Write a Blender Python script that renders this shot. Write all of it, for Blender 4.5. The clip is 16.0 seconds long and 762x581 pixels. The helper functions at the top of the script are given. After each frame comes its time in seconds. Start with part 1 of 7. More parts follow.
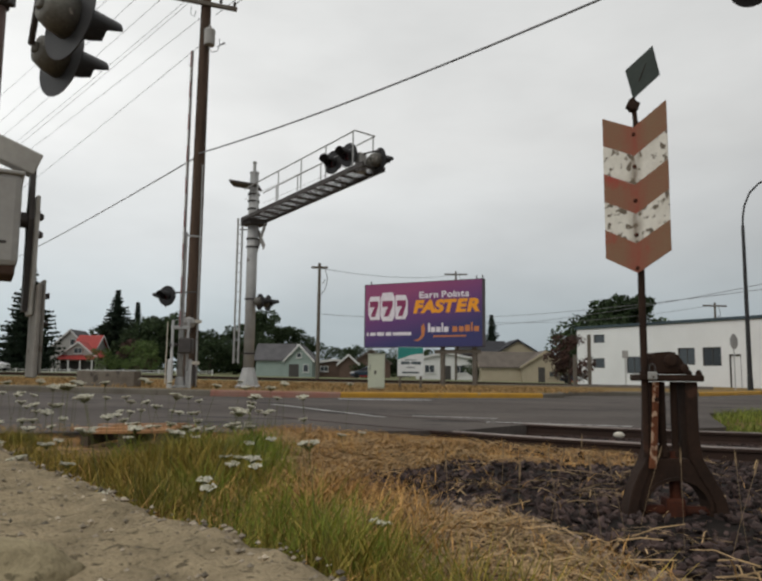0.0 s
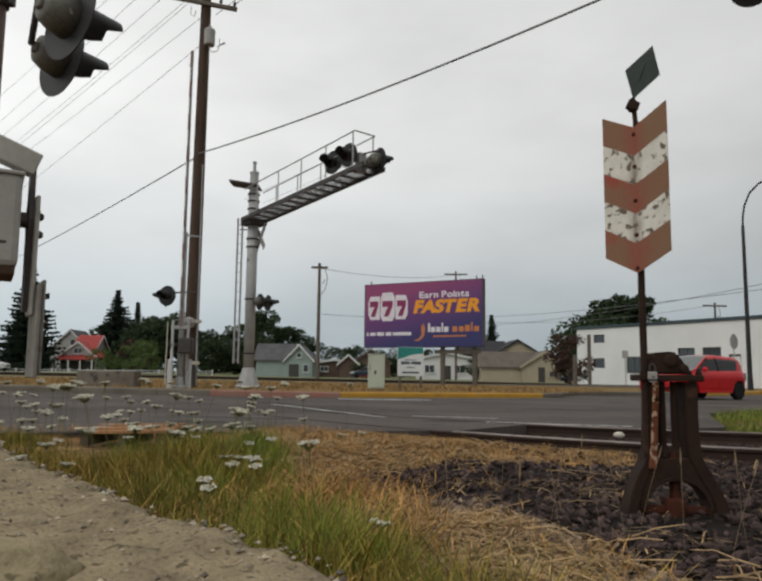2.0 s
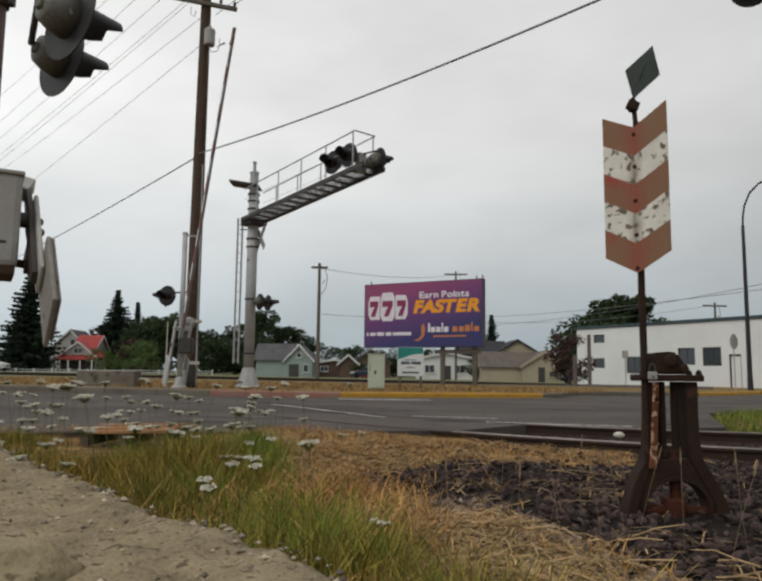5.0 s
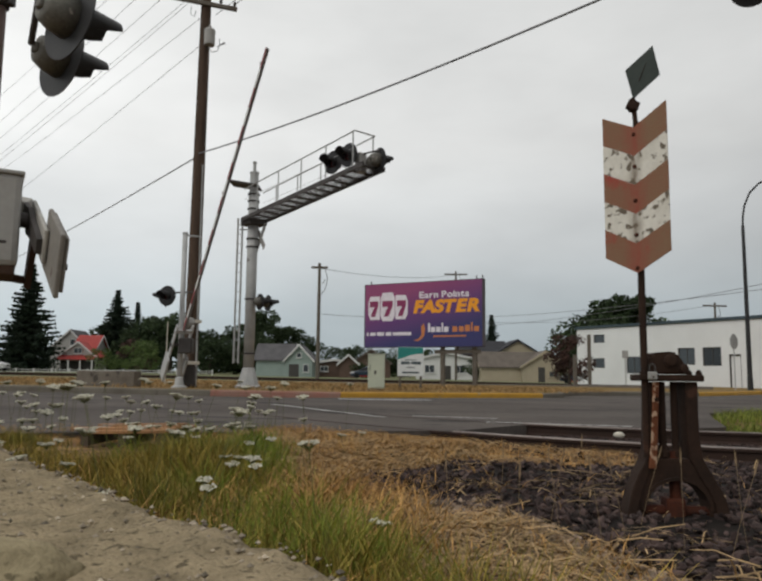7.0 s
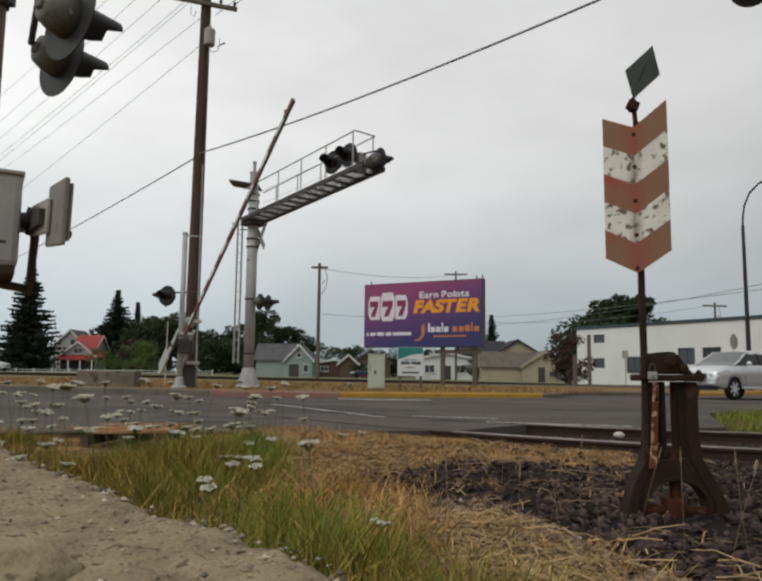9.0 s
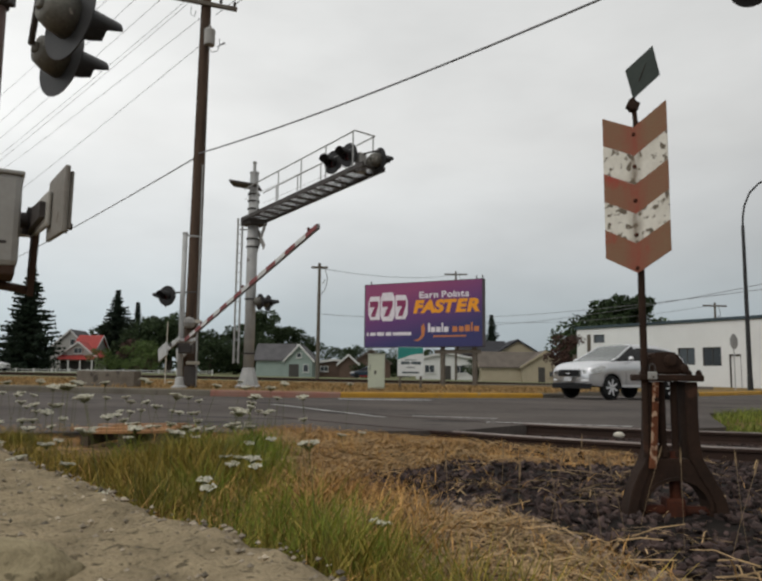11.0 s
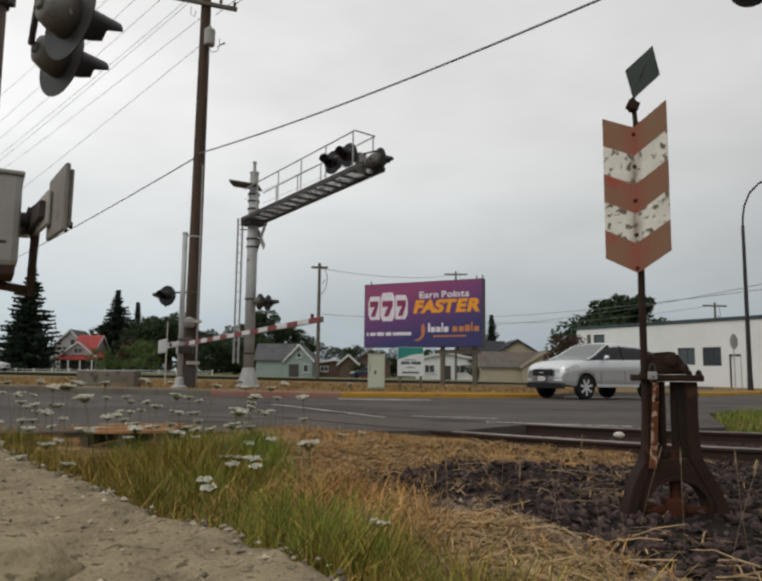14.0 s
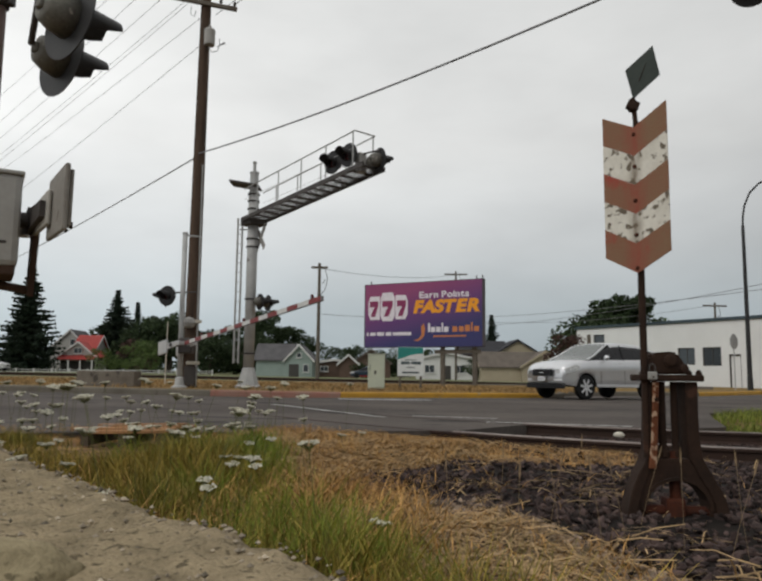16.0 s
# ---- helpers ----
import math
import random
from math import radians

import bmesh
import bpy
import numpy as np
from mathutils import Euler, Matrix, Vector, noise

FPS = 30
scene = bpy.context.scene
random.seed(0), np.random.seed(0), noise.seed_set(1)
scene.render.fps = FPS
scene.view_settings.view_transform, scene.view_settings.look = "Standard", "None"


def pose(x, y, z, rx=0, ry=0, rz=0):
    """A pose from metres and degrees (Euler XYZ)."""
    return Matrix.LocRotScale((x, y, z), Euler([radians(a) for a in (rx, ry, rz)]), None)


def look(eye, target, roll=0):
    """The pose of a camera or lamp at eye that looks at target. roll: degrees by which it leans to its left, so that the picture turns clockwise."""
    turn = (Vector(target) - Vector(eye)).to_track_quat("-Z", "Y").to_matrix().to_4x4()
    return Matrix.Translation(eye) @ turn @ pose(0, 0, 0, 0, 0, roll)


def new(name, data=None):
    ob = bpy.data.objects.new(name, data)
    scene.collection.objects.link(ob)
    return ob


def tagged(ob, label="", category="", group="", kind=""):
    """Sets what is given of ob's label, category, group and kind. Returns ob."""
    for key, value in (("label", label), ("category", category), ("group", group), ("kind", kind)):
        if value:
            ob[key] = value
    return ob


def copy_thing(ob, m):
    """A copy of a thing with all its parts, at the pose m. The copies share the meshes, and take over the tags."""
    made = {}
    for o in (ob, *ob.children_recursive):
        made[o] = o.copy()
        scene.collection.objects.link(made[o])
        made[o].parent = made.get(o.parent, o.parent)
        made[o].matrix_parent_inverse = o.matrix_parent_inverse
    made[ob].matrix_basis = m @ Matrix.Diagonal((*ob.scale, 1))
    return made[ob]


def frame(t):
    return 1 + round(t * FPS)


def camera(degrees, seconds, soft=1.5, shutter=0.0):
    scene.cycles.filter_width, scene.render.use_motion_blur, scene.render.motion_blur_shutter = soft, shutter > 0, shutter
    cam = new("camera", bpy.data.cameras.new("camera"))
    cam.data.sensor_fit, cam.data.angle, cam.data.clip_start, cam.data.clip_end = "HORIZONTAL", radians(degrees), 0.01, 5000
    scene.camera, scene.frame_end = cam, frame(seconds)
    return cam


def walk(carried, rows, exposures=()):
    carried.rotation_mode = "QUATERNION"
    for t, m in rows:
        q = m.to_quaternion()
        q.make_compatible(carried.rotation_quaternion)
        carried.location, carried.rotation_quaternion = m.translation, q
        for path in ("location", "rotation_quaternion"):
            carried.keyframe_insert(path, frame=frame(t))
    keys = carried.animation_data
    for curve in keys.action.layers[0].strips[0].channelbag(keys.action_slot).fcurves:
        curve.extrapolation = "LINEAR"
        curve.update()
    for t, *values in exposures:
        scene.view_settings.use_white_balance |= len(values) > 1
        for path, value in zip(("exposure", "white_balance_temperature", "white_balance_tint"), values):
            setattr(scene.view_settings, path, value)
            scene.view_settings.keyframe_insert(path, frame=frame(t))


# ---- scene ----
cam = camera(56, 16.0, soft=2.6)
EYE = (0.0, 0.0, 0.7)
VIEW = look(EYE, (0.0, 10.0, 0.7 + 1.153), 0.6)
walk(cam, [(0.0, VIEW), (16.0, VIEW)])

# ---- overcast daylight ----
world = bpy.data.worlds.new("overcast")
scene.world = world
world.use_nodes = True
wn, wl = world.node_tree.nodes, world.node_tree.links
wn.clear()
w_out, w_bg = wn.new("ShaderNodeOutputWorld"), wn.new("ShaderNodeBackground")
w_sky = wn.new("ShaderNodeTexSky")
w_sky.sky_type, w_sky.sun_disc = "NISHITA", False
w_sky.sun_elevation, w_sky.sun_rotation = radians(48), radians(-40)
w_geo = wn.new("ShaderNodeTexCoord")
w_noise = wn.new("ShaderNodeTexNoise")
w_noise.inputs["Scale"].default_value, w_noise.inputs["Detail"].default_value = 2.6, 6.0
w_map = wn.new("ShaderNodeMapping")
w_map.inputs["Scale"].default_value = (1.0, 1.0, 2.6)
wl.new(w_geo.outputs["Generated"], w_map.inputs["Vector"])
wl.new(w_map.outputs["Vector"], w_noise.inputs["Vector"])
w_sep = wn.new("ShaderNodeSeparateXYZ")
wl.new(w_geo.outputs["Generated"], w_sep.inputs["Vector"])
w_ramp = wn.new("ShaderNodeValToRGB")          # cloud deck: grey-blue low down, pale above
w_ramp.color_ramp.elements[0].position, w_ramp.color_ramp.elements[0].color = 0.0, (0.37, 0.43, 0.47, 1)
w_ramp.color_ramp.elements[1].position, w_ramp.color_ramp.elements[1].color = 0.30, (0.80, 0.805, 0.79, 1)
for pos, col in ((0.07, (0.46, 0.52, 0.55, 1)), (0.17, (0.65, 0.675, 0.68, 1))):
    e = w_ramp.color_ramp.elements.new(pos)
    e.color = col
wl.new(w_sep.outputs["Z"], w_ramp.inputs["Fac"])
w_var = wn.new("ShaderNodeMapRange")
w_var.inputs["From Min"].default_value, w_var.inputs["From Max"].default_value = 0.3, 0.7
w_var.inputs["To Min"].default_value, w_var.inputs["To Max"].default_value = 0.86, 1.08
wl.new(w_noise.outputs["Fac"], w_var.inputs["Value"])
w_mul = wn.new("ShaderNodeVectorMath")
w_mul.operation = "SCALE"
w_side = wn.new("ShaderNodeMath")               # the cloud is thinner in the west
w_side.operation, w_side.inputs[1].default_value, w_side.inputs[2].default_value = "MULTIPLY_ADD", -0.40, 1.0
wl.new(w_sep.outputs["X"], w_side.inputs[0])
w_both = wn.new("ShaderNodeMath")
w_both.operation = "MULTIPLY"
wl.new(w_side.outputs["Value"], w_both.inputs[0])
wl.new(w_var.outputs["Result"], w_both.inputs[1])
wl.new(w_ramp.outputs["Color"], w_mul.inputs[0])
wl.new(w_both.outputs["Value"], w_mul.inputs["Scale"])
w_dim = wn.new("ShaderNodeVectorMath")
w_dim.operation = "SCALE"
w_dim.inputs["Scale"].default_value = 0.06
wl.new(w_sky.outputs["Color"], w_dim.inputs[0])
w_mix = wn.new("ShaderNodeMix")
w_mix.data_type = "RGBA"
w_mix.inputs["Factor"].default_value = 0.06
wl.new(w_mul.outputs["Vector"], w_mix.inputs["A"])
wl.new(w_dim.outputs["Vector"], w_mix.inputs["B"])
wl.new(w_mix.outputs["Result"], w_bg.inputs["Color"])
w_bg.inputs["Strength"].default_value = 1.02
wl.new(w_bg.outputs["Background"], w_out.inputs["Surface"])

sun = new("sun", bpy.data.lights.new("sun", "SUN"))
sun.data.energy, sun.data.angle, sun.data.color = 0.65, radians(30), (1.0, 0.96, 0.9)
sun.matrix_world = look((-20, -14, 30), (0, 8, 0))


# ---- materials ----
def mat(name, a, b=None, rough=0.7, metal=0.0, scale=6.0, fine=60.0, bump=0.15, spots=None, spot_at=0.62, spot_scale=9.0,
        per=0.0, island=0.0, glow=None, coat=0.0, stretch=(1, 1, 1), spec=0.22):
    """Two tones mixed at two scales, optional spots of wear, fine relief, in metres of the thing's own space."""
    m = bpy.data.materials.new(name)
    m.use_nodes = True
    n, l = m.node_tree.nodes, m.node_tree.links
    p = n["Principled BSDF"]
    p.inputs["Roughness"].default_value, p.inputs["Metallic"].default_value = rough, metal
    p.inputs["Coat Weight"].default_value, p.inputs["Specular IOR Level"].default_value = coat, spec
    b = b or tuple(c * 0.8 for c in a)
    tc, mp = n.new("ShaderNodeTexCoord"), n.new("ShaderNodeMapping")
    mp.inputs["Scale"].default_value = stretch
    l.new(tc.outputs["Object"], mp.inputs["Vector"])

    def noise_at(s, detail=4.0):
        t = n.new("ShaderNodeTexNoise")
        t.inputs["Scale"].default_value, t.inputs["Detail"].default_value = s, detail
        l.new(mp.outputs["Vector"], t.inputs["Vector"])
        return t

    big, small = noise_at(scale), noise_at(fine, 3.0)
    add = n.new("ShaderNodeMath")
    add.operation = "ADD"
    half = n.new("ShaderNodeMath")
    half.operation, half.inputs[1].default_value = "MULTIPLY", 0.5
    l.new(small.outputs["Fac"], half.inputs[0])
    l.new(big.outputs["Fac"], add.inputs[0])
    l.new(half.outputs["Value"], add.inputs[1])
    rng = n.new("ShaderNodeMapRange")
    rng.inputs["From Min"].default_value, rng.inputs["From Max"].default_value = 0.5, 1.0
    l.new(add.outputs["Value"], rng.inputs["Value"])
    mix = n.new("ShaderNodeMix")
    mix.data_type = "RGBA"
    mix.inputs["A"].default_value, mix.inputs["B"].default_value = (*a, 1), (*b, 1)
    l.new(rng.outputs["Result"], mix.inputs["Factor"])
    out = mix.outputs["Result"]
    if spots:
        sp = noise_at(spot_scale, 6.0)
        cut = n.new("ShaderNodeMapRange")
        cut.inputs["From Min"].default_value, cut.inputs["From Max"].default_value = spot_at, spot_at + 0.06
        l.new(sp.outputs["Fac"], cut.inputs["Value"])
        m2 = n.new("ShaderNodeMix")
        m2.data_type = "RGBA"
        m2.inputs["B"].default_value = (*spots, 1)
        l.new(cut.outputs["Result"], m2.inputs["Factor"])
        l.new(out, m2.inputs["A"])
        out = m2.outputs["Result"]
    for amount, kind in ((per, "ShaderNodeObjectInfo"), (island, "ShaderNodeNewGeometry")):
        if amount:
            src = n.new(kind)
            hsv = n.new("ShaderNodeHueSaturation")
            rv = n.new("ShaderNodeMapRange")
            rv.inputs["To Min"].default_value, rv.inputs["To Max"].default_value = 1 - amount, 1 + amount
            l.new(src.outputs["Random" if per and kind == "ShaderNodeObjectInfo" else "Random Per Island"], rv.inputs["Value"])
            l.new(rv.outputs["Result"], hsv.inputs["Value"])
            l.new(out, hsv.inputs["Color"])
            out = hsv.outputs["Color"]
    l.new(out, p.inputs["Base Color"])
    if bump:
        bp = n.new("ShaderNodeBump")
        bp.inputs["Strength"].default_value, bp.inputs["Distance"].default_value = bump, 0.01
        l.new(small.outputs["Fac"], bp.inputs["Height"])
        l.new(bp.outputs["Normal"], p.inputs["Normal"])
    if glow:
        p.inputs["Emission Color"].default_value, p.inputs["Emission Strength"].default_value = (*glow[:3], 1), glow[3]
    return m


ASPHALT = mat("asphalt", (0.058, 0.050, 0.046), (0.125, 0.106, 0.094), 0.95, spec=0.12, scale=0.45, fine=14, bump=0.5, spots=(0.042, 0.038, 0.037), spot_at=0.58, spot_scale=0.9, stretch=(0.6, 1.4, 1))
SOIL = mat("dry_soil", (0.205, 0.122, 0.06), (0.09, 0.056, 0.032), 0.95, spec=0.1, scale=1.3, fine=25, bump=0.6, spots=(0.34, 0.205, 0.08), spot_at=0.56, spot_scale=2.2)
VERGE = mat("dry_grass", (0.25, 0.155, 0.060), (0.145, 0.105, 0.045), 0.95, spec=0.05, scale=0.7, fine=14, bump=0.6, spots=(0.10, 0.095, 0.035), spot_at=0.6, spot_scale=0.5)
BED = mat("dark_track_soil", (0.022, 0.017, 0.014), (0.012, 0.010, 0.009), 0.95, scale=2.0, fine=40, bump=0.6, spec=0.1)
FIELD = mat("far_ground", (0.16, 0.15, 0.08), (0.10, 0.12, 0.05), 0.95, scale=0.2, fine=4, bump=0.3)
CONCRETE = mat("old_concrete", (0.34, 0.27, 0.17), (0.175, 0.14, 0.088), 0.95, spec=0.1, scale=9.0, fine=85, bump=1.0, spots=(0.12, 0.095, 0.06), spot_at=0.58, spot_scale=48)
CONCRETE_BLOCK = mat("weathered_concrete", (0.21, 0.185, 0.155), (0.125, 0.105, 0.085), 0.9, scale=2.5, fine=30, bump=0.5, spots=(0.08, 0.07, 0.06), spot_at=0.6, spot_scale=5)
KERB = mat("kerb_concrete", (0.185, 0.165, 0.135), (0.115, 0.10, 0.08), 0.9, scale=1.5, fine=30, bump=0.4)
KERB_YELLOW = mat("kerb_yellow_paint", (0.54, 0.29, 0.030), (0.38, 0.21, 0.04), 0.7, scale=2, fine=25, bump=0.3, spots=(0.3, 0.25, 0.17), spot_at=0.64, spot_scale=6)
KERB_RED = mat("kerb_red_paint", (0.29, 0.125, 0.095), (0.25, 0.17, 0.135), 0.7, scale=2, fine=25, bump=0.3)
ROAD_PAINT = mat("worn_road_paint", (0.42, 0.42, 0.40), (0.26, 0.25, 0.24), 0.8, scale=3, fine=40, bump=0.3, spots=(0.10, 0.095, 0.09), spot_at=0.55, spot_scale=14)
STONE = mat("ballast_stone", (0.078, 0.052, 0.046), (0.017, 0.013, 0.0125), 0.9, spec=0.2, scale=8, fine=60, bump=0.5, island=0.85)
PEBBLE = mat("pale_stone", (0.62, 0.58, 0.5), (0.45, 0.41, 0.34), 0.8, scale=12, fine=80)
RAIL = mat("rusty_rail", (0.048, 0.027, 0.020), (0.03, 0.02, 0.016), 0.85, spec=0.2, scale=4, fine=50, bump=0.4)
RAIL_TOP = mat("worn_rail_head", (0.26, 0.22, 0.20), (0.14, 0.11, 0.10), 0.45, 0.5, scale=3, fine=40, bump=0.1)
TIE = mat("creosoted_tie", (0.07, 0.05, 0.04), (0.12, 0.095, 0.07), 0.95, scale=5, fine=40, bump=0.6, stretch=(1, 6, 6))
IRON = mat("rusted_cast_iron", (0.020, 0.0115, 0.008), (0.036, 0.019, 0.012), 0.85, 0.0, spec=0.2, scale=7, fine=55, bump=0.4, spots=(0.055, 0.026, 0.016), spot_at=0.64, spot_scale=9)
IRON_DULL = mat("dull_brown_steel", (0.050, 0.030, 0.022), (0.070, 0.040, 0.028), 0.8, 0.0, scale=6, fine=50, bump=0.3, spec=0.2)
IRON_RED = mat("red_rust", (0.085, 0.026, 0.014), (0.045, 0.018, 0.012), 0.85, 0.0, scale=14, fine=70, bump=0.5, spec=0.15)
IRON_RUST = mat("orange_rust", (0.17, 0.062, 0.030), (0.085, 0.034, 0.020), 0.9, 0.0, scale=16, fine=70, bump=0.6, spots=(0.40, 0.27, 0.18), spot_at=0.56, spot_scale=26, spec=0.1)
TARGET_RED = mat("faded_red_paint", (0.215, 0.135, 0.082), (0.235, 0.105, 0.068), 0.7, scale=3.2, fine=70, bump=0.15, spots=(0.30, 0.070, 0.050), spot_at=0.56, spot_scale=3.2, spec=0.12)
TARGET_WHITE = mat("chipped_white_paint", (0.70, 0.67, 0.60), (0.55, 0.52, 0.45), 0.6, scale=9, fine=40, bump=0.1, spots=(0.13, 0.105, 0.075), spot_at=0.545, spot_scale=21)
TARGET_GREEN = mat("dark_green_reflector", (0.026, 0.036, 0.030), (0.04, 0.05, 0.043), 0.45, scale=5, fine=40, bump=0.1)
STEEL = mat("galvanised_steel", (0.47, 0.47, 0.46), (0.33, 0.33, 0.325), 0.55, 0.1, scale=3, fine=40, bump=0.1, spots=(0.17, 0.155, 0.14), spot_at=0.66, spot_scale=4)
STEEL_DARK = mat("dark_steel", (0.055, 0.050, 0.048), (0.085, 0.075, 0.07), 0.6, 0.3, scale=4, fine=40, bump=0.2)
WHITE_METAL = mat("scuffed_white_metal", (0.43, 0.415, 0.38), (0.31, 0.295, 0.27), 0.55, scale=4, fine=30, bump=0.15, spots=(0.12, 0.10, 0.08), spot_at=0.655, spot_scale=14)
WEIGHT = mat("grimy_pale_steel", (0.27, 0.255, 0.23), (0.17, 0.155, 0.14), 0.7, scale=4, fine=30, bump=0.2, spots=(0.10, 0.07, 0.05), spot_at=0.62, spot_scale=9, spec=0.2)
WEIGHT_RED = mat("dull_red_mast_paint", (0.15, 0.10, 0.085), (0.10, 0.07, 0.06), 0.7, scale=5, fine=30, bump=0.2, spec=0.2)
GREY_BOX = mat("weathered_grey_paint", (0.38, 0.37, 0.35), (0.29, 0.28, 0.265), 0.55, scale=3, fine=30, bump=0.1, spots=(0.13, 0.115, 0.095), spot_at=0.68, spot_scale=7)
BLACK_METAL = mat("black_signal_paint", (0.022, 0.022, 0.024), (0.035, 0.034, 0.034), 0.5, scale=6, fine=40, bump=0.1)
BACK_METAL = mat("faded_signal_housing", (0.17, 0.165, 0.145), (0.085, 0.08, 0.07), 0.55, 0.1, scale=9, fine=50, bump=0.3, spots=(0.34, 0.31, 0.27), spot_at=0.60, spot_scale=16)
LENS = mat("red_signal_lens", (0.055, 0.010, 0.011), (0.035, 0.009, 0.010), 0.2, coat=0.6, bump=0)
WOOD_POLE = mat("weathered_pole_wood", (0.105, 0.068, 0.047), (0.042, 0.030, 0.023), 0.9, scale=2, fine=20, bump=0.6, stretch=(4, 4, 0.35))
WOOD_GREY = mat("grey_wood", (0.16, 0.14, 0.115), (0.10, 0.085, 0.07), 0.9, scale=3, fine=25, bump=0.5, stretch=(4, 4, 0.5))
PLANK = mat("weathered_orange_plank", (0.42, 0.22, 0.10), (0.20, 0.11, 0.06), 0.9, scale=5, fine=40, bump=0.6, spots=(0.34, 0.33, 0.31), spot_at=0.62, spot_scale=7, stretch=(0.5, 5, 5), per=0.25)
CABLE = mat("aluminium_cable", (0.22, 0.22, 0.225), (0.13, 0.13, 0.135), 0.6, 0.2, bump=0)
ARM_WHITE = mat("gate_arm_white", (0.62, 0.61, 0.58), (0.48, 0.47, 0.45), 0.55, scale=3, fine=30, bump=0.05)
LENS_DARK = mat("dark_red_lens", (0.10, 0.014, 0.014), (0.06, 0.012, 0.012), 0.3, bump=0)
ARM_CORE = mat("aluminium_arm", (0.27, 0.26, 0.25), (0.18, 0.17, 0.165), 0.6, 0.1, scale=3, fine=30, bump=0.1)
ARM_RED = mat("gate_arm_red", (0.22, 0.035, 0.032), (0.16, 0.03, 0.03), 0.5, scale=3, fine=30, bump=0.05)
CABINET = mat("pale_green_cabinet", (0.52, 0.55, 0.44), (0.44, 0.47, 0.38), 0.6, scale=2, fine=25, bump=0.05, spots=(0.25, 0.24, 0.2), spot_at=0.7, spot_scale=4)
SIGN_WHITE = mat("white_sign_face", (0.74, 0.76, 0.76), (0.68, 0.70, 0.70), 0.5, bump=0)
SIGN_TEAL = mat("teal_sign_face", (0.03, 0.26, 0.23), (0.04, 0.22, 0.20), 0.5, bump=0)
INK = mat("dark_grey_ink", (0.09, 0.12, 0.13), None, 0.6, bump=0)
BB_TEXT = mat("billboard_white_ink", (0.78, 0.74, 0.80), None, 0.6, bump=0)
BB_YELLOW = mat("billboard_yellow_ink", (0.80, 0.36, 0.03), (0.80, 0.30, 0.03), 0.6, bump=0)
BB_ORANGE = mat("billboard_orange_ink", (0.58, 0.22, 0.08), None, 0.6, bump=0)
BB_PINK = mat("billboard_magenta_ink", (0.26, 0.045, 0.12), None, 0.6, bump=0)
BB_BACK = mat("billboard_rear_steel", (0.10, 0.09, 0.10), None, 0.7)
WHITE_WALL = mat("white_painted_wall", (0.72, 0.72, 0.71), (0.63, 0.63, 0.62), 0.8, scale=0.35, fine=9, bump=0.1, spots=(0.50, 0.49, 0.47), spot_at=0.72, spot_scale=0.9)
TRIM_DARK = mat("blue_grey_roof_edge", (0.05, 0.075, 0.085), (0.035, 0.05, 0.06), 0.6, scale=1, fine=12)
GLASS = mat("dark_window_glass", (0.035, 0.042, 0.048), (0.055, 0.062, 0.068), 0.12, bump=0, spec=0.6)
# dark frames and doors; also colours the painted shade under a porch
FRAME_SHADE_DARK = mat("dark_frame_and_porch_shade", (0.07, 0.065, 0.06), None, 0.6)
FRAME_WHITE = mat("white_trim_paint", (0.70, 0.70, 0.68), None, 0.7)
PALE_SIDING = mat("pale_grey_siding", (0.42, 0.41, 0.39), (0.34, 0.33, 0.31), 0.8, scale=1, fine=10)
MINT = mat("mint_siding", (0.29, 0.35, 0.32), (0.24, 0.295, 0.27), 0.8, scale=1, fine=10)
CREAM = mat("cream_siding", (0.42, 0.36, 0.26), (0.35, 0.30, 0.22), 0.8, scale=1, fine=10)
BROWN_WALL = mat("brown_siding", (0.13, 0.085, 0.065), (0.10, 0.07, 0.055), 0.85, scale=1, fine=10)
ROOF_RED = mat("red_metal_roof", (0.40, 0.06, 0.05), (0.31, 0.05, 0.045), 0.6, scale=0.8, fine=8)
ROOF_GREY = mat("grey_shingle", (0.115, 0.11, 0.115), (0.08, 0.078, 0.08), 0.9, scale=1, fine=12, bump=0.4)
ROOF_BROWN = mat("brown_shingle", (0.155, 0.13, 0.11), (0.11, 0.095, 0.08), 0.9, scale=1, fine=12, bump=0.4)
ROOF_DARK = mat("dark_shingle", (0.05, 0.05, 0.055), (0.035, 0.035, 0.04), 0.9, scale=1, fine=12, bump=0.4)
BARK = mat("tree_bark", (0.07, 0.055, 0.042), (0.045, 0.036, 0.03), 0.95, scale=3, fine=20, bump=0.5)
FIR = mat("dark_fir_needles", (0.015, 0.026, 0.017), (0.025, 0.038, 0.022), 0.85, scale=1.2, fine=9, bump=0, island=0.45, spec=0.2)
LEAF = mat("dark_green_leaves", (0.025, 0.042, 0.018), (0.042, 0.061, 0.025), 0.8, scale=1.0, fine=8, bump=0, island=0.45, spec=0.2)
LEAF_LIGHT = mat("bright_green_leaves", (0.075, 0.115, 0.035), (0.11, 0.15, 0.05), 0.8, scale=1.0, fine=8, bump=0, island=0.4, spec=0.2)
LEAF_RED = mat("purple_brown_leaves", (0.085, 0.045, 0.035), (0.055, 0.035, 0.030), 0.8, scale=1.5, fine=8, bump=0, island=0.4, spec=0.2)
BLADE = mat("green_grass_blade", (0.100, 0.118, 0.017), (0.36, 0.25, 0.055), 0.7, scale=1.5, fine=10, bump=0, island=0.65, spec=0.2)
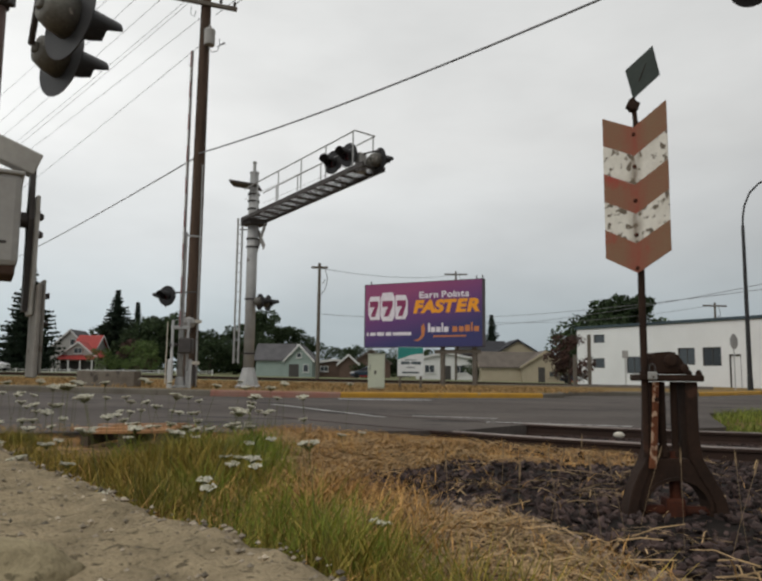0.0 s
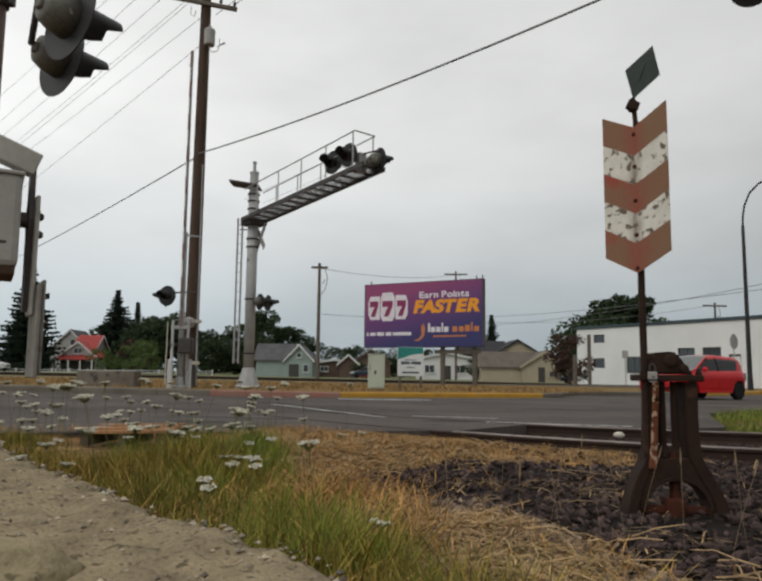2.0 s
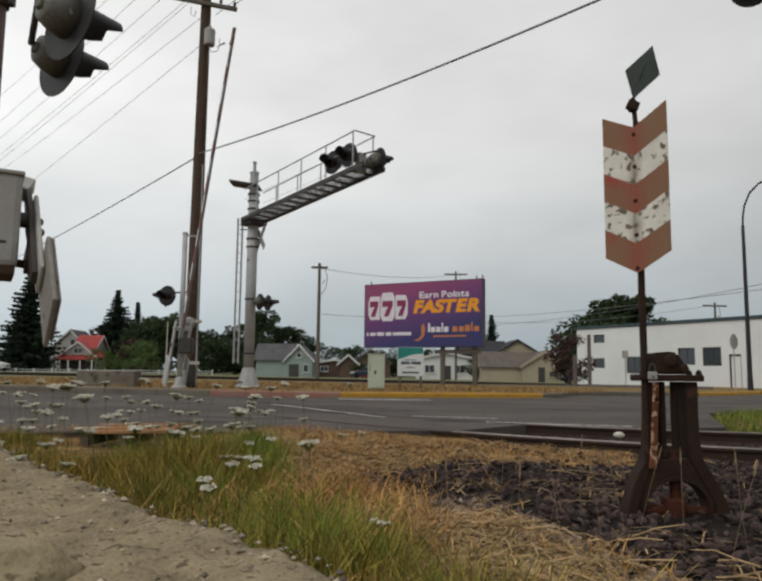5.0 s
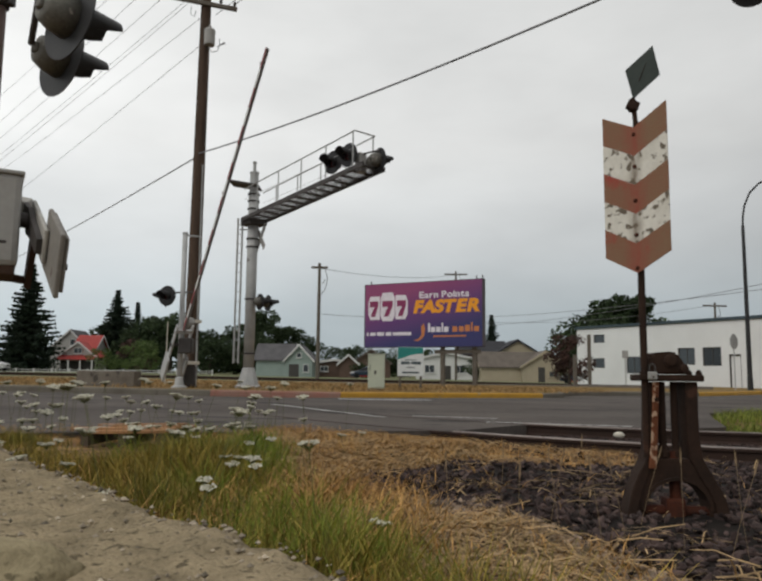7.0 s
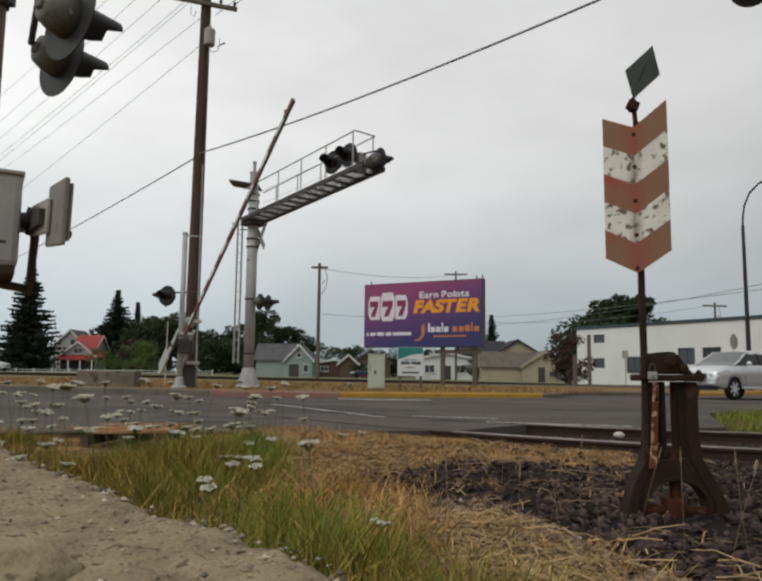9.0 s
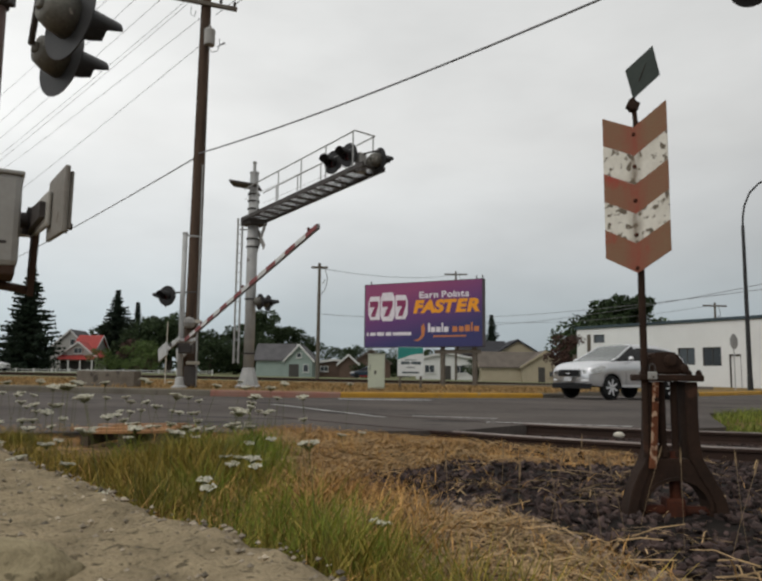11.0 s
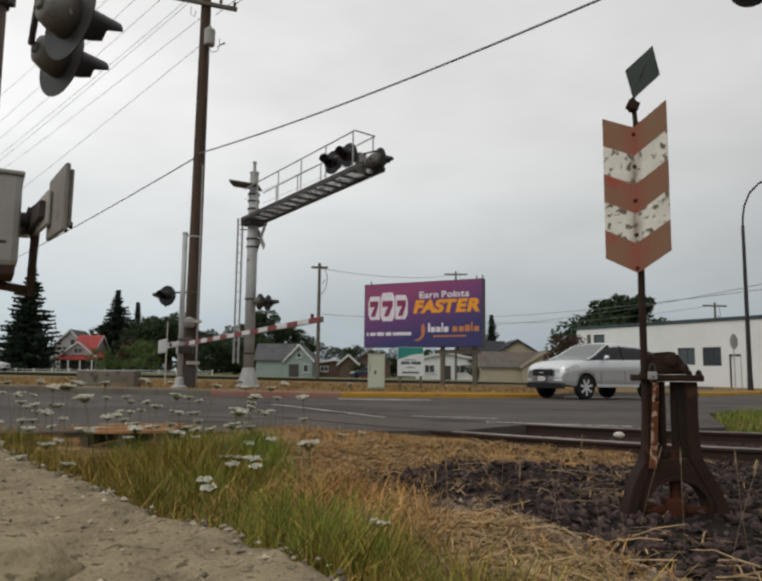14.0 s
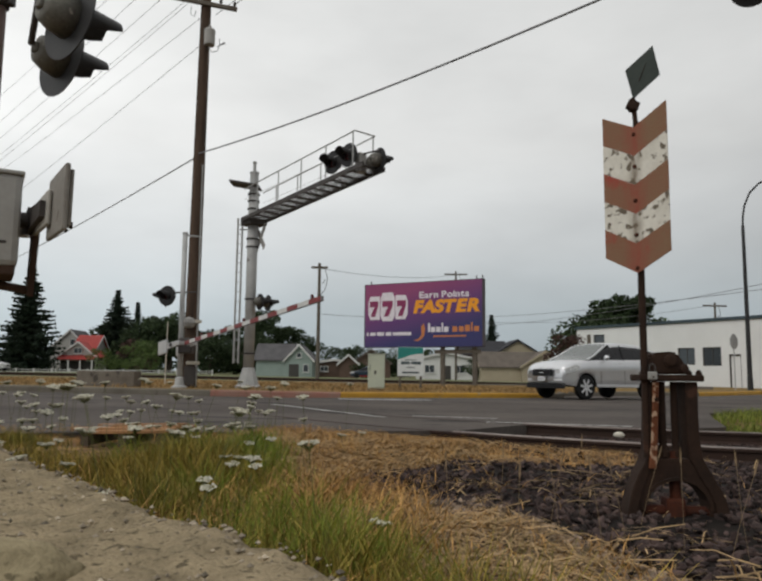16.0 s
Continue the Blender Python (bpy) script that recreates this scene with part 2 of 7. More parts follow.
STRAW = mat("straw_grass_blade", (0.56, 0.325, 0.115), (0.25, 0.135, 0.045), 0.8, scale=1.2, fine=10, bump=0, island=0.75, spec=0.2)
STEM = mat("flower_stem", (0.08, 0.10, 0.035), (0.13, 0.125, 0.05), 0.8, bump=0)
UMBEL = mat("cream_white_petals", (0.60, 0.58, 0.48), (0.44, 0.42, 0.32), 0.8, scale=20, fine=120, bump=0, island=0.2)
SEED = mat("brown_seed_head", (0.27, 0.19, 0.11), (0.17, 0.12, 0.07), 0.9, scale=20, bump=0)
CAR_RED = mat("red_car_paint", (0.52, 0.008, 0.012), (0.46, 0.006, 0.010), 0.35, spec=0.25, coat=0.25, bump=0)
CAR_SILVER = mat("silver_car_paint", (0.68, 0.685, 0.70), (0.63, 0.635, 0.65), 0.34, 0.75, coat=0.5, bump=0)
CAR_BLUE = mat("dark_blue_car_paint", (0.018, 0.03, 0.05), None, 0.3, coat=0.6, bump=0)
CAR_WHITE = mat("white_car_paint", (0.65, 0.65, 0.65), None, 0.35, coat=0.5, bump=0)
CAR_GLASS = mat("tinted_car_glass", (0.012, 0.012, 0.014), (0.018, 0.018, 0.02), 0.12, bump=0, spec=0.3)
WINDSHIELD = mat("grey_windshield", (0.075, 0.085, 0.08), (0.10, 0.11, 0.105), 0.08, bump=0, spec=0.55)
TYRE = mat("tyre_rubber", (0.010, 0.010, 0.0105), (0.015, 0.015, 0.015), 0.85, scale=6, fine=60)
RIM_BLACK = mat("black_steel_rim", (0.040, 0.040, 0.042), (0.065, 0.065, 0.066), 0.5, 0.1)
RIM_ALLOY = mat("alloy_rim", (0.66, 0.66, 0.67), (0.56, 0.56, 0.57), 0.4, 0.2, bump=0)
PLASTIC = mat("black_plastic_trim", (0.010, 0.010, 0.011), None, 0.65)
HEADLIGHT = mat("clear_headlight", (0.70, 0.70, 0.68), (0.20, 0.20, 0.20), 0.12, 0.2, coat=0.8, scale=18, bump=0)
PLATE = mat("pale_plate", (0.6, 0.6, 0.6), (0.45, 0.47, 0.5), 0.5, bump=0)
BRASS = mat("padlock_metal", (0.42, 0.41, 0.38), (0.3, 0.29, 0.27), 0.4, 0.5)


# rust run down the fold of the target
def stain_fold(m, colour, reach):
    n, l = m.node_tree.nodes, m.node_tree.links
    p = n["Principled BSDF"]
    base = p.inputs["Base Color"].links[0].from_socket
    tc, sep, noi = n.new("ShaderNodeTexCoord"), n.new("ShaderNodeSeparateXYZ"), n.new("ShaderNodeTexNoise")
    mp = n.new("ShaderNodeMapping")
    mp.inputs["Scale"].default_value = (9, 9, 3)
    l.new(tc.outputs["Object"], sep.inputs["Vector"])
    l.new(tc.outputs["Object"], mp.inputs["Vector"])
    l.new(mp.outputs["Vector"], noi.inputs["Vector"])
    size = n.new("ShaderNodeMath")
    size.operation = "ABSOLUTE"
    l.new(sep.outputs["X"], size.inputs[0])
    near = n.new("ShaderNodeMapRange")
    near.inputs["From Min"].default_value, near.inputs["From Max"].default_value = 0.0, reach
    near.inputs["To Min"].default_value, near.inputs["To Max"].default_value = 1.3, 0.0
    l.new(size.outputs["Value"], near.inputs["Value"])
    both = n.new("ShaderNodeMath")
    both.operation, both.use_clamp = "MULTIPLY", True
    l.new(near.outputs["Result"], both.inputs[0])
    l.new(noi.outputs["Fac"], both.inputs[1])
    mix = n.new("ShaderNodeMix")
    mix.data_type = "RGBA"
    mix.inputs["B"].default_value = (*colour, 1)
    l.new(both.outputs["Value"], mix.inputs["Factor"])
    l.new(base, mix.inputs["A"])
    l.new(mix.outputs["Result"], p.inputs["Base Color"])


stain_fold(TARGET_RED, (0.27, 0.070, 0.050), 0.085)
stain_fold(TARGET_WHITE, (0.16, 0.12, 0.085), 0.05)


# billboard face: magenta above fading to deep blue-violet below and to the side
def billboard_material():
    m = bpy.data.materials.new("billboard_print")
    m.use_nodes = True
    n, l = m.node_tree.nodes, m.node_tree.links
    tc, sep = n.new("ShaderNodeTexCoord"), n.new("ShaderNodeSeparateXYZ")
    l.new(tc.outputs["Object"], sep.inputs["Vector"])
    ma = n.new("ShaderNodeMath")
    ma.operation, ma.inputs[1].default_value, ma.inputs[2].default_value = "MULTIPLY_ADD", 0.32, 0.0
    l.new(sep.outputs["Z"], ma.inputs[0])
    mb = n.new("ShaderNodeMath")
    mb.operation, mb.inputs[1].default_value = "MULTIPLY_ADD", -0.075
    l.new(sep.outputs["X"], mb.inputs[0])
    l.new(ma.outputs["Value"], mb.inputs[2])
    r = n.new("ShaderNodeValToRGB")
    r.color_ramp.elements[0].position, r.color_ramp.elements[0].color = 0.14, (0.026, 0.027, 0.125, 1)
    r.color_ramp.elements[1].position, r.color_ramp.elements[1].color = 0.92, (0.25, 0.045, 0.14, 1)
    e = r.color_ramp.elements.new(0.52)
    e.color = (0.115, 0.032, 0.155, 1)
    l.new(mb.outputs["Value"], r.inputs["Fac"])
    l.new(r.outputs["Color"], n["Principled BSDF"].inputs["Base Color"])
    n["Principled BSDF"].inputs["Roughness"].default_value = 0.55
    return m


BB_PRINT = billboard_material()


# ---- mesh helpers ----
def mesh_of(bm, name, material, smooth=False):
    me = bpy.data.meshes.new(name)
    bm.to_mesh(me)
    bm.free()
    me.materials.append(material)
    if smooth:
        for p in me.polygons:
            p.use_smooth = True
    return me


def part(name, bm, material, parent=None, label="", smooth=False, at=None):
    ob = new(name, mesh_of(bm, name, material, smooth))
    ob.parent = parent
    if at is not None:
        ob.matrix_basis = at
    return tagged(ob, label) if label else ob


def thing(name, m, label, category, group="", kind=""):
    ob = new(name)
    ob.empty_display_size = 0.2
    ob.matrix_basis = m
    return tagged(ob, label, category, group, kind)


def box(bm, lo, hi, m=None, bevel=0.0):
    vs = [bm.verts.new((x, y, z)) for x in (lo[0], hi[0]) for y in (lo[1], hi[1]) for z in (lo[2], hi[2])]
    fs = [bm.faces.new([vs[i] for i in f]) for f in ((0, 1, 3, 2), (4, 6, 7, 5), (0, 4, 5, 1), (2, 3, 7, 6), (0, 2, 6, 4), (1, 5, 7, 3))]
    if bevel:
        es = list({e for f in fs for e in f.edges})
        r = bmesh.ops.bevel(bm, geom=es, offset=bevel, segments=2, affect="EDGES", profile=0.5)
        vs = list({v for f in r["faces"] for v in f.verts} | {v for v in vs if v.is_valid})
    if m is not None:
        bmesh.ops.transform(bm, matrix=m, verts=vs)
    return bm


def rod(bm, p, q, r0, r1=None, seg=10, caps=True):
    """A tapered rod from p to q."""
    p, q = Vector(p), Vector(q)
    r1 = r0 if r1 is None else r1
    d = (q - p).normalized()
    u = d.orthogonal().normalized()
    v = d.cross(u)
    rings = []
    for c, r in ((p, r0), (q, r1)):
        rings.append([bm.verts.new(c + r * (math.cos(2 * math.pi * i / seg) * u + math.sin(2 * math.pi * i / seg) * v)) for i in range(seg)])
    for i in range(seg):
        j = (i + 1) % seg
        bm.faces.new((rings[0][i], rings[0][j], rings[1][j], rings[1][i]))
    if caps:
        bm.faces.new(rings[0][::-1])
        bm.faces.new(rings[1])
    return bm


def tube(bm, pts, r, seg=8):
    """A bent rod along points."""
    pts = [Vector(p) for p in pts]
    rings, u = [], None
    for i, p in enumerate(pts):
        d = (pts[min(i + 1, len(pts) - 1)] - pts[max(i - 1, 0)]).normalized()
        u = d.orthogonal().normalized() if u is None else (u - d * u.dot(d)).normalized()
        v = d.cross(u)
        rings.append([bm.verts.new(p + r * (math.cos(2 * math.pi * k / seg) * u + math.sin(2 * math.pi * k / seg) * v)) for k in range(seg)])
    for a, b in zip(rings, rings[1:]):
        for k in range(seg):
            j = (k + 1) % seg
            bm.faces.new((a[k], a[j], b[j], b[k]))
    bm.faces.new(rings[0][::-1])
    bm.faces.new(rings[-1])
    return bm


def lathe(bm, profile, p=(0, 0, 0), axis=(0, 0, 1), seg=20):
    """Radii and heights turned round an axis through p."""
    p, d = Vector(p), Vector(axis).normalized()
    u = d.orthogonal().normalized()
    v = d.cross(u)
    rings = [[bm.verts.new(p + d * h + max(r, 1e-4) * (math.cos(2 * math.pi * k / seg) * u + math.sin(2 * math.pi * k / seg) * v)) for k in range(seg)] for r, h in profile]
    for a, b in zip(rings, rings[1:]):
        for k in range(seg):
            j = (k + 1) % seg
            bm.faces.new((a[k], a[j], b[j], b[k]))
    bm.faces.new(rings[0][::-1])
    bm.faces.new(rings[-1])
    return bm


def prism(bm, outline, y0, y1, m=None):
    """An outline in x, z made solid from y0 to y1."""
    a = [bm.verts.new((x, y0, z)) for x, z in outline]
    b = [bm.verts.new((x, y1, z)) for x, z in outline]
    bm.faces.new(a)
    bm.faces.new(b[::-1])
    for i in range(len(a)):
        j = (i + 1) % len(a)
        bm.faces.new((a[j], a[i], b[i], b[j]))
    if m is not None:
        bmesh.ops.transform(bm, matrix=m, verts=a + b)
    return bm


def slab_sheet(bm, outline, z_of, depth):
    """A sheet with sides: an outline in x, y, its height from z_of, going down by depth."""
    a = [bm.verts.new((x, y, z_of(x, y))) for x, y in outline]
    b = [bm.verts.new((x, y, z_of(x, y) - depth)) for x, y in outline]
    top = bm.faces.new(a)
    for i in range(len(a)):
        j = (i + 1) % len(a)
        bm.faces.new((a[i], b[i], b[j], a[j]))
    bmesh.ops.recalc_face_normals(bm, faces=bm.faces)
    bmesh.ops.triangulate(bm, faces=[top])
    return bm


def B():
    return bmesh.new()


def smooth_step(a, b, x):
    t = min(1.0, max(0.0, (x - a) / (b - a)))
    return t * t * (3 - 2 * t)


# ---- the lie of the land: it falls a little from west to east ----
def lie(x):
    return -0.0105 * min(40.0, max(-40.0, x))


def near_rail(x):
    return 0.08 * x * x - 0.87 * x + 9.58


def far_rail(x):
    return 0.073 * x * x - 0.841 * x + 12.02


def land(x, y):
    """Height of the bare ground."""
    d = near_rail(min(x, 5.0)) - y
    near = -0.15 * (1 - smooth_step(0.25, 1.7, d)) if x > -1.5 else -0.06 * (1 - smooth_step(0.0, 1.5, 7.4 - y))
    if y > 13:
        near = -0.06
    bumps = 0.025 * noise.noise(Vector((x * 1.1, y * 1.1, 0.3))) + 0.012 * noise.noise(Vector((x * 4, y * 4, 1.3))) if y < 13 and abs(x) < 9 else 0.0
    return lie(x) + near + bumps


BED_TOP = [(-0.30, 4.55), (0.33, 5.55), (0.60, 6.05), (1.25, 5.88), (2.2, 5.75)]
BED_FOOT = [(-0.30, 4.50), (0.0, 4.05), (0.56, 3.85), (0.75, 3.35), (0.98, 2.75), (1.15, 1.8)]


def along(pts, x):
    for (x0, v0), (x1, v1) in zip(pts, pts[1:]):
        if x <= x1:
            return v0 + (v1 - v0) * max(0.0, (x - x0) / (x1 - x0))
    return pts[-1][1]


def on_bed(x, y):
    """True where ballast covers the ground."""
    if not (-0.4 < x < 6 and 1.5 < y < 10.5) or y > far_rail(x):
        return False
    edge = 0.10 * math.sin(3.1 * y) + 0.07 * math.sin(7.7 * y + 1) + 0.08 * math.sin(11 * x)
    if near_rail(x) - y < 0.3:
        return x > 0.9
    return along(BED_FOOT, x) + edge < y and (x > 2.2 or y < along(BED_TOP, x) + 0.7 * edge)


def build_ground():
    xs = sorted({-900, -400, -150, -80, -50, 50, 80, 150, 400, 900} | {round(-40 + 2 * i, 3) for i in range(41)} | {round(-5 + 0.1 * i, 3) for i in range(111)})
    ys = sorted({-200, -60, -20, -8, 60, 70, 90, 140, 300, 900, 1800} | {round(-4 + 0.12 * i, 3) for i in range(125)} | {round(12 + 2 * i, 3) for i in range(22)})
    vs = [(x, y, land(x, y)) for y in ys for x in xs]
    w = len(xs)
    fs = [(j * w + i, j * w + i + 1, (j + 1) * w + i + 1, (j + 1) * w + i) for j in range(len(ys) - 1) for i in range(w - 1)]
    me = bpy.data.meshes.new("ground")
    me.from_pydata(vs, [], fs)
    me.materials.append(SOIL)
    me.materials.append(FIELD)
    me.materials.append(BED)
    for p in me.polygons:
        p.use_smooth = True
        if on_bed(p.center.x, p.center.y):
            p.material_index = 2
        if p.center.y > 50 or abs(p.center.x) > 60:
            p.material_index = 1
    tagged(new("ground", me), "dry brown soil with patches of straw", "ground", kind="structure")


build_ground()

ROAD_EDGE = [(-60, 4.0), (-12, 6.6), (-5.5, 7.35), (-3.9, 7.55), (-1.0, 8.45), (0.4, 8.95), (1.0, 9.15), (2.3, 10.75), (4.2, 10.25), (5.2, 10.9), (6.0, 13.0), (6.9, 15.2), (9.2, 17.4), (24, 26), (70, 52)]
KERB_LINE = [(-60, 23.5), (-20, 20.4), (-10.3, 19.7), (-4.47, 19.05), (-1.05, 19.4), (5.19, 23.0), (6.1, 24.0), (6.5, 26.0), (7.6, 27.8), (10.37, 29.3), (13.6, 30.8), (20.2, 38.2), (40, 62)]
road_bm = slab_sheet(B(), ROAD_EDGE + [(95, 80), (60, 80)] + KERB_LINE[::-1], lambda x, y: lie(x) + 0.004, 0.25)
road = tagged(part("road", road_bm, ASPHALT), "worn dark grey asphalt road at a level crossing", "road", kind="structure")
verge_bm = slab_sheet(B(), [(x, y + 0.14) for x, y in KERB_LINE] + [(40, 66), (14, 52), (8, 41), (-60, 41)], lambda x, y: lie(x) + 0.16, 0.4)
tagged(part("verge", verge_bm, VERGE), "strip of dry yellow grass behind the kerb", "grass", kind="structure")


def crown(x, y):
    """How far the driving lane rises over the gutter."""
    d, u = (x + 1.05) * 0.5 - (y - 19.4) * 0.866, (x + 1.05) * 0.866 + (y - 19.4) * 0.5
    return 0.052 * smooth_step(0.15, 0.8, d) * (1 - smooth_step(3.2, 6.2, d)) * smooth_step(-36, -26, u) * (1 - smooth_step(26, 36, u))


def lane():
    bm = B()
    rows = []
    for i in range(37):
        u = -36 + 2 * i
        row = []
        for k in range(25):
            d = 0.15 + 6.05 * k / 24
            x, y = -1.05 + 0.866 * u + 0.5 * d, 19.4 + 0.5 * u - 0.866 * d
            row.append(bm.verts.new((x, y, lie(x) + 0.0045 + crown(x, y))))
        rows.append(row)
    for a, b in zip(rows, rows[1:]):
        for k in range(24):
            bm.faces.new((a[k], a[k + 1], b[k + 1], b[k]))
    bmesh.ops.recalc_face_normals(bm, faces=bm.faces)
    tagged(part("road_lane", bm, ASPHALT, smooth=True), "slightly crowned driving lane of worn asphalt", "road", kind="structure")


lane()


def kerb_run(a, b, material, label):
    """Kerb stones between two points of the kerb line, one stone after the other."""
    k = thing("kerb", Matrix.Identity(4), label, "kerb", kind="structure")
    pa, pb = Vector(a), Vector(b)
    n = max(1, round((pb - pa).length / 1.5))
    d = (pb - pa).normalized()
    w = Vector((-d.y, d.x))
    for i in range(n):
        p, q = pa + (pb - pa) * (i / n) + d * 0.006, pa + (pb - pa) * ((i + 1) / n) - d * 0.006
        bm = B()
        ring = []
        for c in (p, q):
            ring.append([bm.verts.new((c.x + w.x * o, c.y + w.y * o, lie(c.x) + h)) for o, h in ((0, -0.2), (0.01, 0.13), (0.035, 0.165), (0.16, 0.17), (0.16, -0.2))])
        for u in range(5):
            v = (u + 1) % 5
            bm.faces.new((ring[0][u], ring[1][u], ring[1][v], ring[0][v]))
        bm.faces.new(ring[0][::-1])
        bm.faces.new(ring[1])
        bmesh.ops.recalc_face_normals(bm, faces=bm.faces)
        part("kerb_stone", bm, material, k)


kerb_run(KERB_LINE[1], KERB_LINE[2], KERB, "grey concrete kerb beside the dry verge")
kerb_run(KERB_LINE[2], KERB_LINE[3], KERB, "grey concrete kerb beside the dry verge")
kerb_run(KERB_LINE[3], KERB_LINE[4], KERB_RED, "kerb with worn red paint")
kerb_run(KERB_LINE[4], KERB_LINE[5], KERB_YELLOW, "kerb painted yellow along the road")
for i in (5, 6, 7, 8):
    kerb_run(KERB_LINE[i], KERB_LINE[i + 1], KERB, "grey concrete kerb at the corner")
kerb_run(KERB_LINE[9], KERB_LINE[10], KERB, "grey concrete kerb at the corner")
kerb_run(KERB_LINE[10], KERB_LINE[11], KERB_YELLOW, "kerb painted yellow before the white building")


def road_mark(a, b, width, label):
    pa, pb = Vector(a), Vector(b)
    w = Vector((-(pb - pa).y, (pb - pa).x)).normalized() * width / 2
    out = [(pa - w), (pb - w), (pb + w), (pa + w)]
    bm = slab_sheet(B(), [(p.x, p.y) for p in out], lambda x, y: lie(x) + 0.010 + crown(x, y), 0.006)
    tagged(part("road_marking", bm, ROAD_PAINT), label, "marking", kind="structure")


road_mark((-1.0, 17.55), (1.25, 17.95), 0.45, "worn white stop line on asphalt")
road_mark((0.55, 12.1), (1.9, 11.75), 0.10, "worn white line on asphalt")
road_mark((-2.11, 14.22), (0.07, 11.52), 0.11, "faded white lane line on asphalt")

road_mark((1.59, 10.86), (3.66, 10.56), 0.12, "worn white line on asphalt")
road_mark((11.35, 25.69), (12.42, 26.31), 0.3, "worn white stop line on asphalt")


# ---- the tracks ----
def rail_path(bm, pts, head=False):
    """A flat-bottomed rail along points given at the height of its top."""
    prof = [(-0.032, -0.012), (-0.026, 0.0), (0.026, 0.0), (0.032, -0.012)] if head else \
        [(-0.070, -0.165), (-0.070, -0.150), (-0.012, -0.125), (-0.010, -0.05), (-0.036, -0.038), (-0.036, -0.010), (0.036, -0.010), (0.036, -0.038), (0.010, -0.05), (0.012, -0.125), (0.070, -0.150), (0.070, -0.165)]
    pts = [Vector(p) for p in pts]
    rings = []
    for i, p in enumerate(pts):
        d = (pts[min(i + 1, len(pts) - 1)] - pts[max(i - 1, 0)]).normalized()
        w = Vector((d.y, -d.x, 0))
        rings.append([bm.verts.new(p + w * o + Vector((0, 0, h))) for o, h in prof])
    k = len(prof)
    for a, b in zip(rings, rings[1:]):
        for i in range(k):
            j = (i + 1) % k
            bm.faces.new((a[i], a[j], b[j], b[i]))
    bm.faces.new(rings[0][::-1])
    bm.faces.new(rings[-1])
    bmesh.ops.recalc_face_normals(bm, faces=bm.faces)
    return bm


track = thing("railway_track", Matrix.Identity(4), "rusty railway track curving across the road", "track", kind="structure")
for curve in (near_rail, far_rail):
    pts = [(-3.0 + 0.3 * i, curve(-3.0 + 0.3 * i), lie(-3.0 + 0.3 * i) + 0.018) for i in range(38)]
    r = part("rail", rail_path(B(), pts), RAIL, track, "rust-brown steel rail")
    part("rail_head", rail_path(B(), [(x, y, z + 0.004) for x, y, z in pts if x > (0.8 if curve is near_rail else 2.0)], True), RAIL_TOP, r, "worn shiny rail head")
tie_bm = B()
box(tie_bm, (-1.35, -0.11, -0.17), (1.35, 0.11, 0.0), bevel=0.012)
tie_me = mesh_of(tie_bm, "tie", TIE)
for i in range(13):
    x = 1.2 + 0.55 * i
    yc = (near_rail(x) + far_rail(x)) / 2
    slope = math.atan(0.153 * x - 0.855)
    t = new("tie", tie_me)
    t.parent = track
    t.matrix_basis = pose(x, yc, lie(x) - 0.155, 0, 0, math.degrees(slope) + 90)
back_track = thing("railway_track", Matrix.Identity(4), "second rusty track beyond the dry verge", "track", kind="structure")
for off in (0.0, 1.5):
    pts = [(-30 + 4 * i, 42.5 + off, lie(-30 + 4 * i) + 0.30) for i in range(13)]
    part("rail", rail_path(B(), pts), RAIL, back_track, "rust-brown steel rail")
bed = B()
box(bed, (-60, 41.2, -0.6), (19, 45.4, 0.12))
part("track_bed", bed, mat("grey_track_bed", (0.20, 0.175, 0.15), (0.13, 0.11, 0.095), 0.95, scale=1, fine=10, bump=0.6), back_track, "grey gravel track bed")


# ---- ballast ----
def stones(name, count, place, size, material, label):
    rnd = random.Random(5)
    vs, fs = [], []
    ico = [(0, 0, 1), (0.89, 0, 0.45), (0.28, 0.85, 0.45), (-0.72, 0.53, 0.45), (-0.72, -0.53, 0.45), (0.28, -0.85, 0.45),
           (0.72, 0.53, -0.45), (-0.28, 0.85, -0.45), (-0.89, 0, -0.45), (-0.28, -0.85, -0.45), (0.72, -0.53, -0.45), (0, 0, -1)]
    tri = [(0, 1, 2), (0, 2, 3), (0, 3, 4), (0, 4, 5), (0, 5, 1), (1, 6, 2), (2, 7, 3), (3, 8, 4), (4, 9, 5), (5, 10, 1),
           (6, 7, 2), (7, 8, 3), (8, 9, 4), (9, 10, 5), (10, 6, 1), (11, 7, 6), (11, 8, 7), (11, 9, 8), (11, 10, 9), (11, 6, 10)]
    made = 0
    while made < count:
        spot = place(rnd)
        if spot is None:
            continue
        x, y = spot
        s = size * rnd.uniform(0.5, 1.35)
        e = Euler((rnd.gauss(0, 0.5), rnd.gauss(0, 0.5), rnd.uniform(0, 6))).to_matrix() @ Matrix.Diagonal((1.15, rnd.uniform(0.5, 0.9), rnd.uniform(0.3, 0.6)))
        c = Vector((x, y, land(x, y) + s * rnd.uniform(0.0, 0.45)))
        n0 = len(vs)
        vs += [tuple(c + s * (e @ (Vector(v) * rnd.uniform(0.55, 1.2)))) for v in ico]
        fs += [(a + n0, b + n0, d + n0) for a, b, d in tri]
        made += 1
    me = bpy.data.meshes.new(name)
    me.from_pydata(vs, [], fs)
    me.materials.append(material)
    tagged(new(name, me), label, "gravel", kind="stuff")


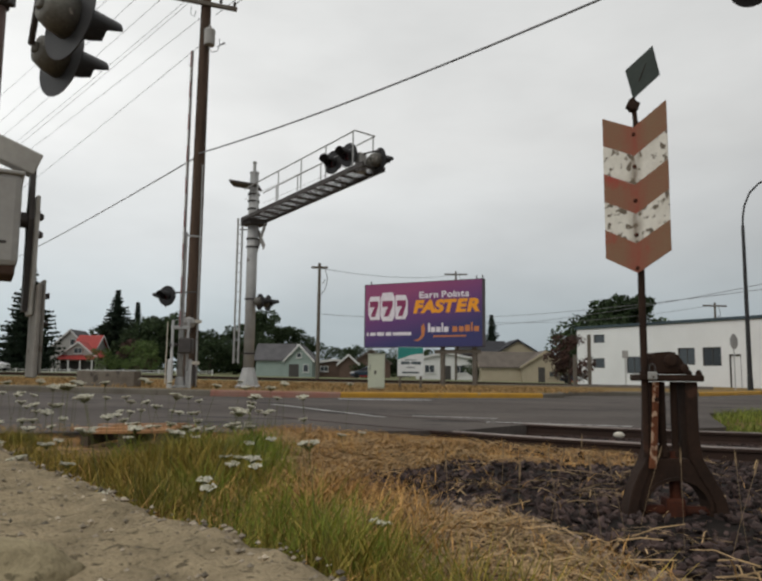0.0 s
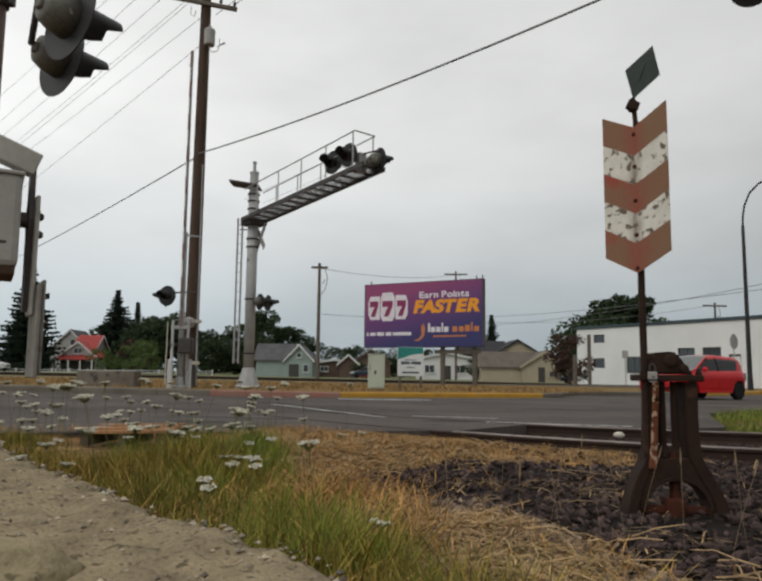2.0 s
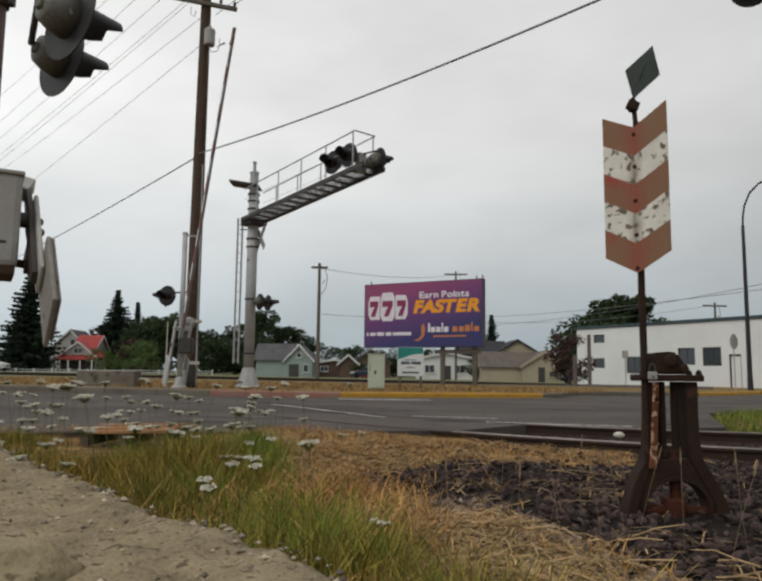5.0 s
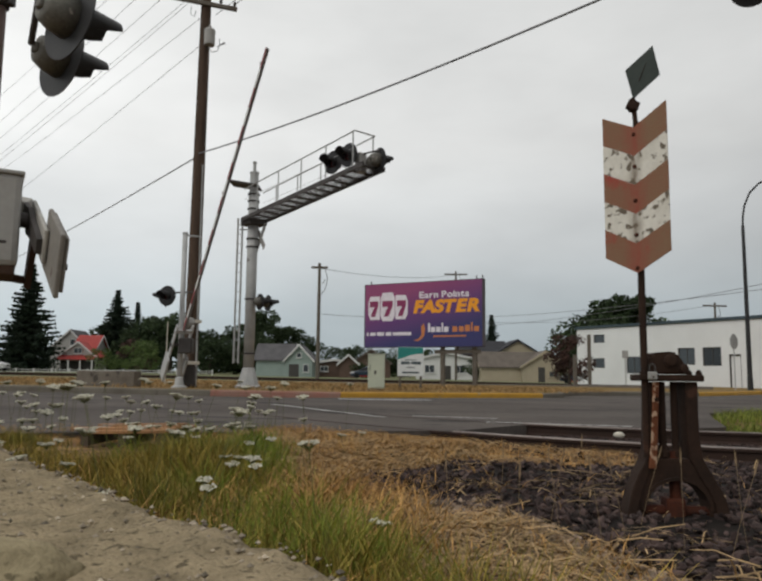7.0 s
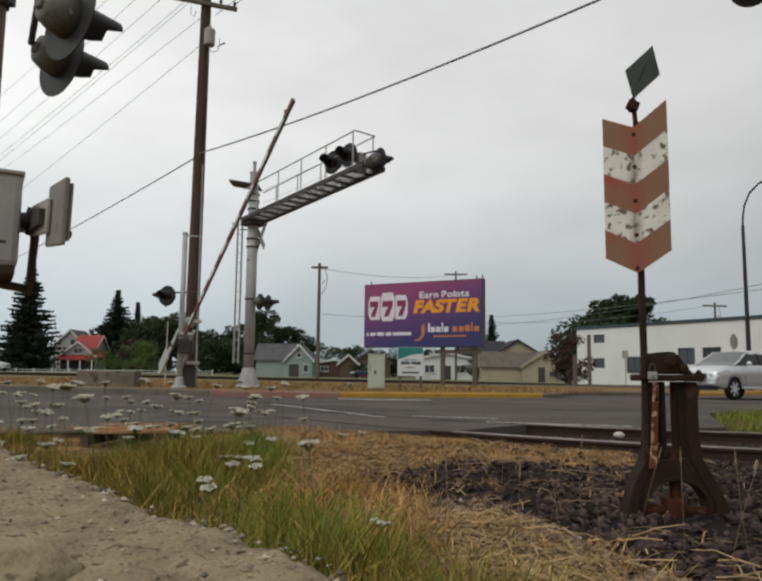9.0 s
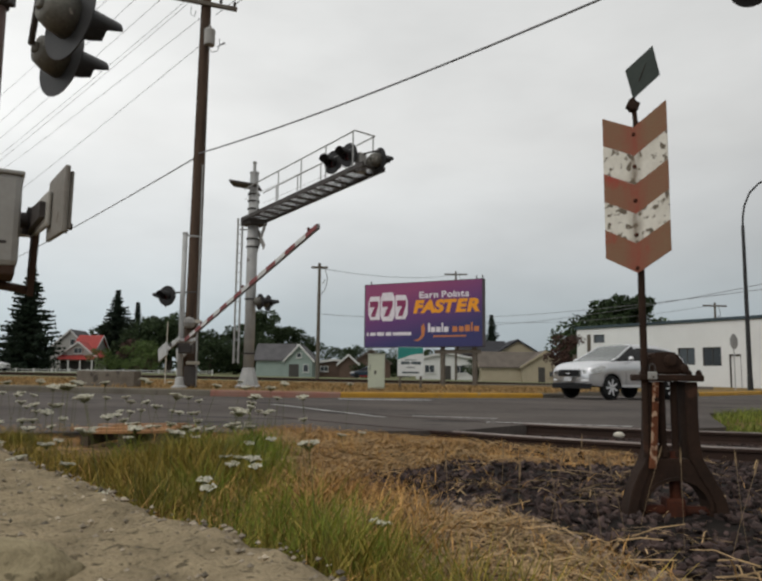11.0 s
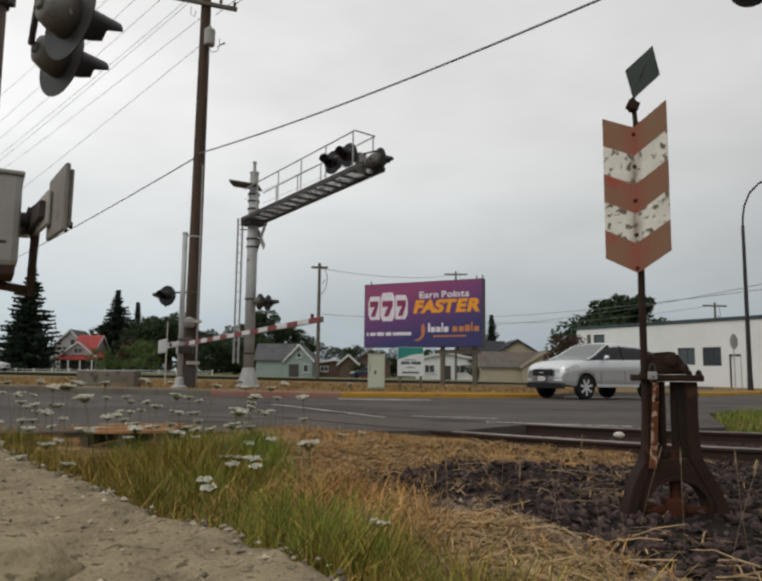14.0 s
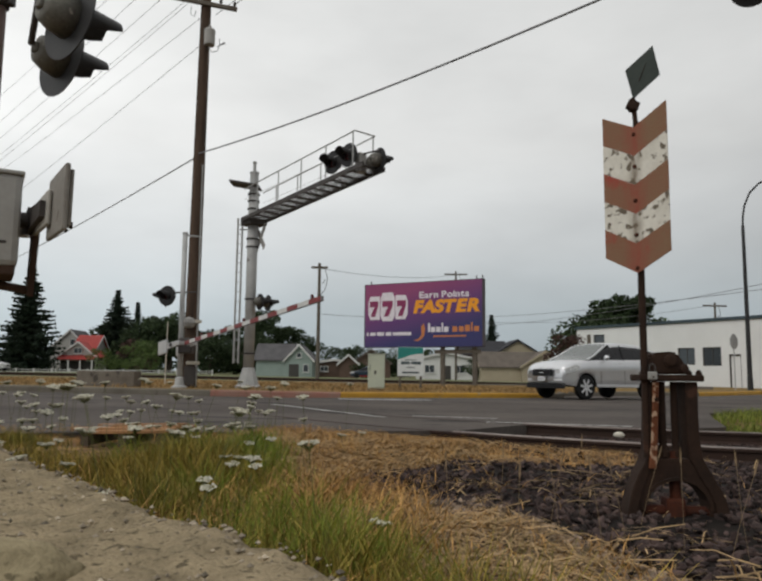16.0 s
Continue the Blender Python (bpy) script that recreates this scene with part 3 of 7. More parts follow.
def ballast_spot(rnd):
    x, y = rnd.uniform(-0.35, 5.6), rnd.uniform(1.9, 10.4)
    d = near_rail(x) - y
    if d < -2.6 or (-0.12 < d < 0.12) or y > far_rail(x) - 0.12:
        return None
    inside = on_bed(x, y)
    if not inside:
        return (x, y) if rnd.random() < 0.08 else None
    if noise.noise(Vector((x * 1.6, y * 1.6, 4))) > 0.28 and rnd.random() < 0.65:
        return None
    return x, y


stones("ballast", 21000, ballast_spot, 0.030, STONE, "dark grey railway ballast stones on the ground")


def light_spot(rnd):
    x, y = rnd.uniform(-0.3, 2.4), rnd.uniform(1.9, 4.1)
    return (x, y) if y < along(BED_FOOT, x) + 0.2 and (x < 0.8 or rnd.random() < 0.4) else None


stones("loose_gravel", 6500, light_spot, 0.024, mat("tan_gravel", (0.36, 0.27, 0.20), (0.12, 0.09, 0.07), 0.9, scale=9, fine=60, island=0.5), "loose tan gravel among straw")
bm = B()
bmesh.ops.create_icosphere(bm, subdivisions=2, radius=0.055)
for v in bm.verts:
    v.co = Vector((v.co.x * 1.2, v.co.y, v.co.z * 0.7)) * (1 + 0.15 * noise.noise(v.co * 20))
tagged(part("stone", bm, PEBBLE, smooth=True, at=pose(2.78, 8.45, lie(2.78) + 0.045)), "pale rounded stone lying on the track", "stone")


# ---- the concrete ledge in front ----
LEDGE_LINE = [(-5.6, 7.6), (-3.89, 5.59), (-1.64, 3.16), (-1.27, 2.65), (-1.04, 2.34), (-0.8, 2.1), (-0.63, 1.88), (-0.48, 1.69), (-0.34, 1.57), (-0.2, 1.41), (-0.14, 1.32), (-0.09, 1.24), (0.02, 0.95), (0.05, 0.6)]


def ledge():
    rnd = random.Random(3)
    edge = []
    line = LEDGE_LINE
    for a, b in zip(line, line[1:]):
        n = max(2, int(math.dist(a, b) / 0.035))
        for i in range(n):
            t = i / n
            x, y = a[0] + (b[0] - a[0]) * t, a[1] + (b[1] - a[1]) * t
            j = 0.034 * noise.noise(Vector((x * 6, y * 6, 0))) + 0.022 * noise.noise(Vector((x * 25, y * 25, 2)))
            edge.append((x + j + 0.022, y + j + 0.022))
    bm = B()
    rows = []
    for x, y in edge:
        d = Vector((-0.75, -0.66))
        row = []
        for k, (s, h) in enumerate(((-0.03, -0.42), (-0.012, -0.12), (0.0, -0.030), (0.02, -0.006), (0.05, 0.0), (0.08, 0.0), (0.11, 0), (0.15, 0), (0.19, 0), (0.24, 0), (0.29, 0), (0.35, 0), (0.42, 0), (0.5, 0), (0.6, 0), (0.75, 0), (0.95, 0), (1.3, 0), (2.0, 0), (3.5, 0))):
            px, py = x + d.x * s, y + d.y * s
            ruff = 0.010 * noise.noise(Vector((px * 7, py * 7, 5))) + 0.017 * noise.noise(Vector((px * 24, py * 24, 7))) if k > 1 else 0.012 * noise.noise(Vector((px * 14, py * 14, h * 30)))
            row.append(bm.verts.new((px + (ruff if k < 3 else 0), py + (ruff if k < 3 else 0), 0.362 + h + (ruff if k > 1 else 0))))
        rows.append(row)
    for a, b in zip(rows, rows[1:]):
        for i in range(len(a) - 1):
            bm.faces.new((a[i], b[i], b[i + 1], a[i + 1]))
    bmesh.ops.recalc_face_normals(bm, faces=bm.faces)
    tagged(part("concrete_ledge", bm, CONCRETE, smooth=True), "rough tan concrete ledge with a crumbling edge", "ledge", kind="structure")
    vs, fs = [], []
    for _ in range(3200):
        i = rnd.randrange(2, len(edge) - 2)
        s = rnd.uniform(0.0, 1.0) ** 1.7 * 1.3
        x, y = edge[i][0] - 0.75 * s, edge[i][1] - 0.66 * s
        if math.hypot(x, y) < 0.5:
            continue
        r = 0.002 + 0.007 * rnd.random() ** 2
        n0 = len(vs)
        for v in ((1, 0, 0), (0, 1, 0), (-1, 0, 0), (0, -1, 0), (0, 0, 0.8), (0, 0, -0.8)):
            vs.append((x + v[0] * r * rnd.uniform(0.7, 1.4), y + v[1] * r * rnd.uniform(0.7, 1.4), 0.363 + v[2] * r))
        fs += [tuple(n0 + q for q in f) for f in ((0, 1, 4), (1, 2, 4), (2, 3, 4), (3, 0, 4), (1, 0, 5), (2, 1, 5), (3, 2, 5), (0, 3, 5))]
    for _ in range(260):
        i = rnd.randrange(2, len(edge) - 2)
        x, y = edge[i][0] + rnd.gauss(-0.01, 0.018), edge[i][1] + rnd.gauss(-0.01, 0.018)
        r = rnd.uniform(0.004, 0.011)
        n0 = len(vs)
        for v in ((1, 0, 0), (0, 1, 0), (-1, 0, 0), (0, -1, 0), (0, 0, 0.8), (0, 0, -0.8)):
            vs.append((x + v[0] * r * rnd.uniform(0.7, 1.4), y + v[1] * r * rnd.uniform(0.7, 1.4), 0.35 + v[2] * r))
        fs += [tuple(n0 + q for q in f) for f in ((0, 1, 4), (1, 2, 4), (2, 3, 4), (3, 0, 4), (1, 0, 5), (2, 1, 5), (3, 2, 5), (0, 3, 5))]
    me = bpy.data.meshes.new("grit")
    me.from_pydata(vs, [], fs)
    me.materials.append(mat("grit", (0.40, 0.34, 0.26), (0.16, 0.13, 0.095), 0.9, scale=20, island=0.6))
    tagged(new("grit", me), "loose grit on the concrete ledge", "gravel", kind="stuff")


ledge()
bm = B()
bmesh.ops.create_icosphere(bm, subdivisions=4, radius=0.125)
for v in bm.verts:
    v.co = Vector((v.co.x * 1.25, v.co.y * 0.9, v.co.z * 0.42)) * (0.92 + 0.26 * noise.noise(v.co * 9) + 0.07 * noise.noise(v.co * 30))
tagged(part("stone", bm, mat("pale_tan_stone", (0.36, 0.30, 0.185), (0.22, 0.18, 0.11), 0.95, scale=11, fine=60, bump=0.8, spec=0.08, spots=(0.14, 0.115, 0.07), spot_at=0.62, spot_scale=30), smooth=True, at=pose(-0.64, 1.22, 0.372, 0, 0, 25)), "pale tan stone lying on the concrete ledge", "stone")


# ---- switch stand ----
def strip(bm, pts, y0, y1):
    """A cast band: outline points with thicknesses (x, z, t); it runs along them from y0 to y1, thickening towards +x."""
    rings = [[bm.verts.new((x, y0, z)), bm.verts.new((x + t, y0, z)), bm.verts.new((x + t, y1, z)), bm.verts.new((x, y1, z))] for x, z, t in pts]
    for a, b in zip(rings, rings[1:]):
        for i in range(4):
            bm.faces.new((a[i], a[(i + 1) % 4], b[(i + 1) % 4], b[i]))
    bm.faces.new(rings[0])
    bm.faces.new(rings[-1][::-1])
    bmesh.ops.recalc_face_normals(bm, faces=bm.faces)
    bmesh.ops.bevel(bm, geom=bm.edges[:], offset=0.005, segments=1, affect="EDGES")
    return bm


def switch_stand():
    s = thing("switch_stand", pose(1.54, 3.85, -0.02), "rusty cast-iron railway switch stand with a striped chevron target", "switch stand")
    # two legs that flare out into feet
    left = [(-0.128, 0.69, 0.034), (-0.132, 0.50, 0.034), (-0.142, 0.33, 0.038), (-0.160, 0.275, 0.046), (-0.196, 0.215, 0.054), (-0.228, 0.140, 0.056), (-0.250, 0.06, 0.056), (-0.266, -0.05, 0.058)]
    right = [(0.062, 0.69, 0.066), (0.060, 0.50, 0.066), (0.062, 0.38, 0.068), (0.076, 0.29, 0.070), (0.118, 0.205, 0.074), (0.164, 0.130, 0.074), (0.194, 0.06, 0.070), (0.212, -0.05, 0.068)]
    for pts in (left, right):
        part("leg", strip(B(), pts, -0.060, 0.060), IRON, s)
    # bell-shaped cheeks with an arch cut through
    outer = [(-0.24, -0.04), (-0.215, 0.125), (-0.18, 0.205), (-0.13, 0.262), (-0.08, 0.285), (0.06, 0.285), (0.10, 0.262), (0.15, 0.195), (0.195, 0.115), (0.23, -0.04)]
    arch = [(0.170, -0.04)] + [(0.002 + 0.168 * math.cos(a), 0.035 + 0.150 * math.sin(a)) for a in [i * math.pi / 10 for i in range(11)]] + [(-0.166, -0.04)]
    for y0, y1 in ((-0.052, -0.034), (0.034, 0.052)):
        part("cheek", prism(B(), outer + arch, y0, y1), IRON, s)
    bm = B()
    ring = [(0.002 + r * math.cos(a), 0.035 + r * 0.89 * math.sin(a)) for r in (0.168, 0.186) for a in [i * math.pi / 10 for i in range(11)]]
    prism(bm, ring[:11] + ring[11:][::-1], -0.066, 0.066)
    bmesh.ops.recalc_face_normals(bm, faces=bm.faces)
    part("arch_rim", bm, IRON, s)
    bm = B()
    box(bm, (-0.11, -0.05, 0.262), (0.08, 0.05, 0.292), bevel=0.008)
    part("web", bm, IRON, s)
    bm = B()
    box(bm, (-0.180, -0.085, 0.693), (0.155, 0.085, 0.728), bevel=0.008)
    part("tabletop", bm, IRON, s)
    for x, r in ((-0.044, 0.021), (0.022, 0.019)):
        bm = B()
        rod(bm, (x, 0.0, 0.28), (x, 0.0, 0.69), r, r * 0.95, 10)
        lathe(bm, [(r, 0), (r + 0.012, 0.01), (r + 0.012, 0.035), (r, 0.05)], (x, 0.0, 0.29), (0, 0, 1), 12)
        part("spindle", bm, IRON, s)
    bm = B()
    strip(bm, [(-0.118, 0.69, 0.034), (-0.124, 0.55, 0.032), (-0.134, 0.40, 0.034), (-0.152, 0.245, 0.040)], -0.088, -0.074)
    part("throw_lever", bm, IRON_RUST, s, "flat lever with flaking orange rust")
    bm = B()
    rod(bm, (-0.104, -0.085, 0.60), (-0.104, -0.096, 0.60), 0.011, 0.011, 8)
    part("rivet", bm, IRON, s)
    bm = B()
    prism(bm, [(-0.125, 0.73), (-0.128, 0.825), (-0.10, 0.842), (0.00, 0.850), (0.022, 0.842), (0.045, 0.805), (0.060, 0.79), (0.075, 0.765), (0.078, 0.73)], -0.075, 0.075)
    bmesh.ops.recalc_face_normals(bm, faces=bm.faces)
    bmesh.ops.bevel(bm, geom=bm.edges[:], offset=0.012, segments=2, affect="EDGES")
    part("lever_housing", bm, IRON, s)
    for x, z, r in ((-0.020, 0.800, 0.030), (0.048, 0.758, 0.020)):
        bm = B()
        lathe(bm, [(r, -0.02), (r + 0.004, -0.012), (r + 0.004, 0.012), (r * 0.8, 0.02), (0.0, 0.022)], (x, -0.080, z), (0, -1, 0), 16)
        part("pivot_hub", bm, IRON, s)
    for x, y in ((-0.16, -0.06), (0.135, -0.06), (0.135, 0.06)):
        bm = B()
        lathe(bm, [(0.016, 0), (0.016, 0.014), (0.009, 0.018), (0.009, 0.026), (0.0, 0.026)], (x, y, 0.728), (0, 0, 1), 6)
        part("bolt", bm, IRON, s)
    bm = B()
    rod(bm, (-0.20, 0.0, 0.03), (0.18, 0.0, 0.02), 0.026, 0.026, 10)
    box(bm, (-0.05, -0.05, -0.02), (0.05, 0.05, 0.09), bevel=0.012)
    rod(bm, (0.012, 0, 0.05), (0.012, 0, 0.33), 0.028, 0.028, 10)
    part("crank", bm, IRON_RED, s, "red-brown rusted crank below the arch")
    # padlock
    lock = thing("padlock", pose(1.414, 3.745, 0.680) @ Matrix.Diagonal((0.85, 0.85, 0.85, 1)), "weathered pale metal padlock hanging on the switch stand", "padlock")
    bm = B()
    box(bm, (-0.027, -0.014, 0.0), (0.027, 0.014, 0.050), bevel=0.007)
    part("lock_body", bm, BRASS, lock)
    bm = B()
    tube(bm, [(-0.017, 0, 0.045), (-0.017, 0, 0.075)] + [(-0.017 * math.cos(a), 0, 0.078 + 0.018 * math.sin(a)) for a in [i * math.pi / 8 for i in range(9)]] + [(0.017, 0, 0.045)], 0.005, 6)
    part("shackle", bm, STEEL_DARK, lock)
    bm = B()
    rod(bm, (0, -0.016, 0.018), (0, -0.014, 0.018), 0.006, 0.006, 8)
    part("keyhole", bm, IRON, lock)
    # mast behind the targets
    bm = B()
    rod(bm, (-0.146, -0.05, 0.30), (-0.150, -0.05, 2.10), 0.019, 0.018, 12)
    rod(bm, (-0.150, -0.05, 2.05), (-0.163, -0.05, 2.24), 0.013, 0.013, 10)
    part("mast", bm, IRON, s)
    bm = B()
    lathe(bm, [(0.022, 0), (0.030, 0.010), (0.030, 0.040), (0.022, 0.055)], (-0.163, -0.05, 2.165), (-0.1, 0, 1), 8)
    box(bm, (-0.031, -0.02, -0.028), (0.031, 0.02, 0.028), pose(-0.167, -0.055, 2.195, 0, 24, 0), bevel=0.008)
    part("clamp", bm, IRON, s)
    bm = B()
    rod(bm, (0, 0.010, 1.30), (0, 0.010, 2.03), 0.006, 0.006, 6)
    plate = part("target", bm, IRON, s, "striped red and white chevron target", at=pose(-0.172, -0.072, 0.02, 0, 0, -50))
    w, v = 0.19, 0.10
    zt = [2.045 - 0.1604 * i for i in range(6)]
    for i in range(5):
        hi, lo = zt[i], zt[i + 1] + 0.0005
        bm = B()
        prism(bm, [(-w, hi + v), (0, hi), (w, hi + v), (w, lo + v), (0, lo), (-w, lo + v)], -0.003, 0.003)
        part("stripe", bm, TARGET_RED if i % 2 == 0 else TARGET_WHITE, plate, "faded red-brown stripe" if i % 2 == 0 else "chipped white stripe")
    for z in (2.005, 1.825, 1.637, 1.450, 1.270):
        bm = B()
        lathe(bm, [(0.012, -0.004), (0.012, 0.003), (0.006, 0.007), (0.0, 0.008)], (0, -0.003, z), (0, -1, 0), 8)
        part("bolt", bm, IRON_RED, plate)
    bm = B()
    prism(bm, [(0, 2.212), (0.158, 2.300), (0.123, 2.473), (-0.042, 2.387)], -0.003, 0.003)
    bmesh.ops.recalc_face_normals(bm, faces=bm.faces)
    dia = part("diamond_target", bm, TARGET_GREEN, s, "small dark green metal plate", at=pose(-0.165, -0.06, 0.02, 0, 0, -50))
    bm = B()
    rod(bm, (0.04, -0.004, 2.30), (0.085, -0.004, 2.39), 0.003, 0.001, 6)
    part("scratch", bm, IRON, dia)


switch_stand()


# ---- crossing signals ----
def signal_lamp(parent, m, dia=0.50, hood=0.30, size=1.0):
    """A flashing light that faces local +x: backing disc, housing, hood and lens."""
    lamp_bm = B()
    lathe(lamp_bm, [(dia / 2, -0.004), (dia / 2, 0.004), (dia / 2 - 0.012, 0.008)], (0, 0, 0), (1, 0, 0), 28)
    lamp = part("backing_disc", lamp_bm, BLACK_METAL, parent, "round black backing disc", at=m)
    bm = B()
    lathe(bm, [(q * size, h * size) for q, h in ((0.06, -0.19), (0.10, -0.175), (0.13, -0.11), (0.145, -0.005))], (0, 0, 0), (1, 0, 0), 20)
    box(bm, (-0.215 * size, -0.03, -0.035), (-0.17 * size, 0.03, 0.035), bevel=0.008)
    part("housing", bm, BACK_METAL, lamp, "faded grey lamp housing", smooth=True)
    bm = B()
    r = 0.125 * size
    n = 18
    outer, inner = [], []
    for rr, store in ((r, outer), (r - 0.006, inner)):
        for i in range(n + 1):
            a = -0.28 * math.pi + 1.56 * math.pi * i / n
            y, z = rr * math.cos(a), rr * math.sin(a)
            l = hood * (0.40 + 0.60 * smooth_step(-0.45, 0.25, z / r))
            store.append((bm.verts.new((0.006, y, z)), bm.verts.new((l, y, z))))
    for i in range(n):
        bm.faces.new((outer[i][0], outer[i + 1][0], outer[i + 1][1], outer[i][1]))
        bm.faces.new((inner[i + 1][0], inner[i][0], inner[i][1], inner[i + 1][1]))
        bm.faces.new((outer[i][1], outer[i + 1][1], inner[i + 1][1], inner[i][1]))
    part("hood", bm, BLACK_METAL, lamp, smooth=True)
    bm = B()
    lathe(bm, [(q * size, h) for q, h in ((0.108, 0.009), (0.09, 0.022), (0.05, 0.032), (0.0, 0.036))], (0, 0, 0), (1, 0, 0), 20)
    part("lens", bm, LENS, lamp, "dim red glass lens", smooth=True)
    return lamp


ACROSS = 29.0      # the gates' line: degrees from north to west
def near_gate():
    g = thing("crossing_gate", pose(-2.06, 3.68, 0.02, 0, 0, ACROSS), "weathered grey crossing gate with flashing lights beside the ledge", "crossing gate")
    bm = B()
    rod(bm, (-0.05, 0, 0.0), (-0.05, 0, 1.66), 0.06, 0.06, 16)
    part("pedestal", bm, WEIGHT, g, smooth=True)
    bm = B()
    lathe(bm, [(0.20, 0.0), (0.20, 0.03), (0.10, 0.06), (0.09, 0.16), (0.07, 0.17)], (0, 0, 0), (0, 0, 1), 16)
    part("mast_base", bm, STEEL, g)
    bm = B()
    box(bm, (-0.30, -0.50, 1.155), (0.138, -0.17, 1.60), bevel=0.03)
    part("mechanism_box", bm, GREY_BOX, g, "scuffed grey gate mechanism box", smooth=False)
    bm = B()
    box(bm, (-0.31, -0.51, 1.592), (0.145, -0.16, 1.612), bevel=0.008)
    part("box_lid", bm, GREY_BOX, g)
    bm = B()
    box(bm, (-0.285, -0.485, 1.115), (0.128, -0.185, 1.19), bevel=0.01)
    part("box_bottom", bm, IRON_DULL, g, "dark brown underside")
    bm = B()
    for i in range(2):
        box(bm, (0.03 + 0.022 * i, -0.502, 1.262), (0.062 + 0.022 * i, -0.5, 1.275))
    part("marking_bar", bm, STEEL_DARK, g)
    bm = B()
    rod(bm, (-0.34, -0.33, 1.41), (0.22, -0.33, 1.41), 0.038, 0.038, 14)
    part("axle", bm, STEEL_DARK, g)
    bm = B()
    box(bm, (-0.10, -0.18, 1.22), (0.10, 0.07, 1.30), bevel=0.01)
    box(bm, (-0.10, -0.18, 1.52), (0.10, 0.07, 1.60), bevel=0.01)
    part("mast_bracket", bm, STEEL, g)
    # turning frame: hangs straight down while the arm stands upright
    bm = B()
    prism(bm, [(-0.035, -0.45), (0.035, -0.45), (0.05, -0.10), (0.07, 0.0), (0.05, 0.10), (0.035, 0.33), (-0.035, 0.33), (-0.05, 0.10), (-0.07, 0.0), (-0.05, -0.10)], -0.012, 0.012, pose(0.185, 0, 0, 0, 0, 90))
    bmesh.ops.recalc_face_normals(bm, faces=bm.faces)
    arm = part("turning_frame", bm, STEEL_DARK, g, "dark steel turning frame with counterweights")
    bm = B()
    prism(bm, [(-0.035, -0.2), (0.035, -0.2), (0.05, -0.10), (0.07, 0.0), (0.035, 0.60), (-0.035, 0.60), (-0.07, 0.0), (-0.05, -0.10)], -0.012, 0.012, pose(-0.33, 0, 0, 0, 0, 90))
    bmesh.ops.recalc_face_normals(bm, faces=bm.faces)
    part("support_strap", bm, STEEL_DARK, arm)
    bm = B()
    box(bm, (-0.36, -0.045, -0.05), (0.215, 0.045, 0.065), pose(0, 0, 0.345, 0, 20, 0), bevel=0.008)
    part("cross_channel", bm, WHITE_METAL, arm, "chipped white cross channel")
    bm = B()
    box(bm, (0.198, -0.085, -0.47), (0.220, 0.075, 0.12), bevel=0.010)
    part("inner_weight", bm, WHITE_METAL, arm, "white painted counterweight bar")
    bm = B()
    box(bm, (0.222, -0.15, -0.77), (0.244, 0.13, -0.32), bevel=0.008)
    part("counterweight", bm, WEIGHT, arm, "heavy pale counterweight plate")
    bm = B()
    box(bm, (0.246, -0.13, -0.75), (0.262, 0.11, -0.30), bevel=0.006)
    part("counterweight", bm, WEIGHT, arm, "heavy pale counterweight plate")
    for y, z in ((0.07, -0.36), (0.07, -0.50)):
        bm = B()
        lathe(bm, [(0.011, 0), (0.011, 0.03), (0.016, 0.031), (0.016, 0.042)], (0.262, y, z), (1, 0, 0), 8)
        part("bolt", bm, STEEL_DARK, arm)
    for z in (0.03, -0.06):
        bm = B()
        lathe(bm, [(0.02, 0), (0.02, 0.02), (0.012, 0.03)], (0.220, 0.02, z), (1, 0, 0), 8)
        part("bolt", bm, STEEL_DARK, arm)
    bm = B()
    d = Vector((0, 0.97, 0.25))
    u = Vector((0, -0.25, 0.97))
    for a, b, w in ((0.0, 0.37, 0.046),):
        pts = [Vector((0.215, 0, 0)) + d * t + u * q for t, q in ((a, -w * 1.3), (a, w * 1.3), (b, w), (b, -w))]
        va = [bm.verts.new(p + Vector((-0.014, 0, 0))) for p in pts]
        vb = [bm.verts.new(p + Vector((0.014, 0, 0))) for p in pts]
        bm.faces.new(va)
        bm.faces.new(vb[::-1])
        for i in range(4):
            bm.faces.new((va[i], vb[i], vb[(i + 1) % 4], va[(i + 1) % 4]))
    rod(bm, Vector((0.215, 0, 0)) + d * 0.35, Vector((-0.30, 0, 0)) + d * 0.28, 0.022, 0.022, 8)
    bmesh.ops.recalc_face_normals(bm, faces=bm.faces)
    part("yoke", bm, IRON_DULL, arm, "rust-brown steel yoke")
    stripes(arm, (-0.26, 0.0, 0.55), 5.6, 9)
    return g, arm


def stripes(parent, base, length, n):
    """A striped gate arm that stands upright in its own space."""
    x, y, z = base
    for i in range(n):
        a, b = length * i / n, length * (i + 1) / n
        w = 0.055 - 0.02 * (i + 0.5) / n
        bm = B()
        box(bm, (x - 0.018, y - w, z + a + 0.0015), (x + 0.018, y + w, z + b - 0.0015), bevel=0.004)
        part("arm_section", bm, ARM_WHITE if i % 2 == 0 else ARM_RED, parent, "white striped arm section" if i % 2 == 0 else "red striped arm section")


NEAR_GATE, NEAR_ARM = near_gate()


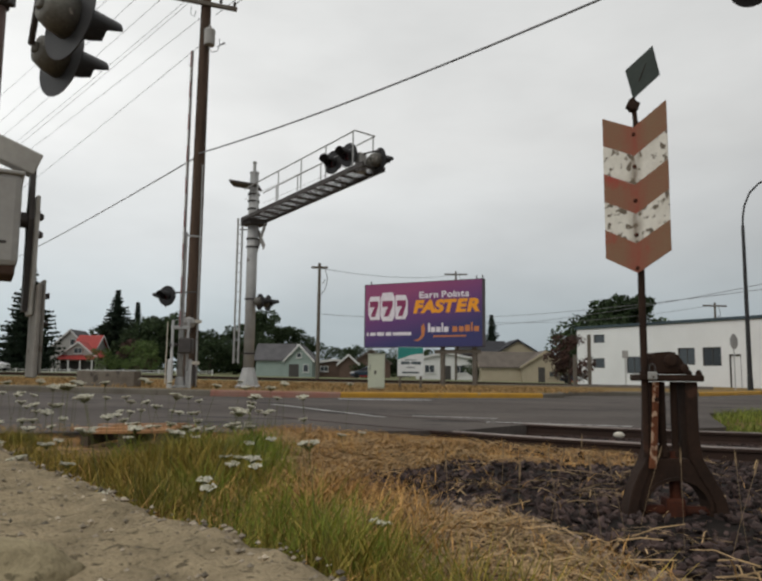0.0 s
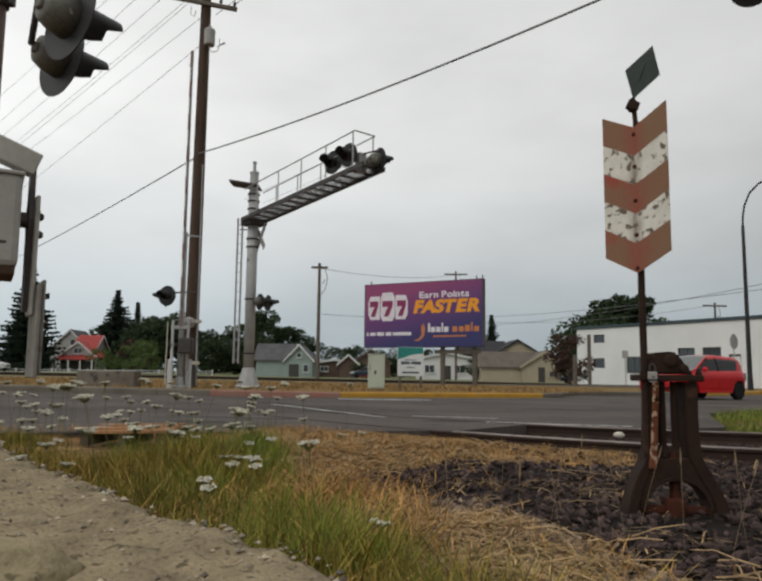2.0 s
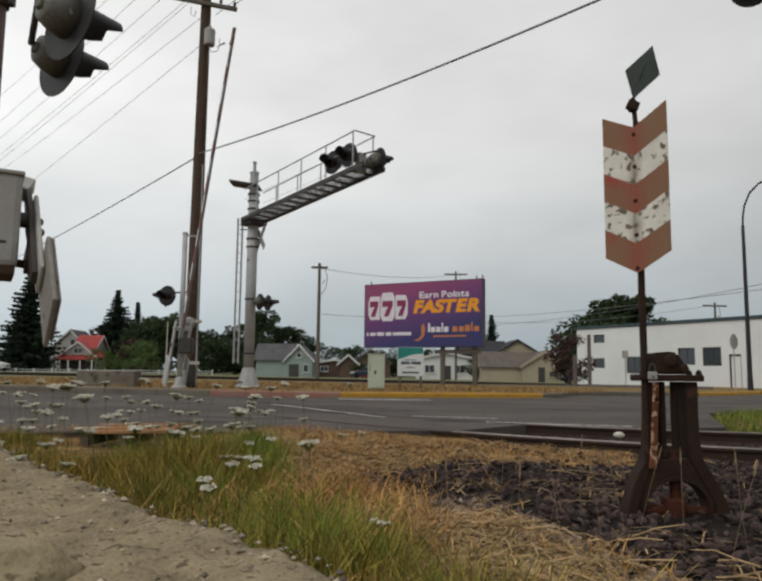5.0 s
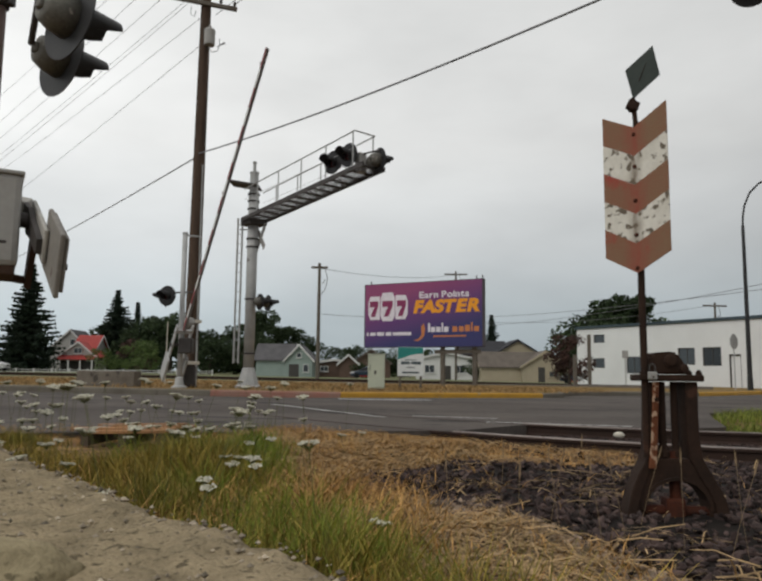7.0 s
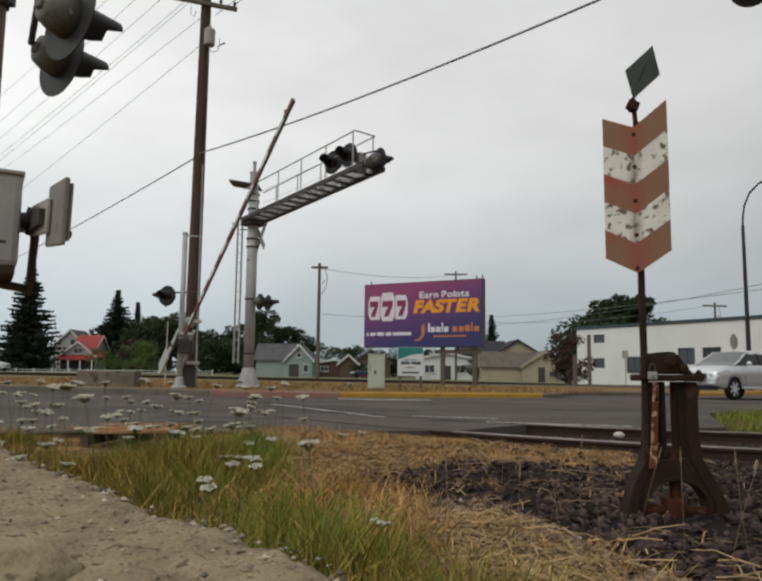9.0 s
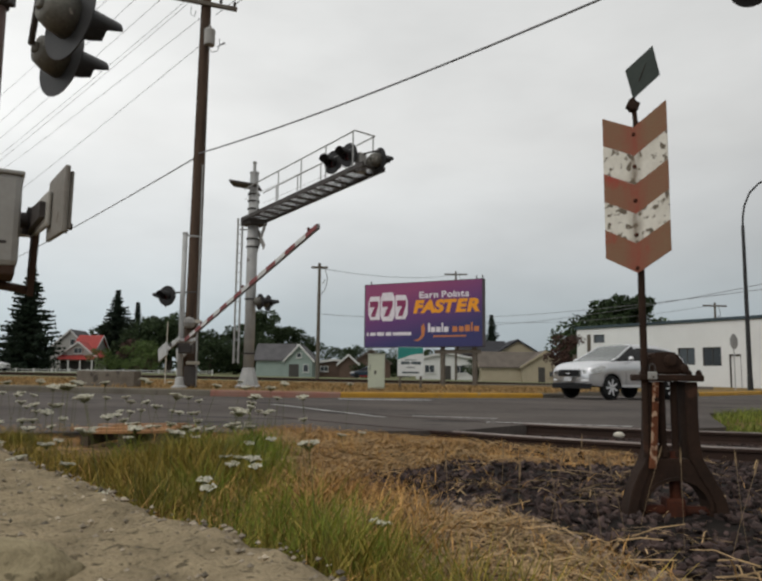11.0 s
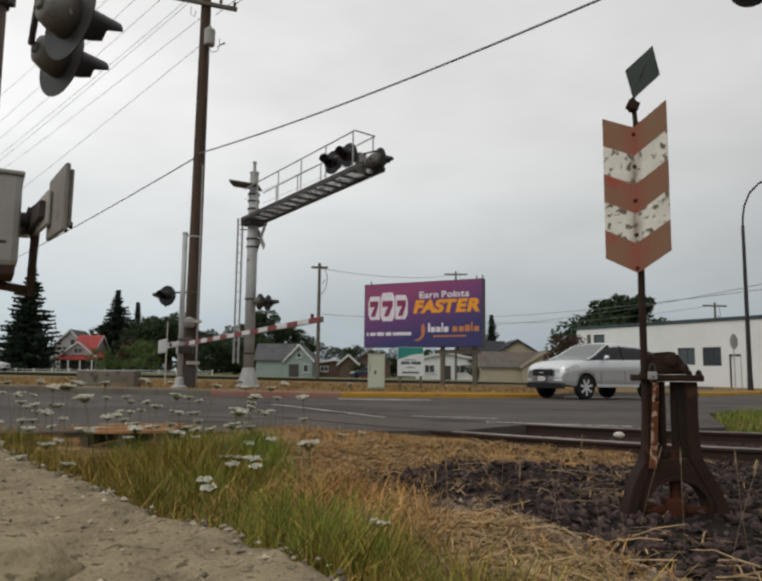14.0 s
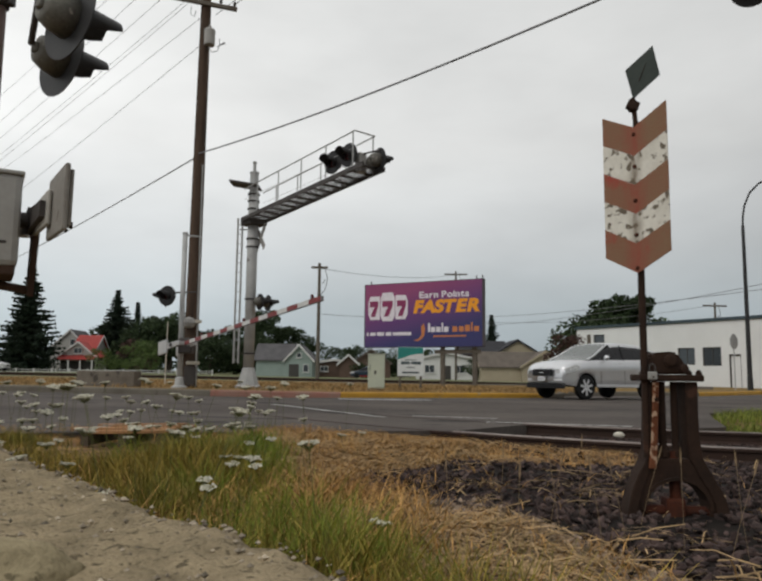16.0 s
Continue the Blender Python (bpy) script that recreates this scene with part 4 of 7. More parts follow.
def near_lights():
    """Two lights on a crossbar that is held out from a mast of its own."""
    c = thing("crossing_lights", pose(-2.765, 4.85, -0.015), "pair of black hooded crossing lights on a mast beside the gate", "crossing light")
    part("mast", rod(B(), (0, 0, -0.1), (0, 0, 4.1), 0.066, 0.066, 16), WEIGHT_RED, c, "dull red-brown steel mast", smooth=True)
    part("mast_base", lathe(B(), [(0.20, 0.0), (0.20, 0.03), (0.10, 0.06), (0.09, 0.16), (0.07, 0.17)], (0, 0, 0), (0, 0, 1), 16), STEEL, c)
    bm = B()
    lathe(bm, [(0.072, -0.05), (0.085, -0.045), (0.085, 0.045), (0.072, 0.05)], (0, 0, 3.33), (0, 0, 1), 16)
    box(bm, (0.06, -0.03, 3.29), (0.125, 0.03, 3.36), bevel=0.008)
    part("mast_clamp", bm, STEEL_DARK, c)
    bm = B()
    rod(bm, (0.0, 0.0, 3.33), (0.58, -0.52, 3.16), 0.024, 0.024, 10)
    rod(bm, (0.62, -0.63, 3.02), (0.26, 0.01, 3.02), 0.022, 0.022, 10)
    rod(bm, (0.58, -0.52, 3.16), (0.58, -0.40, 3.02), 0.024, 0.024, 10)
    part("crossbar", bm, STEEL_DARK, c)
    for x, y in ((0.740, -0.46), (0.412, 0.16)):
        signal_lamp(c, pose(x, y, 2.968, 0, 5, 54), 0.57, 0.31, 1.0)


near_lights()


def side_light():
    """A single hooded light held out over the track; only its hood hangs into view."""
    c = thing("crossing_light", pose(4.6, 6.4, 0.0), "single dark hooded crossing light on a tall mast", "crossing light")
    part("mast", rod(B(), (0, 0, -0.3), (0, 0, 4.9), 0.06, 0.06, 12), STEEL, c, smooth=True)
    part("arm", rod(B(), (0, 0, 4.50), (-1.10, -0.12, 4.42), 0.022, 0.022, 8), STEEL_DARK, c)
    signal_lamp(c, pose(-1.24, -0.2, 4.30, 0, 22, 215), 0.44, 0.30, 0.85)


side_light()


def far_gate():
    g = thing("crossing_gate", pose(-5.70, 20.5, 0.215), "galvanised crossing gate with a striped arm on the verge", "crossing gate")
    bm = B()
    rod(bm, (0, 0, 0.0), (0, 0, 4.45), 0.075, 0.075, 16)
    part("mast", bm, STEEL, g, smooth=True)
    bm = B()
    lathe(bm, [(0.085, 0.0), (0.085, 0.03), (0.0, 0.06)], (0, 0, 4.45), (0, 0, 1), 14)
    rod(bm, (0, 0, 4.40), (0.40, 0.3, 4.42), 0.025, 0.025, 8)
    part("mast_cap", bm, STEEL, g)
    bm = B()
    lathe(bm, [(0.22, 0.0), (0.22, 0.05), (0.13, 0.09), (0.11, 0.30), (0.085, 0.32)], (0, 0, 0), (0, 0, 1), 16)
    part("mast_base", bm, STEEL, g)
    bm = B()
    box(bm, (-0.02, -0.22, 0.98), (0.36, 0.16, 1.42), bevel=0.04)
    part("mechanism_box", bm, STEEL_DARK, g, "dark gate mechanism box")
    bm = B()
    rod(bm, (-0.40, -0.34, 2.72), (-0.62, 0.34, 2.72), 0.02, 0.02, 8)
    rod(bm, (-0.40, 0.0, 2.72), (0.40, 0.05, 2.75), 0.025, 0.025, 8)
    part("crossbar", bm, STEEL_DARK, g)
    for x, y, turn in ((-0.36, -0.30, 250), (-0.52, 0.12, 186)):
        signal_lamp(g, pose(x, y, 2.60, 0, 0, turn), 0.58, 0.36)
    piv = pose(0.0, -0.08, 1.22, 0, 0, -58)
    bm = B()
    prism(bm, [(-0.06, -0.75), (0.06, -0.75), (0.08, 0.0), (0.06, 0.7), (-0.06, 0.7), (-0.08, 0.0)], -0.02, 0.02, pose(0, -0.22, 0))
    bmesh.ops.recalc_face_normals(bm, faces=bm.faces)
    arm = part("turning_frame", bm, STEEL, g, "steel turning frame with counterweights", at=piv)
    bm = B()
    prism(bm, [(-0.05, -0.75), (0.05, -0.75), (0.08, 0.0), (0.05, 0.7), (-0.05, 0.7), (-0.08, 0.0)], -0.02, 0.02, pose(0, 0.22, 0))
    bmesh.ops.recalc_face_normals(bm, faces=bm.faces)
    part("support_strap", bm, STEEL, arm)
    for y in (-0.28, 0.25):
        bm = B()
        box(bm, (-0.20, y, -1.25), (0.20, y + 0.06, -0.40), bevel=0.02)
        part("counterweight", bm, STEEL, arm, "pale grey counterweight plate")
    bm = B()
    box(bm, (-0.05, -0.26, 0.45), (0.05, 0.26, 0.55), bevel=0.01)
    part("cross_channel", bm, STEEL, arm)
    bm = B()
    rod(bm, (0, -0.3, 0), (0, 0.3, 0), 0.05, 0.05, 12)
    part("axle", bm, STEEL_DARK, arm)
    n, length, z0 = 17, 8.25, 0.5
    for i in range(n):
        a, b = z0 + length * i / n, z0 + length * (i + 1) / n
        w = 0.054 - 0.004 * (i + 0.5) / n
        bm = B()
        box(bm, (-w, -0.03, a + 0.002), (w, 0.03, b - 0.002), bevel=0.004)
        sec = part("arm_section", bm, ARM_CORE, arm, "grey arm section")
        for y0, y1 in ((-0.034, -0.031), (0.031, 0.034)):
            bm = B()
            box(bm, (-w + 0.004, y0, a + 0.004), (w - 0.004, y1, b - 0.004))
            part("stripe", bm, ARM_WHITE if i % 2 == 1 else ARM_RED, sec, "white reflective stripe" if i % 2 == 1 else "red reflective stripe")
    for z in (1.9, 4.9, 8.35):
        bm = B()
        lathe(bm, [(0.032, 0), (0.034, 0.015), (0.034, 0.07), (0.020, 0.085)], (-0.05, 0, z), (-1, 0, 0), 10)
        part("arm_lamp", bm, LENS_DARK, arm, "small red lamp on the arm")
    return g, arm, piv


FAR_GATE, FAR_ARM, FAR_PIVOT = far_gate()


def cantilever():
    c = thing("cantilever_signal", pose(-4.02, 22.0, 0.2), "galvanised cantilever signal mast with a walkway and lights", "signal mast")
    bm = B()
    rod(bm, (0, 0, 0.55), (0, 0, 6.1), 0.16, 0.16, 20)
    part("mast", bm, STEEL, c, smooth=True)
    bm = B()
    rod(bm, (0, 0, 6.1), (0, 0, 6.7), 0.135, 0.13, 18)
    lathe(bm, [(0.15, 0), (0.15, 0.04), (0.05, 0.06), (0.05, 0.32), (0.07, 0.33), (0.07, 0.38)], (0, 0, 6.7), (0, 0, 1), 14)
    part("mast_top", bm, STEEL, c)
    for z in (4.35, 4.6, 5.55, 5.8, 6.02, 2.72, 1.05):
        bm = B()
        lathe(bm, [(0.17, -0.025), (0.19, -0.02), (0.19, 0.02), (0.17, 0.025)], (0, 0, z), (0, 0, 1), 16)
        part("band", bm, STEEL_DARK, c)
    bm = B()
    lathe(bm, [(0.42, 0.0), (0.42, 0.06), (0.33, 0.10), (0.25, 0.38), (0.185, 0.60), (0.165, 0.62)], (0, 0, 0), (0, 0, 1), 8)
    part("mast_base", bm, STEEL, c)
    # ladder on the far side
    bm = B()
    for o in (-0.32, -0.46):
        rod(bm, (o, -0.03, 0.75), (o, -0.03, 5.25), 0.034, 0.034, 6)
    part("ladder_rail", bm, STEEL, c)
    for i in range(15):
        bm = B()
        rod(bm, (-0.32, -0.03, 0.85 + 0.3 * i), (-0.46, -0.03, 0.85 + 0.3 * i), 0.012, 0.012, 6)
        part("ladder_rung", bm, STEEL, c)
    for z in (1.05, 4.9):
        bm = B()
        rod(bm, (-0.39, -0.03, z), (0, 0, z), 0.02, 0.02, 6)
        part("ladder_stay", bm, STEEL_DARK, c)
    # walkway: from the mast towards the road, rising a little
    w = pose(0, 0, 5.18, 0, 0, -48.5)
    deck = part("walkway", walkway_frame(), STEEL_DARK, c, "dark steel walkway of the cantilever", at=w)
    bm = B()
    box(bm, (-0.25, -0.3, -0.16), (0.35, 0.3, 0.02), bevel=0.02)
    part("saddle", bm, STEEL_DARK, deck)
    up = 0.09
    for side in (-0.34, 0.34):
        for i in range(5):
            x = 0.75 + 1.14 * i
            bm = B()
            rod(bm, (x, side, up * x), (x, side, up * x + 1.0), 0.018, 0.018, 6)
            part("rail_post", bm, STEEL, deck)
        for h in (1.0,):
            bm = B()
            rod(bm, (0.0, side, h - 0.04), (5.38, side, up * 5.38 + h), 0.020, 0.020, 6)
            part("handrail", bm, STEEL, deck)
        bm = B()
        rod(bm, (0.0, side, 0.62), (5.35, side, up * 5.35 + 0.55), 0.006, 0.006, 6)
        part("guard_wire", bm, STEEL, deck)
    bm = B()
    rod(bm, (5.38, -0.34, up * 5.38 + 1.0), (5.38, 0.34, up * 5.38 + 1.0), 0.02, 0.02, 6)
    part("end_rail", bm, STEEL, deck)
    bm = B()
    prism(bm, [(-0.45, 1.24), (0.45, 1.10), (0.45, 1.16), (-0.45, 1.30)], -0.34, 0.34)
    part("gate_plate", bm, STEEL_DARK, deck, at=pose(-0.18, -0.2, -0.06, 0, 0, 48))
    bm = B()
    box(bm, (5.12, -0.12, up * 5.1), (5.32, 0.12, up * 5.2 + 0.52), bevel=0.02)
    part("junction_box", bm, GREY_BOX, deck, "pale junction box")
    bm = B()
    rod(bm, (4.4, -0.1, up * 5 + 0.52), (5.85, 0.1, up * 5.5 + 0.46), 0.022, 0.022, 6)
    part("lamp_bar", bm, STEEL_DARK, deck)
    for x, y, z, turn in ((4.36, -0.25, 0.88, 276), (5.02, -0.25, 0.93, 276), (5.76, 0.15, 0.72, 82), (5.40, 0.35, 0.76, 74)):
        signal_lamp(deck, pose(x, y, z, 0, 0, turn), 0.64, 0.36, 1.3)
    # crossbuck and lower lights
    for tilt in (42, -42):
        bm = B()
        box(bm, (-0.52, -0.01, -0.10), (0.52, 0.01, 0.10), pose(0, 0, 0, 0, tilt, 0), bevel=0.004)
        part("crossbuck_blade", bm, GREY_BOX, c, "grey back of a crossbuck blade", at=pose(0.27, -0.12 + 0.012 * (tilt > 0), 4.62, 0, 0, 118))
    bm = B()
    rod(bm, (0, 0, 2.72), (0.62, -0.25, 2.74), 0.025, 0.025, 8)
    part("crossbar", bm, STEEL_DARK, c)
    for x, y, turn in ((0.34, -0.3, 38), (0.52, 0.1, 38)):
        signal_lamp(c, pose(x, y, 2.62, 0, 0, turn), 0.5, 0.34)
    return c


def walkway_frame():
    bm = B()
    for side in (-0.36, 0.36):
        box(bm, (-0.1, side - 0.025, -0.05), (5.75, side + 0.025, 0.07))
    for i in range(14):
        x = 0.1 + 0.42 * i
        box(bm, (x, -0.34, 0.0), (x + 0.06, 0.34, 0.04))
    for i in range(9):
        y = -0.28 + 0.07 * i
        box(bm, (0.0, y - 0.006, 0.02), (5.70, y + 0.006, 0.045))
    for v in bm.verts:
        v.co.z += 0.09 * v.co.x
    return bm


cantilever()


# ---- utility pole, wires ----
def cable(a, b, sag, r, parent, label=""):
    a, b = Vector(a), Vector(b)
    pts = [a.lerp(b, i / 24) - Vector((0, 0, sag * 4 * (i / 24) * (1 - i / 24))) for i in range(25)]
    return part("cable", tube(B(), pts, r, 6), CABLE, parent, label)


def utility_pole():
    p = thing("utility_pole", pose(-5.66, 21.6, 0.22), "tall brown wooden utility pole with a crossarm and transformer", "utility pole")
    bm = B()
    rings = []
    for i in range(14):
        z = -0.1 + 15.6 * i / 13
        r = 0.215 - 0.075 * i / 13
        rings.append([bm.verts.new((-0.04 + r * math.cos(k * math.pi / 8) + 0.004 * z, r * math.sin(k * math.pi / 8), z)) for k in range(16)])
    for a, b in zip(rings, rings[1:]):
        for k in range(16):
            bm.faces.new((a[k], a[(k + 1) % 16], b[(k + 1) % 16], b[k]))
    bm.faces.new(rings[-1])
    part("trunk", bm, WOOD_POLE, p, smooth=True)
    bm = B()
    box(bm, (-1.05, -0.06, -0.06), (1.05, 0.06, 0.06), bevel=0.008)
    arm = part("crossarm", bm, WOOD_GREY, p, at=pose(0.0, -0.2, 12.0, 0, 11, 0))
    for x in (-0.95, -0.55, 0.5, 0.95):
        bm = B()
        lathe(bm, [(0.02, 0), (0.02, 0.05), (0.05, 0.06), (0.055, 0.10), (0.03, 0.12), (0.045, 0.14), (0.03, 0.18)], (x, 0, 0.06), (0, 0, 1), 10)
        part("insulator", bm, STEEL_DARK, arm)
    bm = B()
    box(bm, (-1.2, -0.06, -0.06), (1.2, 0.06, 0.06), bevel=0.008)
    part("crossarm", bm, WOOD_GREY, p, at=pose(0.0, -0.2, 14.4, 0, 0, 0))
    bm = B()
    lathe(bm, [(0.15, 0), (0.17, 0.03), (0.17, 0.45), (0.18, 0.46), (0.15, 0.53), (0.04, 0.56), (0.04, 0.66)], (0.20, -0.17, 10.62), (0, 0, 1), 16)
    part("transformer", bm, GREY_BOX, p, "grey transformer can")
    bm = B()
    tube(bm, [(0.15, -0.15, 10.55), (0.30, -0.15, 10.42), (0.45, -0.15, 10.45), (0.52, -0.15, 10.65), (0.50, -0.15, 10.85)], 0.012, 6)
    rod(bm, (0.45, -0.15, 10.6), (0.68, -0.15, 10.72), 0.012, 0.03, 6)
    part("jumper_wire", bm, CABLE, p)
    bm = B()
    tube(bm, [(-0.40, -0.2, 11.9), (-0.42, -0.2, 11.65), (-0.30, -0.2, 11.55), (-0.25, -0.2, 11.75)], 0.012, 6)
    part("jumper_wire", bm, CABLE, p)
    bm = B()
    rod(bm, (0.17, -0.10, 0.0), (0.12, -0.10, 6.8), 0.030, 0.030, 8)
    part("conduit", bm, STEEL, p, "thin grey conduit")
    for z, w in ((1.95, 0.32), (0.72, 0.30)):
        bm = B()
        box(bm, (-0.08, -0.32, z - 0.05), (-0.08 + w + 0.08, -0.22, z + 0.05), bevel=0.01)
        part("step_bracket", bm, PEBBLE, p, "pale bracket on the pole")
    bm = B()
    box(bm, (-0.13, -0.36, 0.05), (0.20, -0.20, 0.62), bevel=0.02)
    part("meter_box", bm, STEEL_DARK, p, "dark box at the foot of the pole")
    bm = B()
    lathe(bm, [(0.10, 0), (0.18, 0.05), (0.22, 0.16), (0.16, 0.28), (0.05, 0.33)], (-0.05, -0.32, 1.75), (0, 0, 1), 12)
    part("bell", bm, GREY_BOX, p, "round grey bell")


utility_pole()

span = thing("overhead_cable", Matrix.Identity(4), "thick grey cable strung from the utility pole", "cable")
cable((-5.66, 21.45, 7.36), (9.2, 3.6, 6.6), 0.38, 0.021, span)
cable((-5.76, 21.5, 7.25), (-34.0, 62.0, 9.4), 0.20, 0.024, span)
LINES = [((-5.85, 15.4), (-26.75, 16.7)), ((-5.81, 14.55), (-26.6, 15.0)), ((-5.78, 13.67), (-26.5, 14.0)), ((-5.75, 12.85), (-26.5, 12.95)),
         ((-5.74, 12.7), (-26.4, 12.6)), ((-5.71, 11.85), (-26.4, 12.0)), ((-5.67, 10.96), (-26.2, 9.7))]
for (x0, z0), (x1, z1) in LINES:
    w = thing("power_line", Matrix.Identity(4), "thin overhead power line from the utility pole", "power line", "power lines")
    cable((x0, 21.5, z0), (x1 - 10, 56.0, z1 + (z1 - z0) * 0.5), 0.25, 0.008, w)
for a, b in (((-5.3, 21.5, 11.9), (8.1, 4.7, 11.9)), ((-4.9, 21.5, 12.1), (8.6, 4.7, 11.9))):
    w = thing("power_line", Matrix.Identity(4), "thin overhead power line from the utility pole", "power line", "power lines")
    cable(a, b, 0.3, 0.011, w)
for a, b, s in (((10.4, 99, 8.4), (30.0, 50, 7.3), 0.5), ((10.4, 99, 7.2), (30.0, 50, 7.9), 0.8), ((-5.7, 65, 6.0), (10.4, 99, 9.6), 0.6), ((-5.7, 65, 10.2), (10.4, 99, 14.4), 0.6), ((10.4, 99, 8.0), (41.2, 88, 9.5), 1.0)):
    w = thing("power_line", Matrix.Identity(4), "thin overhead line between far poles", "power line", "power lines")
    cable(a, b, s, 0.022, w)


def far_pole(x, y, h, arm, turn=0):
    p = thing("utility_pole", pose(x, y, lie(x), 0, 0, turn), "grey wooden utility pole standing far behind the verge", "utility pole", "far poles")
    part("trunk", rod(B(), (0, 0, -0.1), (0, 0, h), 0.19, 0.13, 10), WOOD_GREY, p)
    bm = B()
    box(bm, (-arm, -0.08, h - 0.5), (arm, 0.08, h - 0.3), bevel=0.02)
    part("crossarm", bm, WOOD_GREY, p)
    bm = B()
    rod(bm, (0.3, 0, h - 1.9), (0.6, 0, h - 1.5), 0.03, 0.03, 6)
    tube(bm, [(0.5, 0, h - 0.5), (0.75, 0, h - 1.4), (0.6, 0, h - 2.3), (0.1, 0, h - 3.0)], 0.03, 6)
    part("bracket", bm, STEEL_DARK, p)


far_pole(-36.5, 56, 17.6, 1.4)
far_pole(30.0, 50, 10.5, 1.2)
far_pole(-34.0, 62.0, 9.6, 0.5)
far_pole(8.3, 4.6, 12.4, 1.2)
far_pole(9.2, 3.6, 7.2, 0.4)
far_pole(-5.65, 65, 10.6, 0.75)
far_pole(10.4, 99, 15.0, 1.6)
far_pole(41.2, 88, 10.2, 1.6, 10)


# ---- billboard and the things on the verge ----
def billboard():
    b = thing("billboard", pose(1.98, 34.0, lie(2) + 0.16, 0, 0, -28.6), "purple roadside billboard with white and yellow lettering on posts", "billboard")
    bm = B()
    box(bm, (-3.13, -0.10, 1.78), (3.13, 0.12, 4.92), bevel=0.02)
    part("backing", bm, BB_BACK, b)
    bm = B()
    box(bm, (-3.05, -0.125, 0.0), (3.05, -0.104, 3.06))
    face = part("printed_face", bm, BB_PRINT, b, "purple printed poster face", at=pose(0, 0, 1.82))
    for x in (-2.8, 2.75, 3.05):
        bm = B()
        rod(bm, (x, 0, 4.9), (x, 0, 5.08), 0.03, 0.03, 6)
        part("lug", bm, STEEL_DARK, b)
    for x in (0.95, 2.55):
        bm = B()
        box(bm, (x - 0.09, 0.14, -0.1), (x + 0.09, 0.36, 3.2), bevel=0.01)
        part("post", bm, WOOD_GREY, b, "grey wooden post")
    bm = B()
    box(bm, (0.6, 0.10, 1.50), (2.9, 0.14, 1.68), bevel=0.01)
    part("rail_board", bm, WOOD_GREY, b)

    def words(text, x, z, size, material, shear=0.0, bold=0.0, wide=1.0):
        """Each letter is a piece of its own, set side by side to the width given."""
        made, at = [], 0.0
        for ch in text:
            if ch == " ":
                at += 0.28 * size
                continue
            cu = bpy.data.curves.new("letter", "FONT")
            cu.body, cu.size, cu.extrude, cu.shear, cu.offset = ch, size, 0.004, shear, bold
            ob = new("letter", cu)
            me = bpy.data.meshes.new_from_object(ob.evaluated_get(bpy.context.evaluated_depsgraph_get()))
            bpy.data.objects.remove(ob)
            me.materials.clear()
            me.materials.append(material)
            lo, hi = min(v.co.x for v in me.vertices), max(v.co.x for v in me.vertices)
            made.append((me, at - lo))
            at += hi - lo - shear * size * 0.62 + (-0.12 if ch == "F" else 0.05) * size
        k = wide / at
        for me, off in made:
            t = new("letter", me)
            t.parent = face
            t.matrix_basis = Matrix.Translation((x + off * k, -0.132, z)) @ Euler((radians(90), 0, 0)).to_matrix().to_4x4() @ Matrix.Diagonal((k, 1, 1, 1))

    words("Earn Points", -0.10, 2.31, 0.42, BB_TEXT, 0.0, 0.013, 2.55)
    words("FASTER", -0.42, 1.62, 0.80, BB_YELLOW, 0.20, 0.042, 3.30)
    # emblem of the advertiser as plain shapes, and lines too small to read as bars
    bm = B()
    prism(bm, [(-0.38, 0.32), (-0.15, 0.36), (0.02, 0.55), (0.0, 0.95), (0.12, 1.1), (0.2, 0.85), (0.16, 0.5), (-0.02, 0.34), (-0.2, 0.26)], -0.131, -0.127)
    part("emblem", bm, BB_ORANGE, face, "orange emblem shape")
    for i, (x, w, h) in enumerate(((0.36, 0.10, 0.42), (0.50, 0.22, 0.24), (0.78, 0.22, 0.24), (1.05, 0.08, 0.42), (1.18, 0.22, 0.24), (1.60, 0.24, 0.24), (1.92, 0.24, 0.24), (2.22, 0.24, 0.30), (2.52, 0.07, 0.42), (2.66, 0.24, 0.24))):
        bm = B()
        prism(bm, [(x, 0.68), (x + w, 0.68), (x + w, 0.68 + h), (x, 0.68 + h)], -0.131, -0.127)
        part("name_bar", bm, BB_ORANGE if x > 1.5 else BB_TEXT, face)
    for x, w, z, h in ((0.62, 1.65, 0.45, 0.07), (-2.95, 0.1, 0.55, 0.16), (-2.75, 0.30, 0.55, 0.16), (-2.38, 0.38, 0.55, 0.17), (-1.9, 0.30, 0.55, 0.16), (-1.52, 1.0, 0.55, 0.15)):
        bm = B()
        prism(bm, [(x, z), (x + w, z), (x + w, z + h), (x, z + h)], -0.131, -0.127)
        part("small_print_bar", bm, BB_TEXT if z > 0.5 else BB_ORANGE, face)
    # three reels, each with a seven
    for x0, x1, lo, hi, ext in ((-2.88, -2.24, 1.33, 2.48, 0), (-2.20, -1.42, 1.25, 2.65, 1), (-1.38, -0.72, 1.33, 2.50, 2)):
        bm = B()
        e = 0.26
        prism(bm, [(x0, lo + (e if ext != 2 else 0)), (x0 + 0.12, lo), (x1 - 0.12, lo), (x1, lo + (e if ext != 0 else 0)), (x1, hi - (e if ext != 0 else 0)), (x1 - 0.12, hi), (x0 + 0.12, hi), (x0, hi - (e if ext != 2 else 0))], -0.131, -0.127)
        part("reel", bm, BB_TEXT, face, "white slot reel shape")
        c, w = (x0 + x1) / 2, (x1 - x0) * 0.37
        bm = B()
